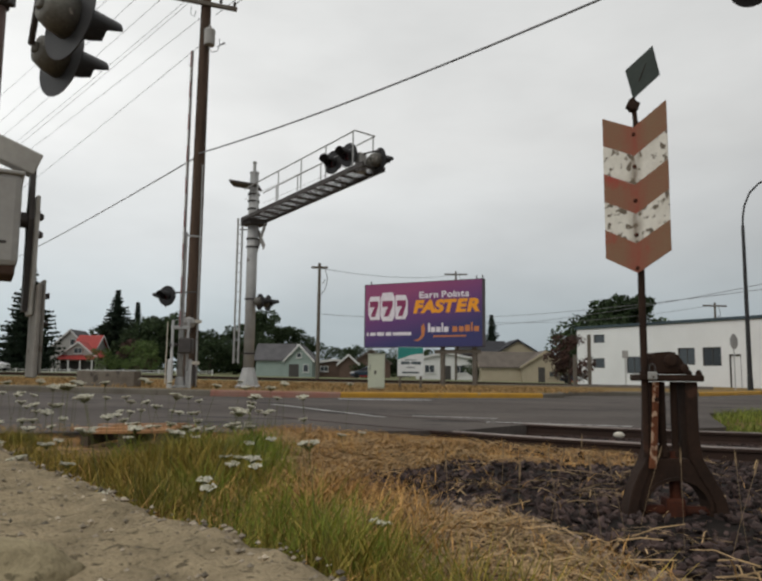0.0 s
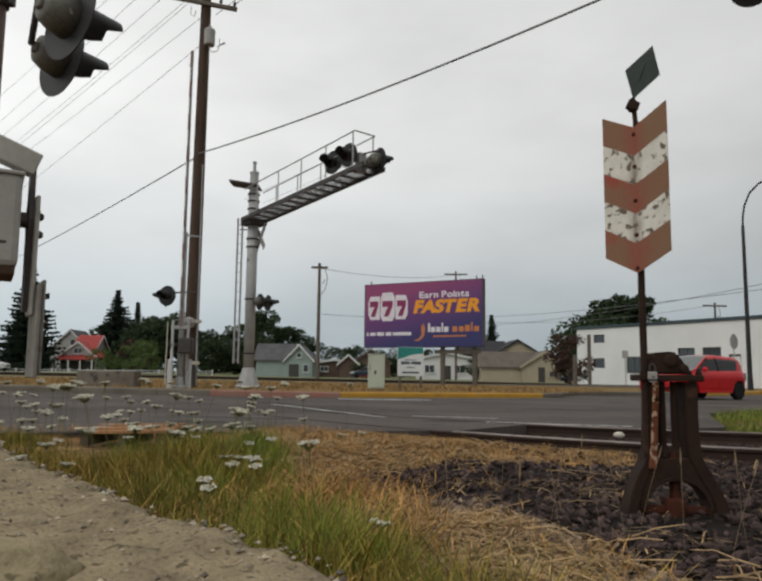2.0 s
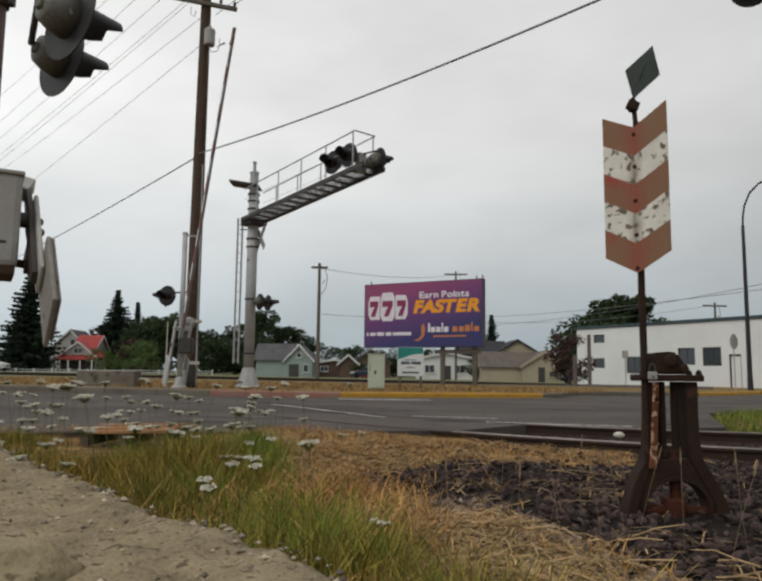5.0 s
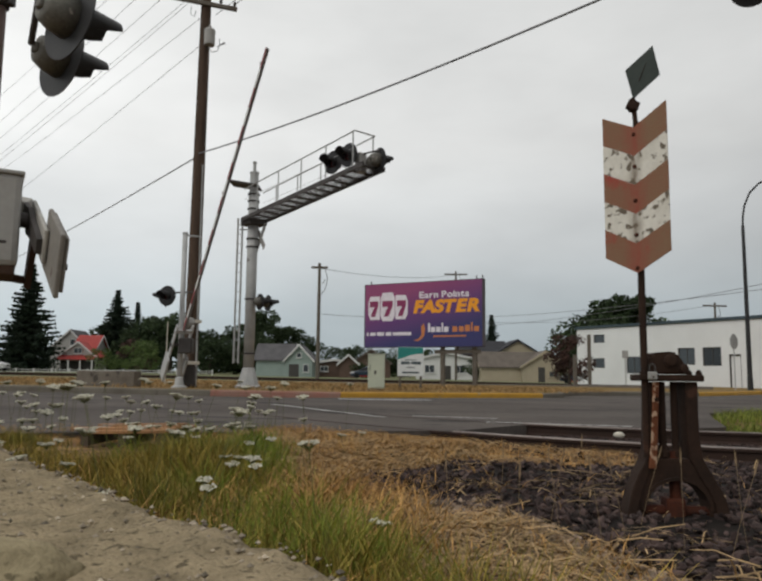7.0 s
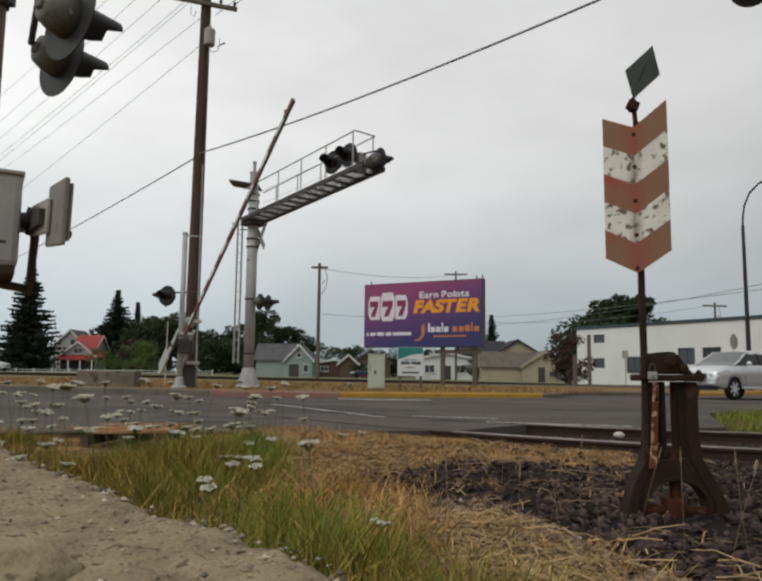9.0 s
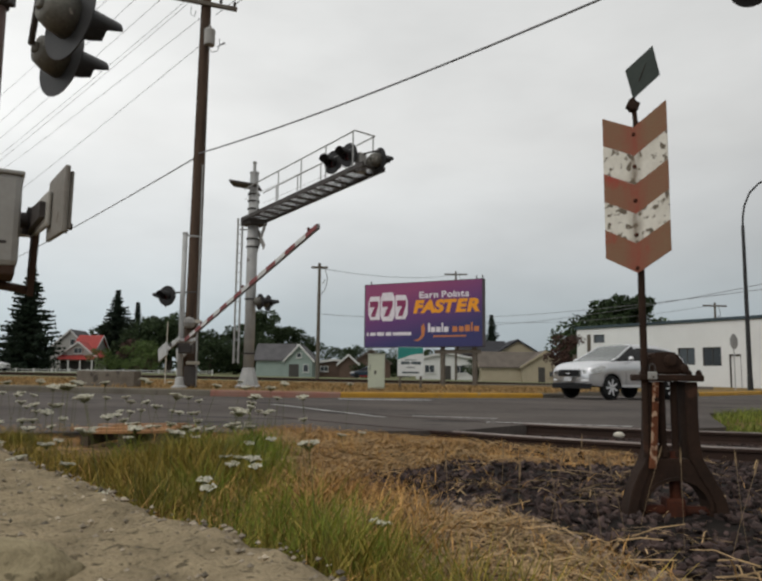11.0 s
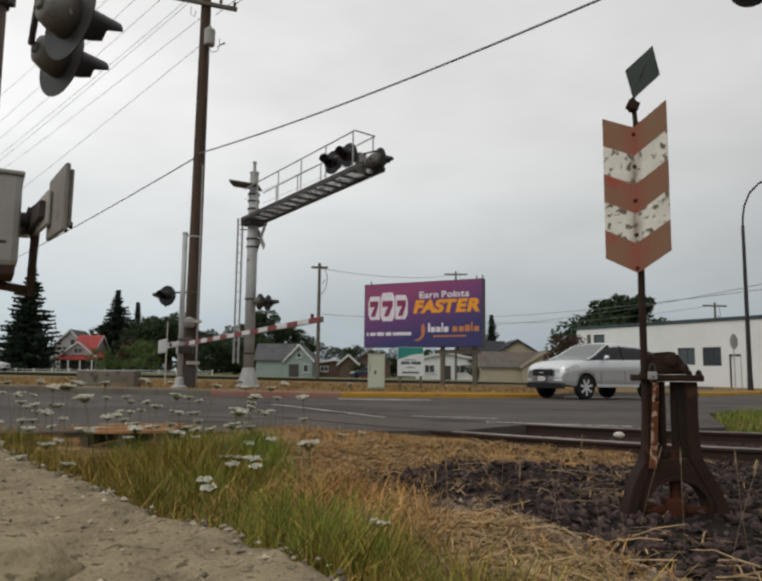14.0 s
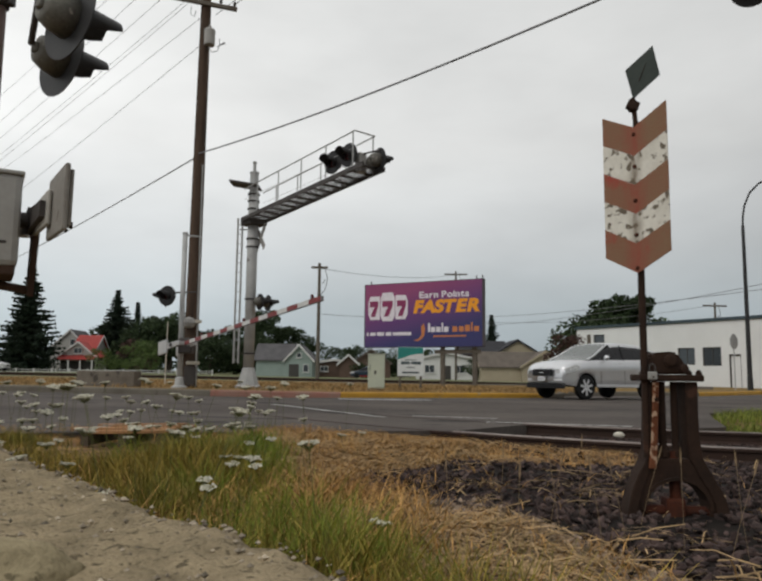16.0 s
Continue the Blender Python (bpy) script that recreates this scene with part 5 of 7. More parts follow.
        prism(bm, [(c - w, 2.24), (c + w, 2.24), (c + w, 2.0), (c + 0.06, 1.48), (c - 0.2, 1.48), (c + 0.02, 1.96), (c - w, 1.94)], -0.136, -0.132)
        part("seven", bm, BB_PINK, face, "magenta seven")


billboard()


def cabinet():
    c = thing("utility_cabinet", pose(-0.12, 22.9, lie(0) + 0.16), "pale green metal utility cabinet on the verge", "cabinet")
    bm = B()
    box(bm, (-0.29, -0.22, -0.05), (0.29, 0.24, 0.05), bevel=0.01)
    part("plinth", bm, KERB, c)
    bm = B()
    box(bm, (-0.265, -0.2, 0.05), (0.265, 0.2, 1.12), bevel=0.015)
    part("body", bm, CABINET, c)
    bm = B()
    box(bm, (-0.235, -0.212, 0.09), (0.235, -0.202, 1.05), bevel=0.004)
    d = part("door", bm, CABINET, c)
    bm = B()
    box(bm, (-0.06, -0.225, 0.50), (0.0, -0.213, 0.62), bevel=0.004)
    part("label", bm, STEEL_DARK, d)
    bm = B()
    rod(bm, (-0.20, -0.225, 0.62), (-0.20, -0.225, 0.80), 0.012, 0.012, 8)
    part("handle", bm, STEEL_DARK, d)
    bm = B()
    box(bm, (-0.285, -0.22, 1.12), (0.285, 0.22, 1.15), bevel=0.008)
    part("lid", bm, CABINET, c)


cabinet()


def roadside_sign():
    s = thing("sign", pose(1.05, 25.0, lie(1) + 0.16), "small white and teal roadside sign on wooden posts", "sign")
    for x in (-0.36, 0.36):
        bm = B()
        box(bm, (x - 0.04, 0.0, -0.1), (x + 0.04, 0.08, 1.35), bevel=0.006)
        part("post", bm, WOOD_GREY, s)
    bm = B()
    box(bm, (-0.45, -0.03, 0.46), (0.45, 0.0, 1.46), bevel=0.004)
    part("board", bm, SIGN_WHITE, s)
    bm = B()
    n = 10
    low = [(-0.44 + 0.88 * i / n, 1.02 + 0.22 * math.sin(math.pi * 0.5 * i / n)) for i in range(n + 1)]
    prism(bm, low + [(0.44, 1.45), (-0.44, 1.45)], -0.035, -0.031)
    part("top_band", bm, SIGN_TEAL, s, "teal curved band")
    for x, w, z, h in ((-0.33, 0.30, 0.86, 0.10), (0.02, 0.34, 0.86, 0.10), (-0.2, 0.4, 1.0, 0.03), (-0.15, 0.3, 0.74, 0.03), (-0.30, 0.6, 0.55, 0.06)):
        bm = B()
        prism(bm, [(x, z), (x + w, z), (x + w, z + h), (x, z + h)], -0.035, -0.031)
        part("text_bar", bm, INK, s)


roadside_sign()
bm = B()
box(bm, (-0.82, -0.35, -0.1), (0.82, 0.35, 0.44), bevel=0.03)
for v in bm.verts:
    v.co += 0.02 * noise.noise_vector(v.co * 3)
tagged(part("concrete_block", bm, CONCRETE_BLOCK, at=pose(-7.87, 21.0, lie(-7.9) + 0.17, 0, 0, 3)), "weathered brown-grey concrete block on the verge", "block")
bm = B()
rod(bm, (0, 0, -0.1), (0.02, 0, 2.1), 0.022, 0.016, 8)
tagged(part("marker_post", bm, PEBBLE, at=pose(-7.15, 24.0, lie(-7) + 0.16)), "thin pale marker pole in dry grass", "post")


def pallet():
    p = thing("plank_pile", pose(-2.38, 7.15, 0.055, 0, 0, -3), "weathered orange-brown planks lying in the grass", "planks")
    rnd = random.Random(8)
    for i in range(7):
        bm = B()
        w = rnd.uniform(0.36, 0.5)
        box(bm, (-w, -0.045, 0), (w, 0.045, 0.028), bevel=0.004)
        part("plank", bm, PLANK, p, at=pose(rnd.uniform(-0.06, 0.06), -0.33 + 0.10 * i, 0.075 + rnd.uniform(0, 0.02) - 0.004 * abs(i - 4), rnd.uniform(-3, 3), rnd.uniform(-2, 2), rnd.uniform(-4, 4)))
    for x in (-0.36, 0.0, 0.36):
        bm = B()
        box(bm, (x - 0.04, -0.36, -0.06), (x + 0.04, 0.34, 0.07), bevel=0.006)
        part("bearer", bm, TIE, p, "dark bearer under the planks")


pallet()


def street_lamp():
    s = thing("street_lamp", pose(21.54, 42.0, lie(21.5)), "tall dark street lamp with a curved arm", "street lamp")
    part("pole", rod(B(), (0, 0, -0.1), (0, 0, 9.9), 0.15, 0.09, 12), BLACK_METAL, s)
    bm = B()
    tube(bm, [(0, 0, 9.8), (0.02, 0, 10.4), (0.15, 0, 11.1), (0.5, 0, 11.9), (1.1, 0, 12.5), (1.9, 0, 12.85), (2.8, 0, 13.0)], 0.06, 8)
    part("arm", bm, BLACK_METAL, s)
    bm = B()
    lathe(bm, [(0.05, 0), (0.16, 0.15), (0.2, 0.4), (0.14, 0.75), (0.03, 0.85)], (2.7, 0, 12.98), (1, 0, 0), 12)
    part("lamp_head", bm, STEEL, s)
    part("collar", lathe(B(), [(0.26, 0), (0.26, 0.1), (0.17, 0.18), (0.16, 0.9)], (0, 0, 0), (0, 0, 1), 12), BLACK_METAL, s)


street_lamp()


def stop_sign():
    s = thing("road_sign", pose(20.3, 41.2, lie(20), 0, 0, 35), "grey back of an octagonal road sign on a post", "road sign")
    bm = B()
    r = 0.46
    prism(bm, [(r * math.cos(math.pi / 8 + k * math.pi / 4), 2.92 + r * math.sin(math.pi / 8 + k * math.pi / 4)) for k in range(8)], -0.004, 0.004)
    part("sign_plate", bm, GREY_BOX, s)
    bm = B()
    box(bm, (-0.03, 0.006, -0.1), (0.03, 0.05, 3.2))
    part("post", bm, STEEL, s)


stop_sign()
for x, h in ((11.35, 2.0), (12.2, 3.2)):
    bm = B()
    box(bm, (-0.09, -0.09, -0.1), (0.09, 0.09, h), bevel=0.01)
    tagged(part("post", bm, WOOD_GREY, at=pose(x, 42.0, lie(x))), "square grey wooden post", "post", "wooden posts")
bm = B()
rod(bm, (0, 0, -0.1), (0, 0, 2.4), 0.035, 0.035, 8)
box(bm, (-0.2, -0.02, 2.0), (0.2, 0.0, 2.5), bevel=0.01)
tagged(part("parking_sign", bm, GREY_BOX, at=pose(16.0, 47.0, lie(16))), "small pale sign on a thin post", "sign")


# ---- buildings ----
def window(parent, m, w, h, frame_mat, mullions=0):
    """A framed window whose face looks along local -y; m gives its lower middle."""
    f = B()
    t = 0.07
    box(f, (-w / 2, -0.05, 0), (-w / 2 + t, 0.06, h))
    box(f, (w / 2 - t, -0.05, 0), (w / 2, 0.06, h))
    box(f, (-w / 2 + t, -0.05, 0), (w / 2 - t, 0.06, t))
    box(f, (-w / 2 + t, -0.05, h - t), (w / 2 - t, 0.06, h))
    for i in range(mullions):
        x = -w / 2 + w * (i + 1) / (mullions + 1)
        box(f, (x - 0.03, -0.04, t), (x + 0.03, 0.05, h - t))
    fr = part("window_frame", f, frame_mat, parent, at=m)
    g = B()
    box(g, (-w / 2 + t, -0.01, t), (w / 2 - t, 0.02, h - t))
    part("pane", g, GLASS, fr, "dark window pane")
    s = B()
    box(s, (-w / 2 - 0.08, -0.12, -0.07), (w / 2 + 0.08, 0.02, -0.002))
    part("sill", s, frame_mat, fr)


def white_building():
    b = thing("white_building", pose(19.2, 70.1, 0, 0, 0, -59.06), "long white painted flat-roofed building with dark windows", "building")
    openings = [(2.1, 3.44, 3.75, 4.53), (1.95, 3.4, 1.4, 2.3), (5.9, 7.5, 0.9, 2.4), (11.3, 12.9, 1.65, 3.05), (13.6, 15.25, 1.55, 3.05), (15.9, 16.9, -0.25, 2.45), (21, 22.6, 1.5, 3.0), (25, 26.6, 1.5, 3.0)]
    zt = 5.12
    cuts = sorted({0.0, 34.0} | {o[0] for o in openings} | {o[1] for o in openings})
    bm = B()
    for a, c in zip(cuts, cuts[1:]):
        hs = sorted((o[2], o[3]) for o in openings if o[0] < (a + c) / 2 < o[1])
        z = -0.5
        for lo, hi in hs:
            if lo > z:
                box(bm, (a, 0, z), (c, 0.35, lo))
            z = hi
        box(bm, (a, 0, z), (c, 0.35, zt))
    bmesh.ops.remove_doubles(bm, verts=bm.verts, dist=0.0005)
    part("front_wall", bm, WHITE_WALL, b)
    bm = B()
    box(bm, (0, 0.352, -0.5), (0.35, 14, zt))
    box(bm, (33.6, 0.352, -0.5), (34, 14, zt))
    box(bm, (0.352, 13.6, -0.5), (33.5, 14, zt))
    part("wall", bm, WHITE_WALL, b)
    bm = B()
    box(bm, (0.3, 0.36, 4.7), (33.7, 13.7, 4.95))
    part("roof", bm, ROOF_DARK, b)
    bm = B()
    box(bm, (-0.12, -0.14, zt), (34.1, 0.45, zt + 0.26), bevel=0.02)
    box(bm, (-0.12, 0.452, zt), (0.45, 14.1, zt + 0.26), bevel=0.02)
    part("roof_edge", bm, TRIM_DARK, b, "dark blue-grey roof edge")
    for x0, x1, z0, z1 in openings:
        if z0 > 0:
            window(b, pose((x0 + x1) / 2, 0.14, z0), x1 - x0, z1 - z0, FRAME_SHADE_DARK, 1 if x1 - x0 > 1.5 else 0)
    bm = B()
    box(bm, (15.98, 0.14, -0.3), (16.82, 0.2, 2.33), bevel=0.01)
    part("door", bm, WHITE_WALL, b, "white door in a dark frame")
    bm = B()
    box(bm, (15.9, 0.05, -0.3), (15.975, 0.22, 2.45))
    box(bm, (16.825, 0.05, -0.3), (16.9, 0.22, 2.45))
    box(bm, (15.975, 0.05, 2.335), (16.825, 0.22, 2.45))
    part("door_frame", bm, FRAME_SHADE_DARK, b)
    bm = B()
    box(bm, (0.4, 1.0, -0.5), (33.5, 1.1, 4.6))
    part("inner_wall", bm, FRAME_SHADE_DARK, b)


white_building()


def house(name, label, m, w, d, wall_h, roof_h, wall, roof, trim, wins=(), doors=(), porch=None, eave=0.35):
    """A gabled house: its gable looks along local -y, w across, d deep. wins: (x, z, w, h) on the gable; doors: (x, w, h)."""
    h = thing(name, m, label, "house")
    bm = B()
    hw = w / 2
    prism(bm, [(-hw, -0.4), (hw, -0.4), (hw, wall_h), (0, wall_h + roof_h), (-hw, wall_h)], 0, d)
    bmesh.ops.recalc_face_normals(bm, faces=bm.faces)
    part("wall", bm, wall, h)
    k = roof_h / hw
    for s in (-1, 1):
        bm = B()
        prism(bm, [(0, wall_h + roof_h + 0.03), (0, wall_h + roof_h + 0.2), (s * (hw + eave), wall_h - k * eave + 0.2), (s * (hw + eave), wall_h - k * eave + 0.03)], -eave, d + eave)
        bmesh.ops.recalc_face_normals(bm, faces=bm.faces)
        rf = part("roof", bm, roof, h)
        bm = B()
        prism(bm, [(0, wall_h + roof_h - 0.12), (0, wall_h + roof_h + 0.21), (s * (hw + eave + 0.02), wall_h - k * eave + 0.21), (s * (hw + eave + 0.02), wall_h - k * eave - 0.08)], -eave - 0.06, -eave - 0.003)
        bmesh.ops.recalc_face_normals(bm, faces=bm.faces)
        part("bargeboard", bm, trim, rf)
    for x, z, ww, hh in wins:
        window(h, pose(x, -0.07, z), ww, hh, trim, 1 if ww > 1.0 else 0)
    for x, ww, hh in doors:
        bm = B()
        box(bm, (x - ww / 2, -0.05, -0.1), (x + ww / 2, -0.004, hh), bevel=0.01)
        part("door", bm, FRAME_SHADE_DARK, h)
    if porch:
        x0, x1, z0, z1, dep, material = porch
        bm = B()
        prism(bm, [(0, z1), (-dep, z0), (-dep, z0 + 0.12), (0, z1 + 0.14)], x0, x1, Matrix(((0, 1, 0, 0), (1, 0, 0, 0), (0, 0, 1, 0), (0, 0, 0, 1))))
        bmesh.ops.recalc_face_normals(bm, faces=bm.faces)
        part("porch_roof", bm, material, h)
        n = 4
        for i in range(n):
            x = x0 + 0.15 + (x1 - x0 - 0.3) * i / (n - 1)
            bm = B()
            box(bm, (x - 0.09, -dep + 0.05, -0.4), (x + 0.09, -dep + 0.23, z0 + 0.04))
            part("porch_post", bm, trim, h)
        # shade under the porch roof, painted as a dark sheet on the wall
        bm = B()
        box(bm, (x0 + 0.2, -0.03, 0.2), (x1 - 0.2, -0.003, z0 - 0.2))
        part("porch_shade", bm, FRAME_SHADE_DARK, h)
    return h


house("house", "mint green gabled house with white trim", pose(-11.4, 101, lie(-11)), 3.7, 9, 2.35, 2.0, MINT, ROOF_GREY, FRAME_WHITE, [(0, 2.6, 0.7, 0.7), (1.0, 0.6, 0.8, 1.1)], [(-0.7, 1.4, 1.7)])
house("house", "mint green wing of a house with a grey roof and porch", pose(-12.5, 104.5, lie(-15), 0, 0, 90), 6.0, 5.0, 2.3, 2.15, MINT, ROOF_GREY, FRAME_WHITE)
house("house", "low brown house with white fascia boards", pose(-6.8, 107, lie(-6)), 6.4, 8, 1.95, 0.55, BROWN_WALL, ROOF_BROWN, FRAME_WHITE, [(-1.5, 0.8, 1.2, 0.8)])
house("house", "low brown gabled house wing with white fascia", pose(-4.6, 104, lie(-4)), 2.6, 7, 2.0, 1.15, BROWN_WALL, ROOF_BROWN, FRAME_WHITE)
house("house", "two-storey house with a bright red roof and porch", pose(-48.3, 115, 0.3), 5.6, 5, 2.6, 2.2, PALE_SIDING, ROOF_RED, FRAME_WHITE, [(0, 3.0, 1.4, 0.9)], [(0.6, 1.0, 2.0)], (-2.9, 3.0, 2.0, 2.6, 1.6, ROOF_RED))
house("house", "taller pale house with a white-edged gable", pose(-53.6, 124, 0.3), 6.4, 6, 4.2, 3.0, PALE_SIDING, ROOF_GREY, FRAME_WHITE, [(0.5, 4.6, 1.0, 1.1)])
house("house", "white house wing with a bright red roof", pose(-46.6, 120, 0.3, 0, 0, 90), 5, 3.4, 4.0, 2.0, PALE_SIDING, ROOF_RED, FRAME_WHITE)
house("house", "low cream house with a brown shingle roof", pose(22.0, 96, lie(21)), 6.1, 4, 2.0, 1.95, CREAM, ROOF_BROWN, CREAM, [(1.1, 0.6, 1.3, 0.8)], [(-0.5, 0.9, 1.9)])
house("garage", "cream outbuilding with a long brown roof", pose(21.8, 99.5, lie(16), 0, 0, 90), 5.0, 8.2, 1.95, 1.85, CREAM, ROOF_BROWN, CREAM)
house("house", "house with a dark grey gabled roof behind the cream one", pose(21.4, 112, lie(20)), 7.2, 9, 4.0, 2.2, CREAM, ROOF_DARK, ROOF_DARK)
house("house", "house with a dark roof behind trees", pose(20.0, 118, lie(14), 0, 0, 90), 8, 7, 4.0, 2.1, BROWN_WALL, ROOF_DARK, ROOF_DARK)
house("house", "white house partly hidden behind the billboard", pose(9.9, 108, lie(9)), 8.4, 8, 3.0, 0.9, FRAME_WHITE, ROOF_GREY, FRAME_WHITE, [(-2.5, 0.9, 1.5, 1.2), (2.0, 0.9, 1.5, 1.2)], [(0.2, 1.0, 2.0)])
house("house", "brown house between trees", pose(-1.5, 122, lie(-2), 0, 0, 0), 6.4, 8, 2.4, 2.2, BROWN_WALL, ROOF_BROWN, ROOF_BROWN)


def picket_fence():
    f = thing("picket_fence", pose(-56, 101, 0.2), "low white picket fence before the houses", "fence")
    for i in range(14):
        bm = B()
        box(bm, (2.5 * i - 0.07, -0.07, -0.3), (2.5 * i + 0.07, 0.07, 0.7), bevel=0.01)
        part("post", bm, FRAME_WHITE, f)
    for i in range(13):
        for z in (0.20, 0.48):
            bm = B()
            box(bm, (2.5 * i + 0.075, -0.02, z), (2.5 * i + 2.425, 0.02, z + 0.07))
            part("rail", bm, FRAME_WHITE, f)


picket_fence()


# ---- trees ----
def leaf_cloud(vs, fs, rnd, centre, radii, n, size, droop=0.0):
    for _ in range(n):
        d = Vector((rnd.gauss(0, 1), rnd.gauss(0, 1), rnd.gauss(0, 1))).normalized()
        r = rnd.uniform(0.55, 1.05)
        c = Vector(centre) + Vector((d.x * radii[0], d.y * radii[1], d.z * radii[2])) * r
        u = Vector((rnd.gauss(0, 1), rnd.gauss(0, 1), rnd.gauss(0, 0.6) - droop)).normalized()
        v = u.orthogonal().normalized()
        v = (Matrix.Rotation(rnd.uniform(0, 6.28), 3, u) @ v)
        s = size * rnd.uniform(0.6, 1.4)
        n0 = len(vs)
        vs += [tuple(c - u * s), tuple(c + v * s * 0.5), tuple(c + u * s), tuple(c - v * s * 0.5)]
        fs.append((n0, n0 + 1, n0 + 2, n0 + 3))


def crown_part(name, vs, fs, material, parent):
    me = bpy.data.meshes.new(name)
    me.from_pydata(vs, [], fs)
    me.materials.append(material)
    ob = new(name, me)
    ob.parent = parent
    return ob


def broad_tree(x, y, h, width, material, seed, label, low=0.25, n=26, leaves=110):
    rnd = random.Random(seed)
    t = thing("tree", pose(x, y, lie(x)), label, "tree")
    bm = B()
    rod(bm, (0, 0, -0.2), (0.1, 0, h * 0.5), 0.035 * h, 0.02 * h, 8)
    part("trunk", bm, BARK, t)
    vs, fs = [], []
    limbs = B()
    for i in range(n):
        a, z = rnd.uniform(0, 6.28), h * (low + (0.92 - low) * rnd.random() ** 0.8)
        env = width * 0.5 * math.sqrt(max(0.08, 1 - ((z / h - 0.5) / 0.52) ** 2)) * rnd.uniform(0.4, 1.0)
        c = (env * math.cos(a), env * math.sin(a), z)
        if i % 3 == 0:
            rod(limbs, (0, 0, h * 0.3), c, 0.012 * h, 0.004 * h, 5)
        rr = width * rnd.uniform(0.13, 0.23)
        leaf_cloud(vs, fs, rnd, c, (rr, rr, rr * 0.75), int(leaves * 1.3), 0.022 * width + 0.012 * h)
    part("limbs", limbs, BARK, t)
    crown_part("crown", vs, fs, material, t)
    return t


def fir_tree(x, y, h, width, seed, label, ragged=0.35):
    rnd = random.Random(seed)
    t = thing("tree", pose(x, y, lie(x)), label, "tree")
    part("trunk", rod(B(), (0, 0, -0.2), (0, 0, h * 0.97), 0.022 * h, 0.003 * h, 8), BARK, t)
    vs, fs = [], []
    tiers = 26
    for i in range(tiers):
        f = i / (tiers - 1)
        z = h * (0.06 + 0.92 * f)
        reach = width * 0.5 * (1 - f) ** 0.92 + 0.012 * h
        for k in range(int(21 - 14 * f)):
            a = rnd.uniform(0, 6.28)
            l = reach * rnd.uniform(1 - ragged, 1.08)
            for j in range(8):
                g = (j + 0.6) / 8
                c = Vector((l * g * math.cos(a), l * g * math.sin(a), z - 0.36 * l * g + 0.30 * l * g * g))
                q = 1.25 - 0.75 * g * g
                leaf_cloud(vs, fs, rnd, c, (0.019 * h * q, 0.019 * h * q, 0.011 * h * q), 9, 0.019 * h * (1 - 0.3 * g), 0.5)
    crown_part("crown", vs, fs, FIR, t)


fir_tree(-55.0, 112, 16.8, 13.8, 1, "tall dark green fir tree with drooping branches", 0.5)
fir_tree(-62.5, 125, 12.0, 11, 7, "dark fir tree beside the tall one", 0.5)
fir_tree(-46.8, 127, 14.5, 14.0, 2, "dark ragged fir tree behind the red-roofed house", 0.55)
fir_tree(-42.5, 125, 12.2, 4.0, 12, "slim dark fir tree top", 0.6)
fir_tree(18.6, 120, 10.8, 6.0, 3, "dark slim fir tree behind the billboard", 0.4)
broad_tree(-39.5, 124, 9.8, 9.5, LEAF, 4, "dark rounded broadleaf tree behind the houses")
broad_tree(-35.0, 120, 9.2, 8.0, LEAF, 5, "dark rounded broadleaf tree behind the houses")
broad_tree(-40.6, 120, 7.0, 7.0, LEAF, 16, "dark rounded broadleaf tree behind the houses", 0.1)
broad_tree(-47.5, 130, 9.0, 9.0, LEAF, 17, "dark rounded broadleaf tree behind the houses", 0.1)
broad_tree(-37.5, 127, 10.2, 9.5, LEAF, 18, "dark rounded broadleaf tree behind the houses", 0.1)
broad_tree(-31.5, 128, 8.0, 9.0, LEAF, 15, "dark rounded broadleaf tree behind the houses")
broad_tree(-41.0, 108, 3.6, 5.0, LEAF_LIGHT, 6, "bright green bush beside the red-roofed house", 0.15, 16, 90)
broad_tree(-35.5, 106, 4.6, 5.6, LEAF_LIGHT, 8, "bright green bush behind the fence", 0.1, 18, 90)
broad_tree(-33.2, 98, 2.0, 2.6, LEAF_LIGHT, 9, "small round green shrub by the fence", 0.1, 14, 60)
broad_tree(-38.5, 113, 5.0, 5.5, LEAF_RED, 19, "dark reddish shrub under the trees", 0.1, 16, 90)
for i, (x, h) in enumerate(((-28, 5.6), (-24.5, 6.4), (-21.0, 7.0), (-23, 5.0), (-18.5, 6.0))):
    broad_tree(x, 118 + 3 * (i % 2), h, 6.4, LEAF, 30 + i, "dark green tree in a row behind the verge", 0.08, 22, 100)
broad_tree(-19.8, 125, 11.8, 6.4, LEAF, 40, "tall dense dark tree behind the mint house", 0.05, 40, 120)
broad_tree(-25.2, 126, 9.4, 5.4, LEAF, 41, "dense dark tree beyond the verge", 0.05, 32, 110)
broad_tree(-17.2, 128, 8.6, 6.0, LEAF, 43, "dense dark tree behind the mint house", 0.05, 30, 110)
broad_tree(-14.0, 130, 8.4, 6.0, LEAF, 42, "dark green tree behind the mint house", 0.1, 22, 100)
for i, (x, h) in enumerate(((-8.5, 5.2), (-4.5, 5.4), (0.5, 5.0), (-1.0, 4.4), (4.0, 4.6), (8.0, 5.0))):
    broad_tree(x, 132 + 2 * (i % 2), h, 6.0, LEAF, 50 + i, "dark green tree in the distance", 0.08, 18, 90)
broad_tree(-2.6, 104, 3.0, 3.4, LEAF, 60, "dark green shrub beside the brown house", 0.05, 14, 80)
broad_tree(13.2, 100, 3.0, 3.2, LEAF, 61, "round dark green shrub beside the cream house", 0.05, 14, 90)
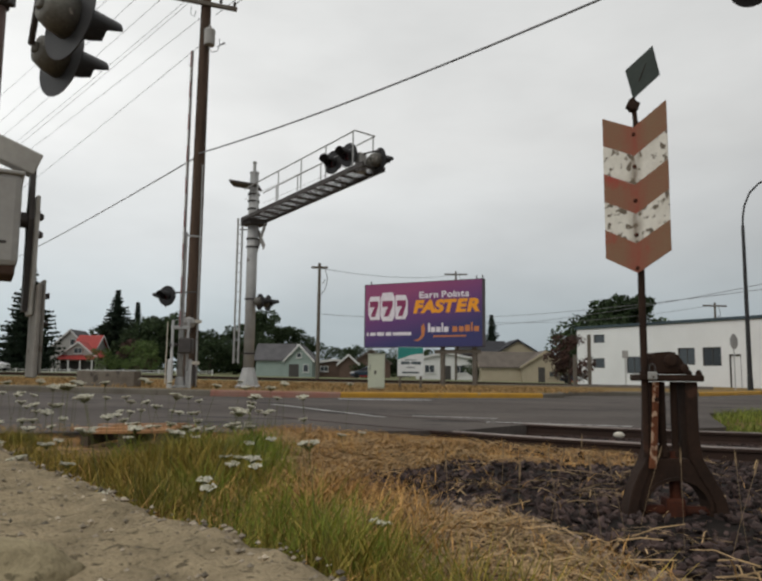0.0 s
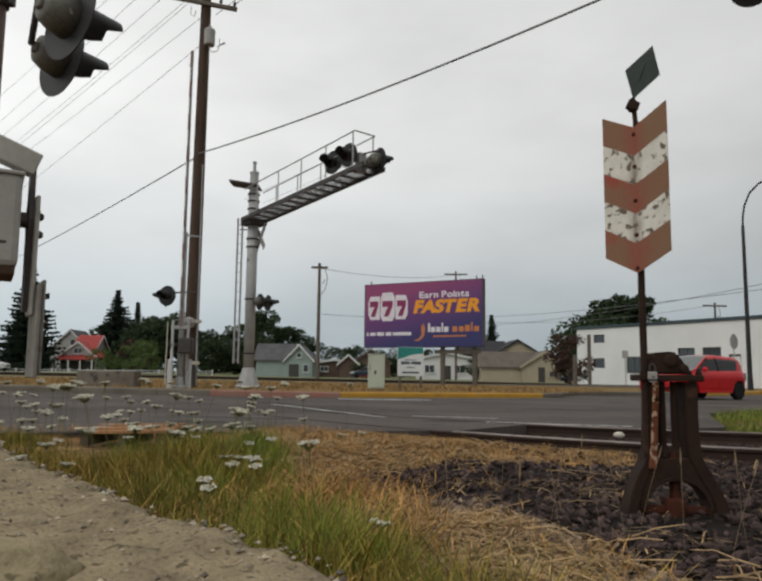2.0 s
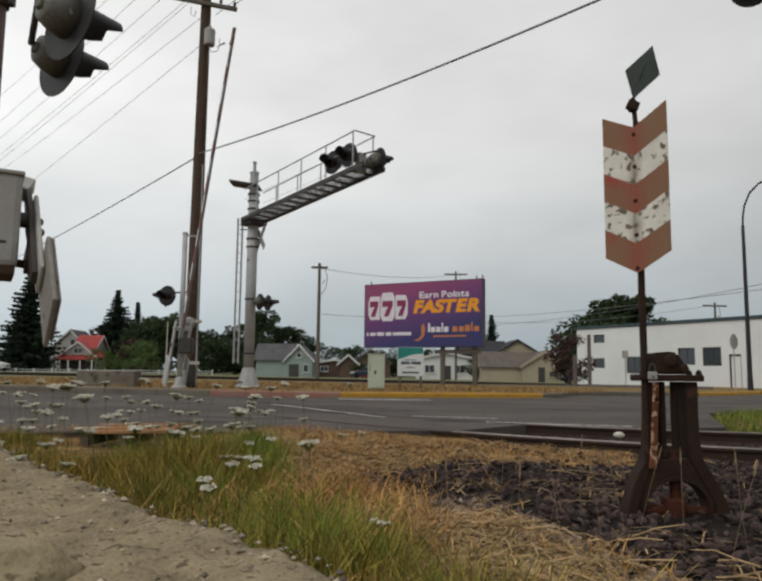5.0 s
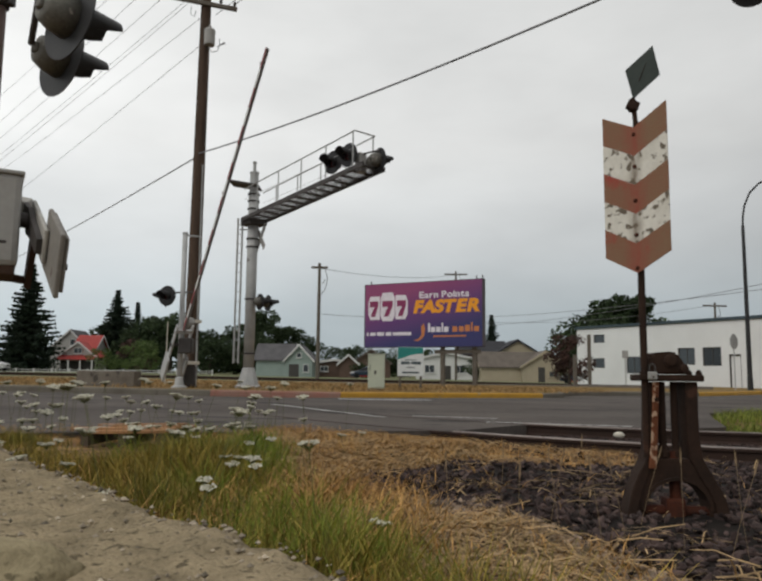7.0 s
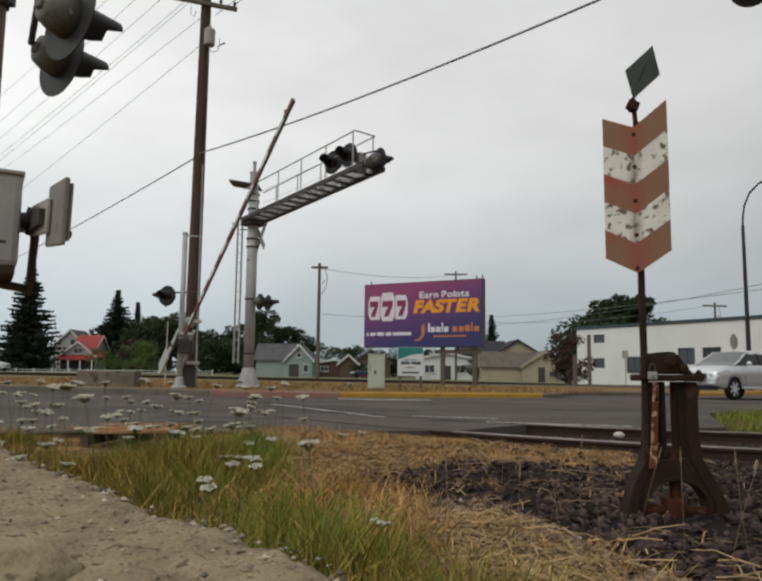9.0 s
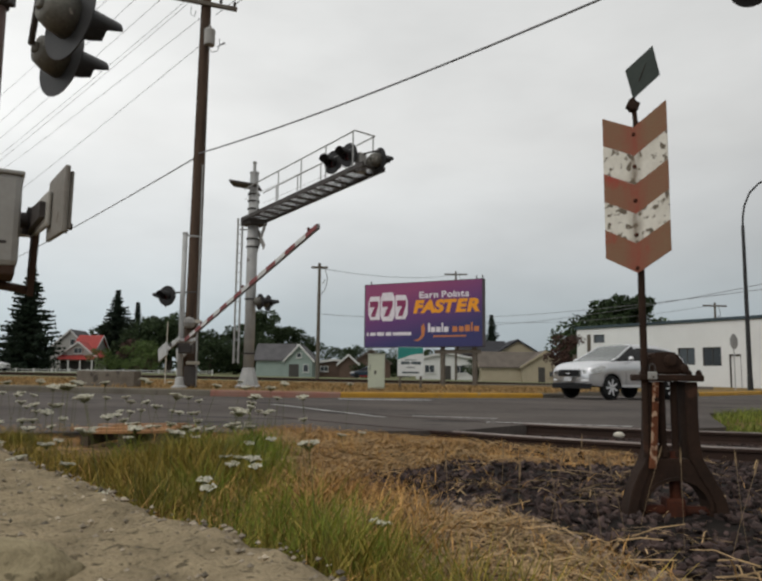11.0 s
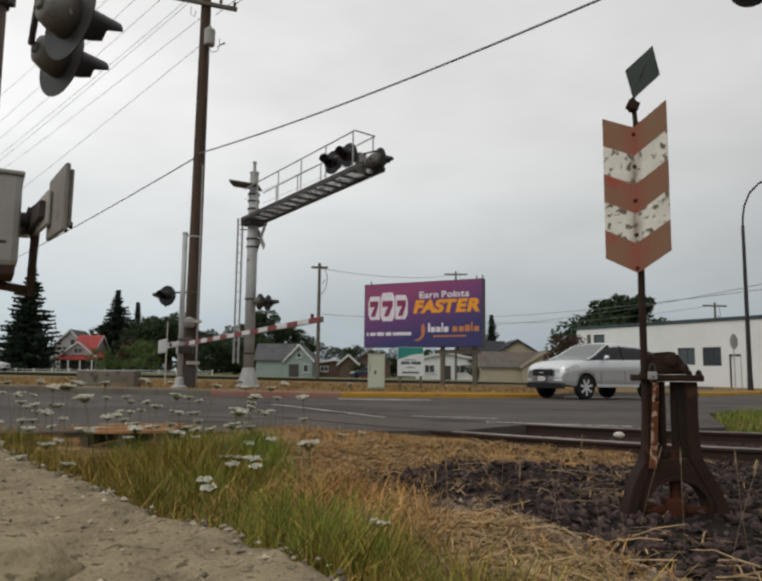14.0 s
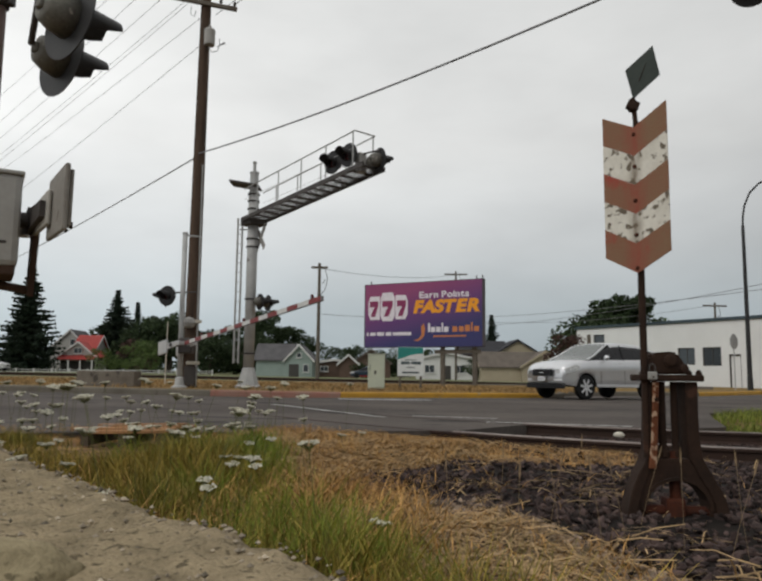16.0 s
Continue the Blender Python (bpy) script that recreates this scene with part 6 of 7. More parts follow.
broad_tree(31.0, 104, 9.6, 10.5, LEAF, 70, "large dark green tree behind the white building", 0.3, 34, 130)
broad_tree(37.0, 108, 13.0, 11.0, LEAF, 71, "large dark green tree behind the white building", 0.3, 36, 130)
broad_tree(26.8, 96, 6.0, 5.5, LEAF, 72, "dark green tree beside the white building", 0.1, 22, 100)
broad_tree(15.2, 58, 4.2, 3.4, LEAF_RED, 73, "purple-brown bush beside the white building", 0.12, 20, 110)


def far_woods():
    rnd = random.Random(90)
    vs, fs = [], []
    for i in range(150):
        x = -150 + 330 * i / 149 + rnd.uniform(-1, 1)
        h = 2.6 + 2.2 * noise.noise(Vector((x * 0.06, 0, 0))) + rnd.uniform(0, 1.0)
        for z in (0.6, 1.8, 3.0):
            if z < h:
                leaf_cloud(vs, fs, rnd, (x, 160 + rnd.uniform(-4, 4), z), (2.2, 1.8, 1.2), 40, 0.55)
    me = bpy.data.meshes.new("far_woods")
    me.from_pydata(vs, [], fs)
    me.materials.append(LEAF)
    tagged(new("far_woods", me), "low dark woods along the horizon", "trees", kind="stuff")


far_woods()


# ---- vehicles ----
def wheel(parent, x, y, r, side, spokes=0):
    w = thing_wheel(parent, x, y, r)
    bm = B()
    lathe(bm, [(0.0, 0.045), (r * 0.20, 0.05), (r * 0.24, 0.03), (r * 0.58, 0.035), (r * 0.64, 0.075), (r * 0.66, 0.07)], (0, 0, 0), (0, side, 0), 20)
    rim = part("rim", bm, RIM_BLACK, w, "alloy wheel rim" if spokes else "black steel wheel rim", smooth=True)
    for i in range(spokes):
        bm = B()
        a = 2 * math.pi * i / spokes
        box(bm, (r * 0.06, 0.062, -r * 0.085), (r * 0.66, 0.098, r * 0.085), bevel=0.006)
        bmesh.ops.transform(bm, matrix=Matrix.Rotation(a, 4, "Y") @ Matrix.Diagonal((1, side, 1, 1)), verts=bm.verts)
        bmesh.ops.recalc_face_normals(bm, faces=bm.faces)
        part("spoke", bm, RIM_ALLOY, w)
    return w


def thing_wheel(parent, x, y, r):
    bm = B()
    lathe(bm, [(r * 0.64, -0.09), (r * 0.9, -0.10), (r * 0.98, -0.075), (r, -0.03), (r, 0.03), (r * 0.98, 0.075), (r * 0.9, 0.10), (r * 0.64, 0.09)], (0, 0, 0), (0, 1, 0), 28)
    return part("wheel", bm, TYRE, parent, "black rubber tyre", smooth=True, at=pose(x, y, r))


def curve_at(pts, x):
    for (x0, v0), (x1, v1) in zip(pts, pts[1:]):
        if x <= x1:
            t = max(0.0, (x - x0) / (x1 - x0))
            return v0 + (v1 - v0) * t
    return pts[-1][1]


# a flank from sill to waist: share of the height, share of the half width
PROFILE = [(0.0, 0.955), (0.14, 0.985), (0.30, 0.992), (0.56, 1.0), (0.70, 1.012), (0.80, 0.998), (0.93, 0.955), (1.0, 0.90)]


def car(name, label, spec, paint):
    """A car in its own space: front axle at x = 0, nose towards +x, ground at z = 0."""
    c = thing(name, Matrix.Identity(4), label, "car")
    wb, r, half = spec["wheelbase"], spec["wheel"], spec["half"]
    x1, x0 = spec["front"], -wb - spec["rear"]
    belt, sill = spec["belt"], spec["sill"]
    arch = r * 1.17
    xs = sorted({round(x0 + (x1 - x0) * i / 44, 3) for i in range(45)} | {round(cx + arch * math.cos(k * math.pi / 10), 3) for cx in (0, -wb) for k in range(11)})

    def width_at(x):
        e0, e1 = (x - x0) / 0.55, (x1 - x) / 0.75
        f = 1.0
        if e1 < 1:
            f *= 1 - 0.16 * (1 - max(0, e1)) ** 2.2
        if e0 < 1:
            f *= 1 - 0.20 * (1 - max(0, e0)) ** 2.4
        return half * f

    def nose_shift(x, y):
        """The nose is bowed in plan."""
        return -0.20 * (abs(y) / half) ** 2.2 * smooth_step(x1 - 0.85, x1, x)

    def low(x):
        z = curve_at(sill, x)
        for cx in (0, -wb):
            if abs(x - cx) < arch:
                z = max(z, r + math.sqrt(max(0.0, arch * arch - (x - cx) ** 2)) * 0.98 - 0.01)
        return z

    bm = B()
    rings = []
    for x in xs:
        w, zb, zl = width_at(x), curve_at(belt, x), low(x)
        zl = min(zl, zb - 0.03)
        ring = []
        zs = min(curve_at(sill, x), zb - 0.03)
        side = [(w * p, max(zl, zs + (zb - zs) * t)) for t, p in PROFILE]
        top = [(w * 0.80, zb + 0.016), (w * 0.45, zb + 0.034), (0, zb + 0.042)]
        for y, z in side + top:
            ring.append(bm.verts.new((x + nose_shift(x, y), y, z)))
        for y, z in (side + top[:-1])[::-1]:
            ring.append(bm.verts.new((x + nose_shift(x, y), -y, z)))
        rings.append(ring)
    for a, b in zip(rings, rings[1:]):
        for i in range(len(a) - 1):
            bm.faces.new((a[i], b[i], b[i + 1], a[i + 1]))
    bm.faces.new(rings[0])
    bm.faces.new(rings[-1][::-1])
    bmesh.ops.recalc_face_normals(bm, faces=bm.faces)
    part("body", bm, paint, c, spec["paint"], smooth=True)
    # dark floor and wheel wells
    bm = B()
    box(bm, (x0 + 0.35, -half * 0.66, spec["floor"]), (x1 - 0.45, half * 0.66, 0.80 if r < 0.33 else 0.92), bevel=0.03)
    for cx in (0, -wb):
        ring = [[bm.verts.new((cx + arch * 1.03 * math.cos(k * math.pi / 12), y, r + arch * 1.03 * math.sin(k * math.pi / 12))) for k in range(13)] for y in (-half * 0.93, -half * 0.60, half * 0.60, half * 0.93)]
        for a, b in ((ring[0], ring[1]), (ring[2], ring[3])):
            for k in range(12):
                bm.faces.new((a[k], a[k + 1], b[k + 1], b[k]))
    part("underbody", bm, PLASTIC, c)
    # cabin
    roof = spec["roof"]
    gx = [round(roof[0][0] + (roof[-1][0] - roof[0][0]) * i / 40, 3) for i in range(41)]

    def cab(x, f):
        zt, zb = curve_at(roof, x), curve_at(belt, x) - 0.02
        z = zb + (zt - zb) * f
        lean = spec["lean"] * (z - zb)
        return width_at(x) * 0.90 - lean, z

    glass, roof_bm = B(), B()
    ga, ra = [], []
    for x in gx:
        g, q = [], []
        for f in (0.0, 0.3, 0.6, 0.80):
            y, z = cab(x, f)
            g.append((y, z))
        zt = curve_at(roof, x)
        y84, z84 = cab(x, 0.80)
        for p in ((y84 + 0.006, z84 - 0.01), (cab(x, 0.94)[0] - 0.03, cab(x, 0.94)[1] + 0.004), (cab(x, 1)[0] * 0.80, zt), (cab(x, 1)[0] * 0.4, zt + 0.018), (0, zt + 0.024)):
            q.append(p)
        ga.append([glass.verts.new((x, y, z)) for y, z in g] + [glass.verts.new((x, 0.0, zt - 0.01))] + [glass.verts.new((x, -y, z)) for y, z in g[::-1]])
        ra.append((x, q))
    for a, b in zip(ga, ga[1:]):
        for i in range(len(a) - 1):
            glass.faces.new((a[i], b[i], b[i + 1], a[i + 1]))
    bmesh.ops.recalc_face_normals(glass, faces=glass.faces)
    part("cabin_glass", glass, CAR_GLASS, c, "dark tinted window glass", smooth=True)
    rings = []
    ws0, rw = spec["ws_top"], spec["rw_top"]
    ws_bm = B()
    wrings = []
    for x, q in ra:
        if rw - 0.001 <= x <= ws0 + 0.03:
            rings.append([roof_bm.verts.new((x, y, z)) for y, z in q] + [roof_bm.verts.new((x, -y, z)) for y, z in q[-2::-1]])
        if x >= ws0 - 0.06:
            zt = curve_at(roof, x)
            wy = cab(x, 1)[0]
            wrings.append([ws_bm.verts.new((x, y, z)) for y, z in ((wy * 0.97, zt + 0.002), (wy * 0.5, zt + 0.02), (0, zt + 0.027), (-wy * 0.5, zt + 0.02), (-wy * 0.97, zt + 0.002))])
    for rr, b in ((rings, roof_bm), (wrings, ws_bm)):
        for p, q in zip(rr, rr[1:]):
            for i in range(len(p) - 1):
                b.faces.new((p[i], q[i], q[i + 1], p[i + 1]))
        bmesh.ops.recalc_face_normals(b, faces=b.faces)
    part("roof", roof_bm, paint, c, smooth=True)
    part("windshield", ws_bm, WINDSHIELD, c, "grey reflecting windshield", smooth=True)
    for s in (-1, 1):
        bm = B()
        pts = []
        for x in [ws0 + 0.02 + (roof[-1][0] - ws0 - 0.06) * i / 6 for i in range(7)]:
            zt = curve_at(roof, x)
            pts.append((x, s * (cab(x, 1)[0] * 0.985 + 0.005), zt - 0.006))
        tube(bm, pts, 0.033, 8)
        part("front_pillar", bm, paint, c, smooth=True)
        if spec.get("b_pillar") is not None:
            bm = B()
            x = spec["b_pillar"]
            tube(bm, [(x, s * (cab(x, f)[0] + 0.002), cab(x, f)[1]) for f in (0.0, 0.4, 0.86)], 0.022, 6)
            part("door_pillar", bm, PLASTIC, c)
        bm = B()
        xr = spec["rear_pillar"]
        n = 6
        cols = []
        for i in range(n + 1):
            x = roof[0][0] + (xr - roof[0][0]) * i / n
            lim = 1.0 if i < n - 1 else (0.5 if i == n - 1 else 0.12)
            cols.append([bm.verts.new((x, s * (cab(x, f)[0] + 0.010), cab(x, f)[1])) for f in (0.0, 0.3 * lim, 0.6 * lim, 0.92 * lim)])
        for a, b in zip(cols, cols[1:]):
            for k in range(3):
                bm.faces.new((a[k], b[k], b[k + 1], a[k + 1]))
        bmesh.ops.recalc_face_normals(bm, faces=bm.faces)
        part("rear_pillar", bm, paint, c, smooth=True)
        # mirror, headlight, tail light, handles, seams
        mx = spec["mirror"]
        my, mz = cab(mx, 0.12)
        bm = B()
        bmesh.ops.create_icosphere(bm, subdivisions=2, radius=0.1)
        bmesh.ops.transform(bm, matrix=Matrix.Translation((mx, s * (my + 0.14), mz + 0.05)) @ Matrix.Diagonal((0.8, 1.15, 0.85, 1)), verts=bm.verts)
        part("mirror", bm, paint, c, smooth=True)
        hx, hz, hl, hh = spec["headlight"]
        bm = B()
        cols = []
        for i in range(9):
            k = i / 8
            x = hx - hl * k
            zc = hz + spec["headlight_rise"] * k
            up = hh * (0.62 + 0.38 * math.sin(math.pi * (0.15 + 0.6 * k))) * (1 - 0.75 * smooth_step(0.6, 1.0, k))
            col = []
            for q in (-0.5, 0.0, 0.5):
                z = min(zc + q * up, curve_at(belt, x) - 0.01)
                t = (z - curve_at(sill, x)) / max(0.05, curve_at(belt, x) - curve_at(sill, x))
                y = width_at(x) * curve_at(PROFILE, t) + 0.008
                col.append(bm.verts.new((x + nose_shift(x, y) + 0.012, s * y, z)))
            cols.append(col)
        for a, b in zip(cols, cols[1:]):
            for k in range(2):
                bm.faces.new((a[k], b[k], b[k + 1], a[k + 1]))
        # the lamp turns onto the front face
        y = width_at(hx) * 0.985
        inner = [bm.verts.new((x1 + nose_shift(x1, y * 0.72) + 0.012, s * y * 0.72, hz + q * hh * 0.55)) for q in (-0.5, 0.0, 0.5)]
        for k in range(2):
            bm.faces.new((inner[k], cols[0][k], cols[0][k + 1], inner[k + 1]))
        bmesh.ops.recalc_face_normals(bm, faces=bm.faces)
        light = part("headlight", bm, HEADLIGHT, c, "clear headlight", smooth=True)
        bm = B()
        x = hx - hl * 0.22
        bmesh.ops.create_icosphere(bm, subdivisions=2, radius=hh * 0.26)
        bmesh.ops.transform(bm, matrix=Matrix.Translation((x + nose_shift(x, width_at(x)) - 0.01, s * (width_at(x) * 0.985 - 0.02), hz + spec["headlight_rise"] * 0.22)), verts=bm.verts)
        part("reflector", bm, RIM_ALLOY, light, smooth=True)
        for lo, hi, ya, yb, material, nm in spec.get("corner", ()):
            bm = B()
            cols = []
            for i in range(6):
                y = ya + (yb - ya) * i / 5
                x = x1 + 0.010 + nose_shift(x1, y)
                cols.append([bm.verts.new((x - 0.02, s * y, lo)), bm.verts.new((x, s * y, (lo + hi) / 2)), bm.verts.new((x - 0.02, s * y, hi))])
            for a, b in zip(cols, cols[1:]):
                for k in range(2):
                    bm.faces.new((a[k], b[k], b[k + 1], a[k + 1]))
            bmesh.ops.recalc_face_normals(bm, faces=bm.faces)
            part(nm, bm, material, c)
        bm = B()
        tx = x0 + 0.10
        box(bm, (x0 + 0.0, width_at(tx) * 0.85, curve_at(belt, x0) - 0.25), (x0 + 0.16, width_at(tx) * 0.985, curve_at(belt, x0) + 0.02), bevel=0.02)
        bmesh.ops.transform(bm, matrix=Matrix.Diagonal((1, s, 1, 1)), verts=bm.verts)
        bmesh.ops.recalc_face_normals(bm, faces=bm.faces)
        part("tail_light", bm, LENS, c, "red tail light")
        for x in spec["handles"]:
            bm = B()
            zb = curve_at(belt, x) - 0.11
            box(bm, (x - 0.09, width_at(x) * 0.955, zb - 0.017), (x + 0.09, width_at(x) * 0.955 + 0.028, zb + 0.017), bevel=0.008)
            bmesh.ops.transform(bm, matrix=Matrix.Diagonal((1, s, 1, 1)), verts=bm.verts)
            bmesh.ops.recalc_face_normals(bm, faces=bm.faces)
            part("door_handle", bm, paint, c)
        bm = B()
        box(bm, (-wb + arch + 0.03, half * 0.955, curve_at(sill, -wb / 2) - 0.02), (-arch - 0.03, half * 0.99, curve_at(sill, -wb / 2) + 0.06), bevel=0.01)
        bmesh.ops.transform(bm, matrix=Matrix.Diagonal((1, s, 1, 1)), verts=bm.verts)
        bmesh.ops.recalc_face_normals(bm, faces=bm.faces)
        part("sill", bm, spec["sill_mat"], c)
        for x in spec["seams"]:
            bm = B()
            pts = [(x, s * (width_at(x) * p + 0.001), low(x) + 0.08 + (curve_at(belt, x) - low(x) - 0.1) * t) for t, p in ((0, 0.985), (0.3, 1.0), (0.6, 1.0), (0.85, 0.97))]
            tube(bm, pts, 0.004, 4)
            part("door_seam", bm, PLASTIC, c)
    # nose
    for lo, hi, wd, material, nm in spec["nose"]:
        bm = B()
        n = 8
        cols = []
        for i in range(n + 1):
            y = wd * (-1 + 2 * i / n)
            x = x1 + 0.012 + nose_shift(x1, y)
            cols.append([bm.verts.new((x - 0.05, y, lo - 0.01)), bm.verts.new((x, y, lo)), bm.verts.new((x - 0.01, y, hi)), bm.verts.new((x - 0.07, y, hi + 0.01))])
        for a, b in zip(cols, cols[1:]):
            for k in range(3):
                bm.faces.new((a[k], b[k], b[k + 1], a[k + 1]))
        bmesh.ops.recalc_face_normals(bm, faces=bm.faces)
        part(nm, bm, material, c)
    bm = B()
    box(bm, (x1 + 0.004, -0.16, spec["plate"]), (x1 + 0.022, 0.16, spec["plate"] + 0.13), bevel=0.004)
    part("number_plate", bm, PLATE, c, "pale blank plate")
    wheels = []
    for x in (0, -wb):
        for s in (-1, 1):
            wheels.append(wheel(c, x, s * (half - 0.115), r, s, spec["spokes"]))
    return c, wheels


HATCH = dict(  # small five-door car
             wheelbase=2.50, wheel=0.300, half=0.83, front=0.84, rear=0.54, lean=0.33, floor=0.27, paint="bright red body paint",
             belt=[(-3.06, 0.88), (-2.9, 0.96), (-2.3, 0.97), (-0.35, 0.93), (-0.05, 0.91), (0.35, 0.85), (0.62, 0.79), (0.76, 0.73), (0.84, 0.64)],
             sill=[(-3.04, 0.36), (-2.9, 0.30), (-2.4, 0.25), (0.1, 0.24), (0.5, 0.24), (0.84, 0.28)],
             roof=[(-3.03, 0.98), (-2.96, 1.16), (-2.84, 1.34), (-2.68, 1.425), (-2.3, 1.465), (-1.6, 1.49), (-1.25, 1.47), (-1.05, 1.425), (-0.34, 0.99), (-0.06, 0.915)],
             ws_top=-1.12, rw_top=-2.78, b_pillar=-1.50, rear_pillar=-2.45, mirror=-0.60, headlight=(0.80, 0.645, 0.44, 0.14), headlight_rise=0.085,
             handles=(-1.25, -2.15), seams=(-0.33, -1.36, -2.2), sill_mat=CAR_RED, plate=0.45, spokes=0, corner=[(0.33, 0.41, 0.44, 0.62, PLASTIC, "fog_light_recess")],
             nose=[(0.585, 0.645, 0.40, PLASTIC, "grille"), (0.610, 0.622, 0.38, RIM_ALLOY, "chrome_bar"), (0.33, 0.40, 0.42, PLASTIC, "air_intake")])
SUV = dict(wheelbase=2.82, wheel=0.385, half=0.96, front=0.97, rear=1.06, lean=0.36, floor=0.40, paint="metallic silver body paint",
           belt=[(-3.88, 1.14), (-3.6, 1.27), (-3.0, 1.29), (-1.2, 1.25), (-0.2, 1.21), (0.2, 1.17), (0.6, 1.11), (0.82, 1.05), (0.92, 0.98), (0.97, 0.90)],
           sill=[(-3.88, 0.56), (-3.4, 0.46), (-2.8, 0.42), (0.1, 0.40), (0.6, 0.42), (0.97, 0.46)],
           roof=[(-3.70, 1.28), (-3.42, 1.54), (-3.0, 1.71), (-2.5, 1.785), (-1.7, 1.81), (-1.40, 1.79), (-1.15, 1.74), (-0.42, 1.34), (-0.10, 1.22)],
           ws_top=-1.22, rw_top=-3.40, b_pillar=-1.72, rear_pillar=-3.0, mirror=-0.82, headlight=(0.90, 0.86, 0.60, 0.20), headlight_rise=0.16,
           handles=(-1.50, -2.45), seams=(-0.62, -1.68, -2.58), sill_mat=RIM_ALLOY, plate=0.56, spokes=7, corner=[(0.54, 0.62, 0.52, 0.78, RIM_ALLOY, "fog_light")],
           nose=[(0.72, 0.91, 0.44, PLASTIC, "grille"), (0.80, 0.83, 0.10, RIM_ALLOY, "emblem"), (0.34, 0.49, 0.86, PLASTIC, "lower_bumper")])
RED_CAR, RED_WHEELS = car("red_hatchback", "bright red small hatchback driving along the road", HATCH, CAR_RED)
SILVER_CAR, SILVER_WHEELS = car("silver_suv", "silver sport utility vehicle stopping before the crossing", SUV, CAR_SILVER)
for spec, paint, nm, label, m in ((HATCH, CAR_BLUE, "parked_car", "dark blue car parked by the cream house", pose(21.0, 81, lie(21), 0, 0, 160)),
                                  (HATCH, CAR_BLUE, "parked_car", "dark car parked behind the utility cabinet", pose(-3.0, 92, lie(-3), 0, 0, 180)),
                                  (SUV, CAR_WHITE, "parked_car", "white vehicle parked before the fir tree", pose(-51.5, 98, 0.4, 0, 0, 0))):
    parked, _ = car(nm, label, spec, paint)
    parked.matrix_basis = m


# ---- grass and flowers ----
def ledge_side(x, y):
    """Above 0 on the road's side of the concrete ledge."""
    line = LEDGE_LINE
    for (xa, ya), (xb, yb) in zip(line, line[1:]):
        if xa <= x <= xb:
            return y - (ya + (yb - ya) * (x - xa) / (xb - xa))
    return 1.0 if x > 0 else -1.0


def blades(name, count, place, material, label, lo, hi, width=0.0035, bend=0.5, seed=11, floor=None):
    rnd = random.Random(seed)
    vs, fs = [], []
    made = tries = 0
    while made < count and tries < count * 30:
        tries += 1
        spot = place(rnd)
        if spot is None:
            continue
        x, y, k = spot
        h = rnd.uniform(lo, hi) * k
        a, t = rnd.uniform(0, 6.28), rnd.uniform(0, 6.28)
        b = bend * h * rnd.uniform(0.2, 1.2)
        w = Vector((math.cos(t), math.sin(t), 0)) * width * rnd.uniform(0.6, 1.3)
        p0 = Vector((x, y, (floor or land)(x, y) - 0.01))
        p1 = p0 + Vector((math.cos(a) * b * 0.3, math.sin(a) * b * 0.3, h * 0.55))
        p2 = p0 + Vector((math.cos(a) * b, math.sin(a) * b, h))
        n0 = len(vs)
        vs += [tuple(p0 - w), tuple(p0 + w), tuple(p1 + w * 0.8), tuple(p1 - w * 0.8), tuple(p2)]
        fs += [(n0, n0 + 1, n0 + 2, n0 + 3), (n0 + 3, n0 + 2, n0 + 4)]
        made += 1
    me = bpy.data.meshes.new(name)
    me.from_pydata(vs, [], fs)
    me.materials.append(material)
    tagged(new(name, me), label, "grass", kind="stuff")


def green_spot(rnd):
    x, y = rnd.uniform(-4.4, 1.0), 1.25 + 6.0 * rnd.random() ** 1.3
    if ledge_side(x, y) < 0.02 or x > 0.26 - 0.30 * (y - 1.2) + 0.3 * noise.noise(Vector((x * 2, y * 2, 9))):
        return None
    n = noise.noise(Vector((x * 1.3, y * 1.3, 3)))
    if n < 0.05 and rnd.random() < 0.8:
        return None
    if math.hypot((x + 2.30) / 0.80, (y - 6.5) / 1.25) < 1:
        return None
    return x, y, (0.7 + 0.9 * max(0, n) + (0.25 if y < 2.6 else 0)) * (0.6 if y > 5 else 1.0)


def straw_spot(rnd):
    x, y = rnd.uniform(-4.4, 3.4), 1.3 + 7.4 * rnd.random() ** 1.25
    if ledge_side(x, y) < 0.02 or near_rail(x) - y < (0.45 if x > 0.9 else 0.15):
        return None
    if x > 0.9 and y > 5.0 and rnd.random() < 0.7:
        return None
    n = noise.noise(Vector((x * 1.6, y * 1.6, 4)))
    if noise.noise(Vector((x * 3.1, y * 3.1, 14))) < -0.05 and rnd.random() < 0.8:
        return None
    if y < 3.7 and x > 0.1 and rnd.random() < 0.6:
        return None
    if on_bed(x, y) and rnd.random() < (0.985 if x > 0.8 else 0.95):
        return None
    if x < -0.3 - 0.1 * (y - 3) and y < 6.4 and rnd.random() < 0.55:
        return None
    if math.hypot((x + 2.30) / 0.80, (y - 6.6) / 1.0) < 1:
        return None
    return x, y, (0.6 + 0.5 * rnd.random()) * (0.6 if y > 4.5 or x > 0.3 else 1.3)


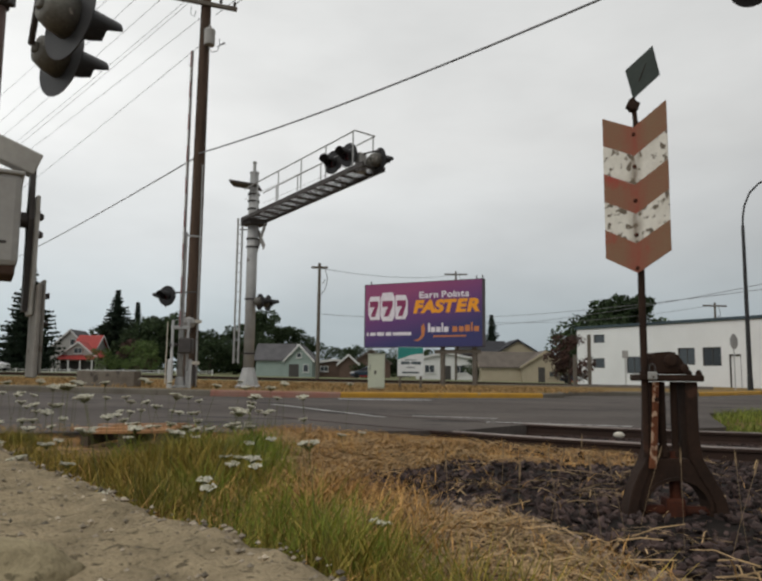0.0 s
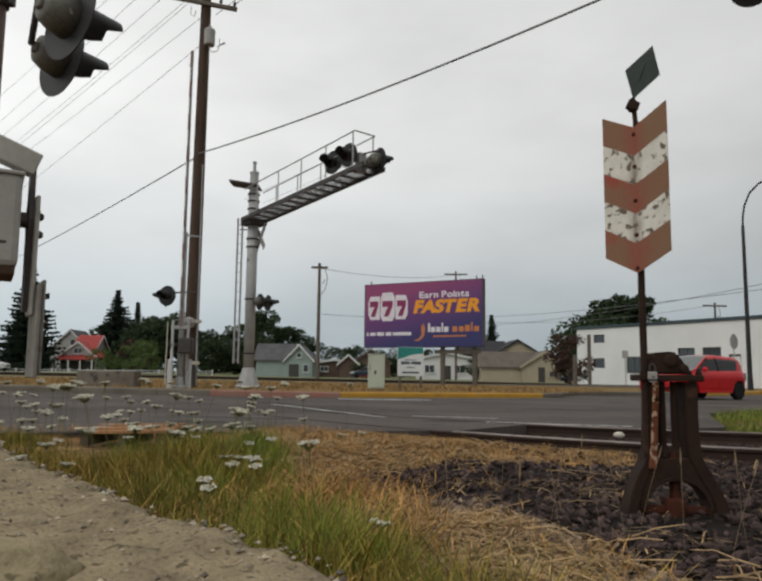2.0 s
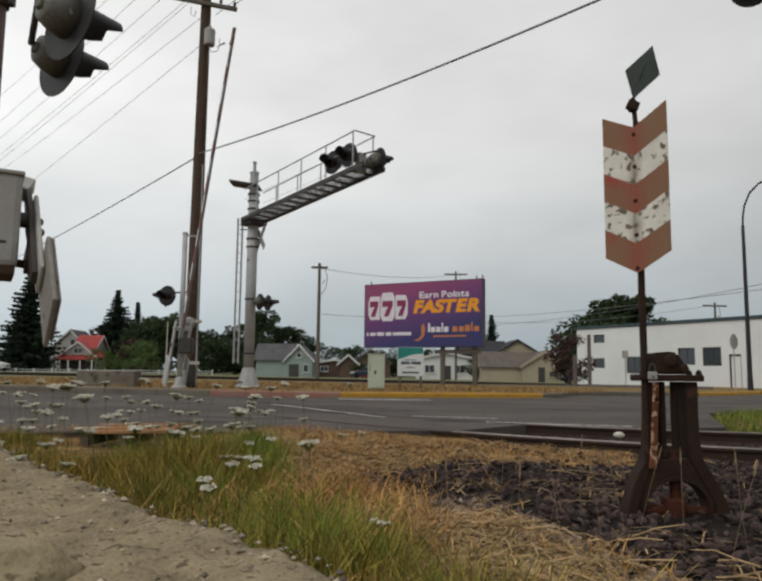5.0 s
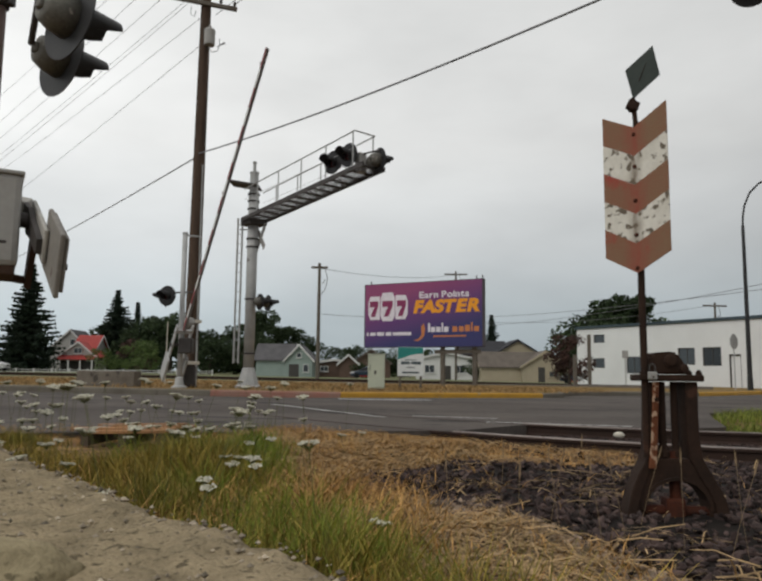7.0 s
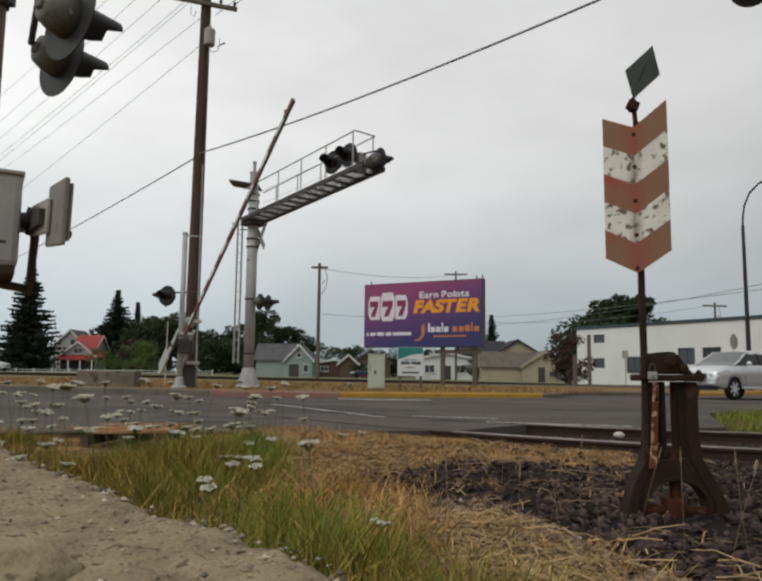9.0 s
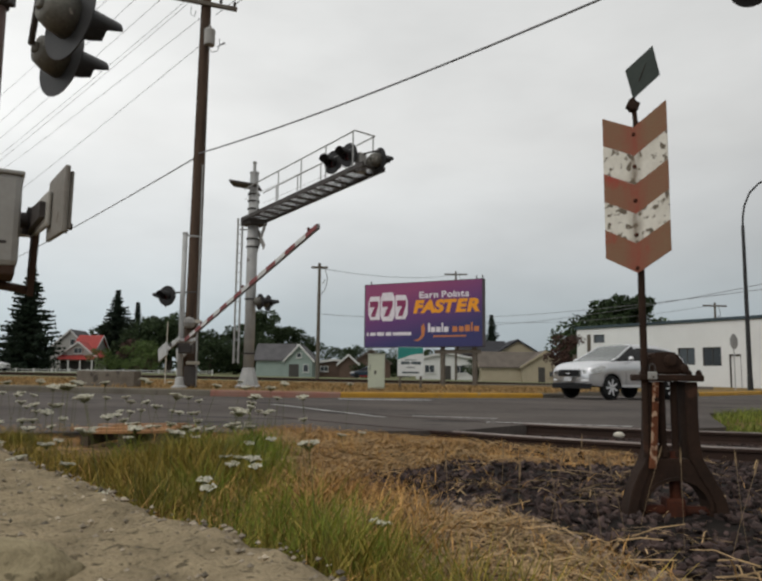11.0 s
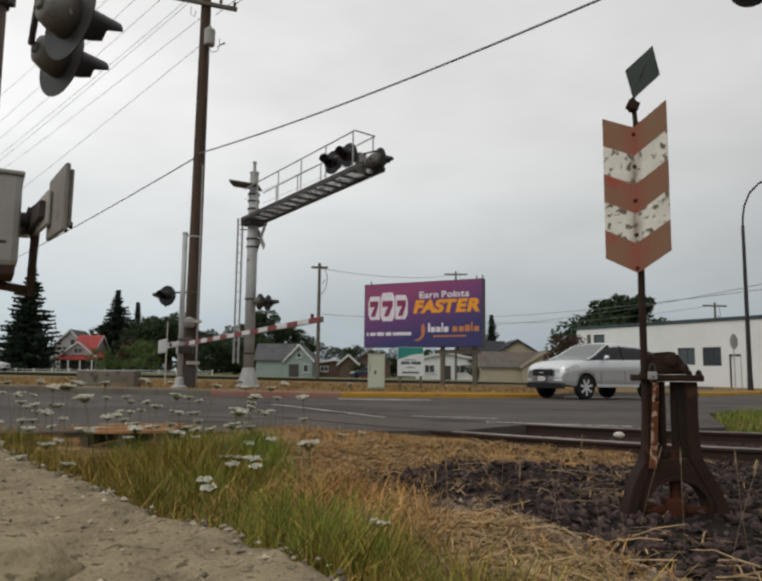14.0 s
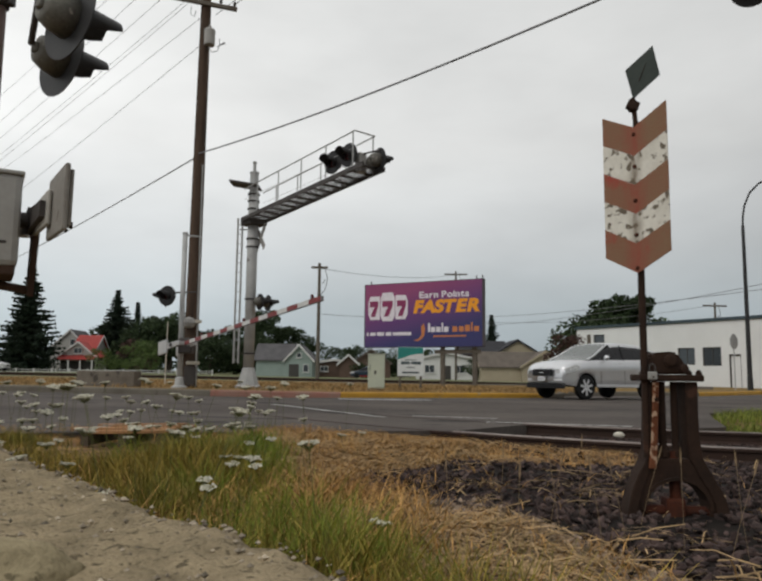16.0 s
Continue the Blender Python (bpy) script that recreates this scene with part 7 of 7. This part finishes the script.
def litter():
    """Dead stems lying flat over soil and stones."""
    rnd = random.Random(17)
    vs, fs = [], []
    n = 0
    while n < 17500:
        x, y = rnd.uniform(-1.6, 3.6), 1.5 + 6.6 * rnd.random() ** 1.4
        if ledge_side(x, y) < 0.02 or near_rail(x) - y < 0.2:
            continue
        k = noise.noise(Vector((x * 1.9, y * 1.9, 6)))
        if x > 0.9 and y > 5.2 and rnd.random() < 0.72:
            continue
        if x > 0.75 and y < 3.9 and rnd.random() < 0.72:
            continue
        if on_bed(x, y) and y > 3.2 and rnd.random() < 0.97 - 0.3 * max(0, k):
            continue
        if on_bed(x, y) and k < 0.12 and rnd.random() < (0.62 if x < 1.1 and y < 3.4 else 0.88):
            continue
        a, l, w = rnd.uniform(0, 6.28), rnd.uniform(0.03, 0.13), rnd.uniform(0.0015, 0.004)
        d, q = Vector((math.cos(a), math.sin(a), rnd.gauss(0, 0.12))) * l, Vector((-math.sin(a), math.cos(a), rnd.gauss(0, 0.3))) * w
        c = Vector((x, y, land(x, y) + rnd.uniform(0.008, 0.05)))
        m = c + Vector((0, 0, rnd.uniform(0.0, 0.02)))
        n0 = len(vs)
        vs += [tuple(c - d - q), tuple(c - d + q), tuple(m + q), tuple(m - q), tuple(c + d + q), tuple(c + d - q)]
        fs += [(n0, n0 + 3, n0 + 2, n0 + 1), (n0 + 3, n0 + 5, n0 + 4, n0 + 2)]
        n += 1
    me = bpy.data.meshes.new("dry_litter")
    me.from_pydata(vs, [], fs)
    me.materials.append(mat("dead_stems", (0.43, 0.295, 0.155), (0.20, 0.135, 0.07), 0.9, scale=3, fine=20, bump=0, island=0.5, spec=0.1))
    tagged(new("dry_litter", me), "flattened dead grass stems over soil and ballast", "straw", kind="stuff")


litter()


TUFTS = [(-1.0, 5.3), (-1.25, 4.7), (-0.75, 4.5), (-0.9, 3.7), (-0.35, 3.0), (-0.2, 2.6), (-0.05, 2.25), (-1.55, 4.6), (-1.35, 5.6), (-1.0, 5.9), (-0.25, 2.05), (-0.45, 2.35)]


def tuft_spot(rnd):
    cx, cy = rnd.choice(TUFTS)
    x, y = rnd.gauss(cx, 0.17), rnd.gauss(cy, 0.17)
    return (x, y, 1.0 - min(0.5, 1.5 * math.hypot(x - cx, y - cy))) if ledge_side(x, y) > 0.03 else None


blades("grass_tufts", 5200, tuft_spot, mat("fresh_grass_blade", (0.085, 0.145, 0.014), (0.24, 0.25, 0.035), 0.7, scale=2, fine=10, bump=0, island=0.5), "bright green tufts of tall grass", 0.14, 0.40, 0.0032, 0.65, 15)


def patch_spot(rnd):
    x, y = rnd.uniform(5.0, 11.0), rnd.uniform(9.5, 19)
    if y < far_rail(min(x, 5.5)) + 0.5 or y > 10.9 + 2.5 * (x - 5.2) or y > 15.0 + 1.05 * (x - 6.8) - 0.25:
        return None
    return x, y, 1.0


def verge_spot(rnd):
    x, y = rnd.uniform(-16, 9), rnd.uniform(19.2, 33)
    return (x, y, 1.0) if y > 19.75 + 0.55 * max(0, x + 1) + 0.7 * max(0, x - 5) and noise.noise(Vector((x * 0.8, y * 0.8, 2))) > -0.2 else None


blades("green_grass", 20000, green_spot, BLADE, "long green grass growing beside the concrete ledge", 0.10, 0.33, 0.0032, 0.7)
blades("straw_grass", 36000, straw_spot, STRAW, "dry straw-coloured grass lying over the ground", 0.04, 0.20, 0.003, 1.6, 12)
blades("short_green_grass", 7000, patch_spot, mat("patch_grass_blade", (0.085, 0.13, 0.018), (0.20, 0.21, 0.04), 0.7, scale=1.5, fine=10, bump=0, island=0.5, spec=0.2), "patch of green grass beside the track", 0.06, 0.24, 0.009, 0.8, 13)


blades("verge_grass", 16000, verge_spot, mat("dull_straw_blade", (0.40, 0.255, 0.115), (0.19, 0.125, 0.055), 0.85, scale=0.8, fine=10, bump=0, island=0.6, spec=0.1), "dry straw grass standing on the verge", 0.05, 0.16, 0.010, 0.9, 14, lambda x, y: lie(x) + 0.16)


def flowers():
    rnd = random.Random(21)
    heads = []
    for v in range(4):
        stem, head = B(), B()
        h = (0.22, 0.34, 0.46, 0.60)[v]
        tube(stem, [(0, 0, -0.03), (0.012, 0.0, h * 0.5), (0.03 * (v - 1.5), 0.01, h)], 0.0012, 5)
        top = Vector((0.03 * (v - 1.5), 0.01, h))
        for i in range(34):
            a, r = rnd.uniform(0, 6.28), 0.034 * math.sqrt(rnd.random())
            c = top + Vector((r * math.cos(a), r * math.sin(a), 0.008 + rnd.uniform(-0.004, 0.006)))
            rod(stem, top - Vector((0, 0, 0.014)), c, 0.0008, 0.0006, 3, False)
            lathe(head, [(0.002, -0.002), (0.007, 0.0), (0.005, 0.003)], c, (rnd.uniform(-0.3, 0.3), rnd.uniform(-0.3, 0.3), 1), 6)
        f = thing("wildflower", pose(0, 0, -50), "white flat-topped wildflower on a thin stem", "flower", "white wildflowers")
        part("stem", stem, STEM, f)
        part("flower_head", head, UMBEL, f)
        heads.append(f)
    used = set()
    n = 0
    while n < 150:
        x, y = rnd.uniform(-3.8, 0.15), rnd.uniform(2.3, 6.8)
        if ledge_side(x, y) < 0.06 or x > -0.05 * y + 0.12 or (x > -0.7 and rnd.random() < 0.7):
            continue
        v = rnd.randrange(4)
        m = pose(x, y, land(x, y), rnd.uniform(-13, 13), rnd.uniform(-13, 13), rnd.uniform(0, 360))
        n += 1
        if v not in used:
            heads[v].matrix_basis = m
            used.add(v)
        else:
            copy_thing(heads[v], m)
    # dry stalks with seed heads, tallest among the ballast
    stalk = thing("dry_stalk", pose(0.62, 2.75, land(0.62, 2.75), 2, 5, 0), "thin dry stalk with a brown seed head", "stalk", "dry stalks")
    part("stem", tube(B(), [(0, 0, -0.02), (0.01, 0, 0.18), (0.03, 0, 0.36)], 0.0009, 5), SEED, stalk)
    part("seed_head", lathe(B(), [(0.001, 0), (0.0034, 0.02), (0.003, 0.05), (0.001, 0.07)], (0.03, 0, 0.35), (0.1, 0, 1), 8), SEED, stalk)
    for x, y, tx, ty, k in ((0.45, 2.4, 3, -6, 40), (0.72, 2.9, -4, 8, 90), (0.78, 2.55, 5, 3, 150), (0.95, 2.8, -3, 10, 200), (0.52, 3.1, 0, -4, 10), (1.12, 3.2, 6, 12, 30), (1.30, 2.75, 2, 16, 20), (0.98, 3.6, -3, -4, 300), (1.22, 2.95, 0, 6, 70), (0.25, 2.6, 4, 4, 120), (1.45, 2.9, -4, -8, 10)):
        copy_thing(stalk, pose(x, y, land(x, y), tx, ty, k))


flowers()


# ---- what moves ----
def motions():
    def far_rows():
        return [(0, 90), (2.1, 90), (2.5, 87.5), (3.0, 81.5), (3.5, 76.5), (4.0, 73.5), (5.2, 64), (6.5, 52), (7.0, 48.5), (7.5, 45), (8.0, 42), (8.5, 38.5), (9.0, 33.75),
                (10.2, 21.5), (11.3, 10), (11.5, 8), (11.7, 6.3), (11.9, 4.5), (12.1, 2.9), (12.3, 1), (12.5, -0.75), (12.8, -2.4), (13.1, -2.75), (13.4, -2.0),
                (13.7, -0.2), (14.0, 1.5), (14.4, 3.25), (14.8, 4.2), (15.4, 4.6), (16.0, 4.0)]
    walk(FAR_ARM, [(t, FAR_PIVOT @ pose(0, 0, 0, 0, 90 - a, 0)) for t, a in far_rows()])
    near = [(0, 0), (2.1, 0), (2.6, -4), (3.0, -10), (3.5, -19), (4.2, -32), (5.2, -48), (6.3, -61), (7.0, -65.5), (7.5, -69.5), (8.0, -74), (8.5, -79), (9.2, -84), (10.2, -86.5), (11.3, -87), (12.0, -87.5), (16.0, -87.5)]
    walk(NEAR_ARM, [(t, pose(0.0, -0.33, 1.41, 0, 0, 3.5) @ pose(0, 0, 0, a, 0, 0)) for t, a in near])
    way = Vector((-0.866, -0.5, 0))
    left = Vector((0.5, -0.866, 0))

    def drive(thing_, wheels, rows, half, radius):
        """Rows of time and the distance of the near front wheel from a point of its line."""
        poses, spins = [], []
        s0 = rows[0][1]
        for t, s in rows:
            p = Vector((0.214, 17.56, 0)) - way * s * 0.93 - left * half
            poses.append((t, Matrix.Translation((p.x, p.y, lie(p.x) + 0.057)) @ Euler((0, radians(-0.5), math.atan2(way.y, way.x))).to_matrix().to_4x4()))
        walk(thing_, poses)
        fine = []
        for (t0, a), (t1, b) in zip(rows, rows[1:]):
            n = max(1, int(abs(b - a) / radius / radians(70)) + 1)
            fine += [(t0 + (t1 - t0) * i / n, a + (b - a) * i / n) for i in range(n)]
        fine.append(rows[-1])
        for w in wheels:
            base = w.matrix_basis.copy()
            walk(w, [(t, base @ Matrix.Rotation((s0 - s) / radius, 4, "Y")) for t, s in fine])

    RED_CAR.scale = (0.985, 0.985, 0.985)
    SILVER_CAR.scale = (0.935, 0.935, 0.935)
    drive(RED_CAR, RED_WHEELS, [(0, 41.29), (1.0, 25.99), (2.0, 12.06), (2.5, 5.55), (3.0, -0.68), (3.5, -6.64), (4.2, -14.58), (6.0, -33.06), (16.0, -36.0)], 0.705, 0.318)
    drive(SILVER_CAR, SILVER_WHEELS, [(0, 82.7), (4.0, 49.07), (7.0, 26.67), (8.0, 19.84), (8.5, 16.88), (9.0, 14.43), (9.2, 13.54), (10.2, 10.0), (11.3, 7.74), (11.5, 7.54), (12.0, 7.2), (12.5, 7.06), (13.0, 7.05), (16.0, 7.05)], 0.79, 0.387)


motions()
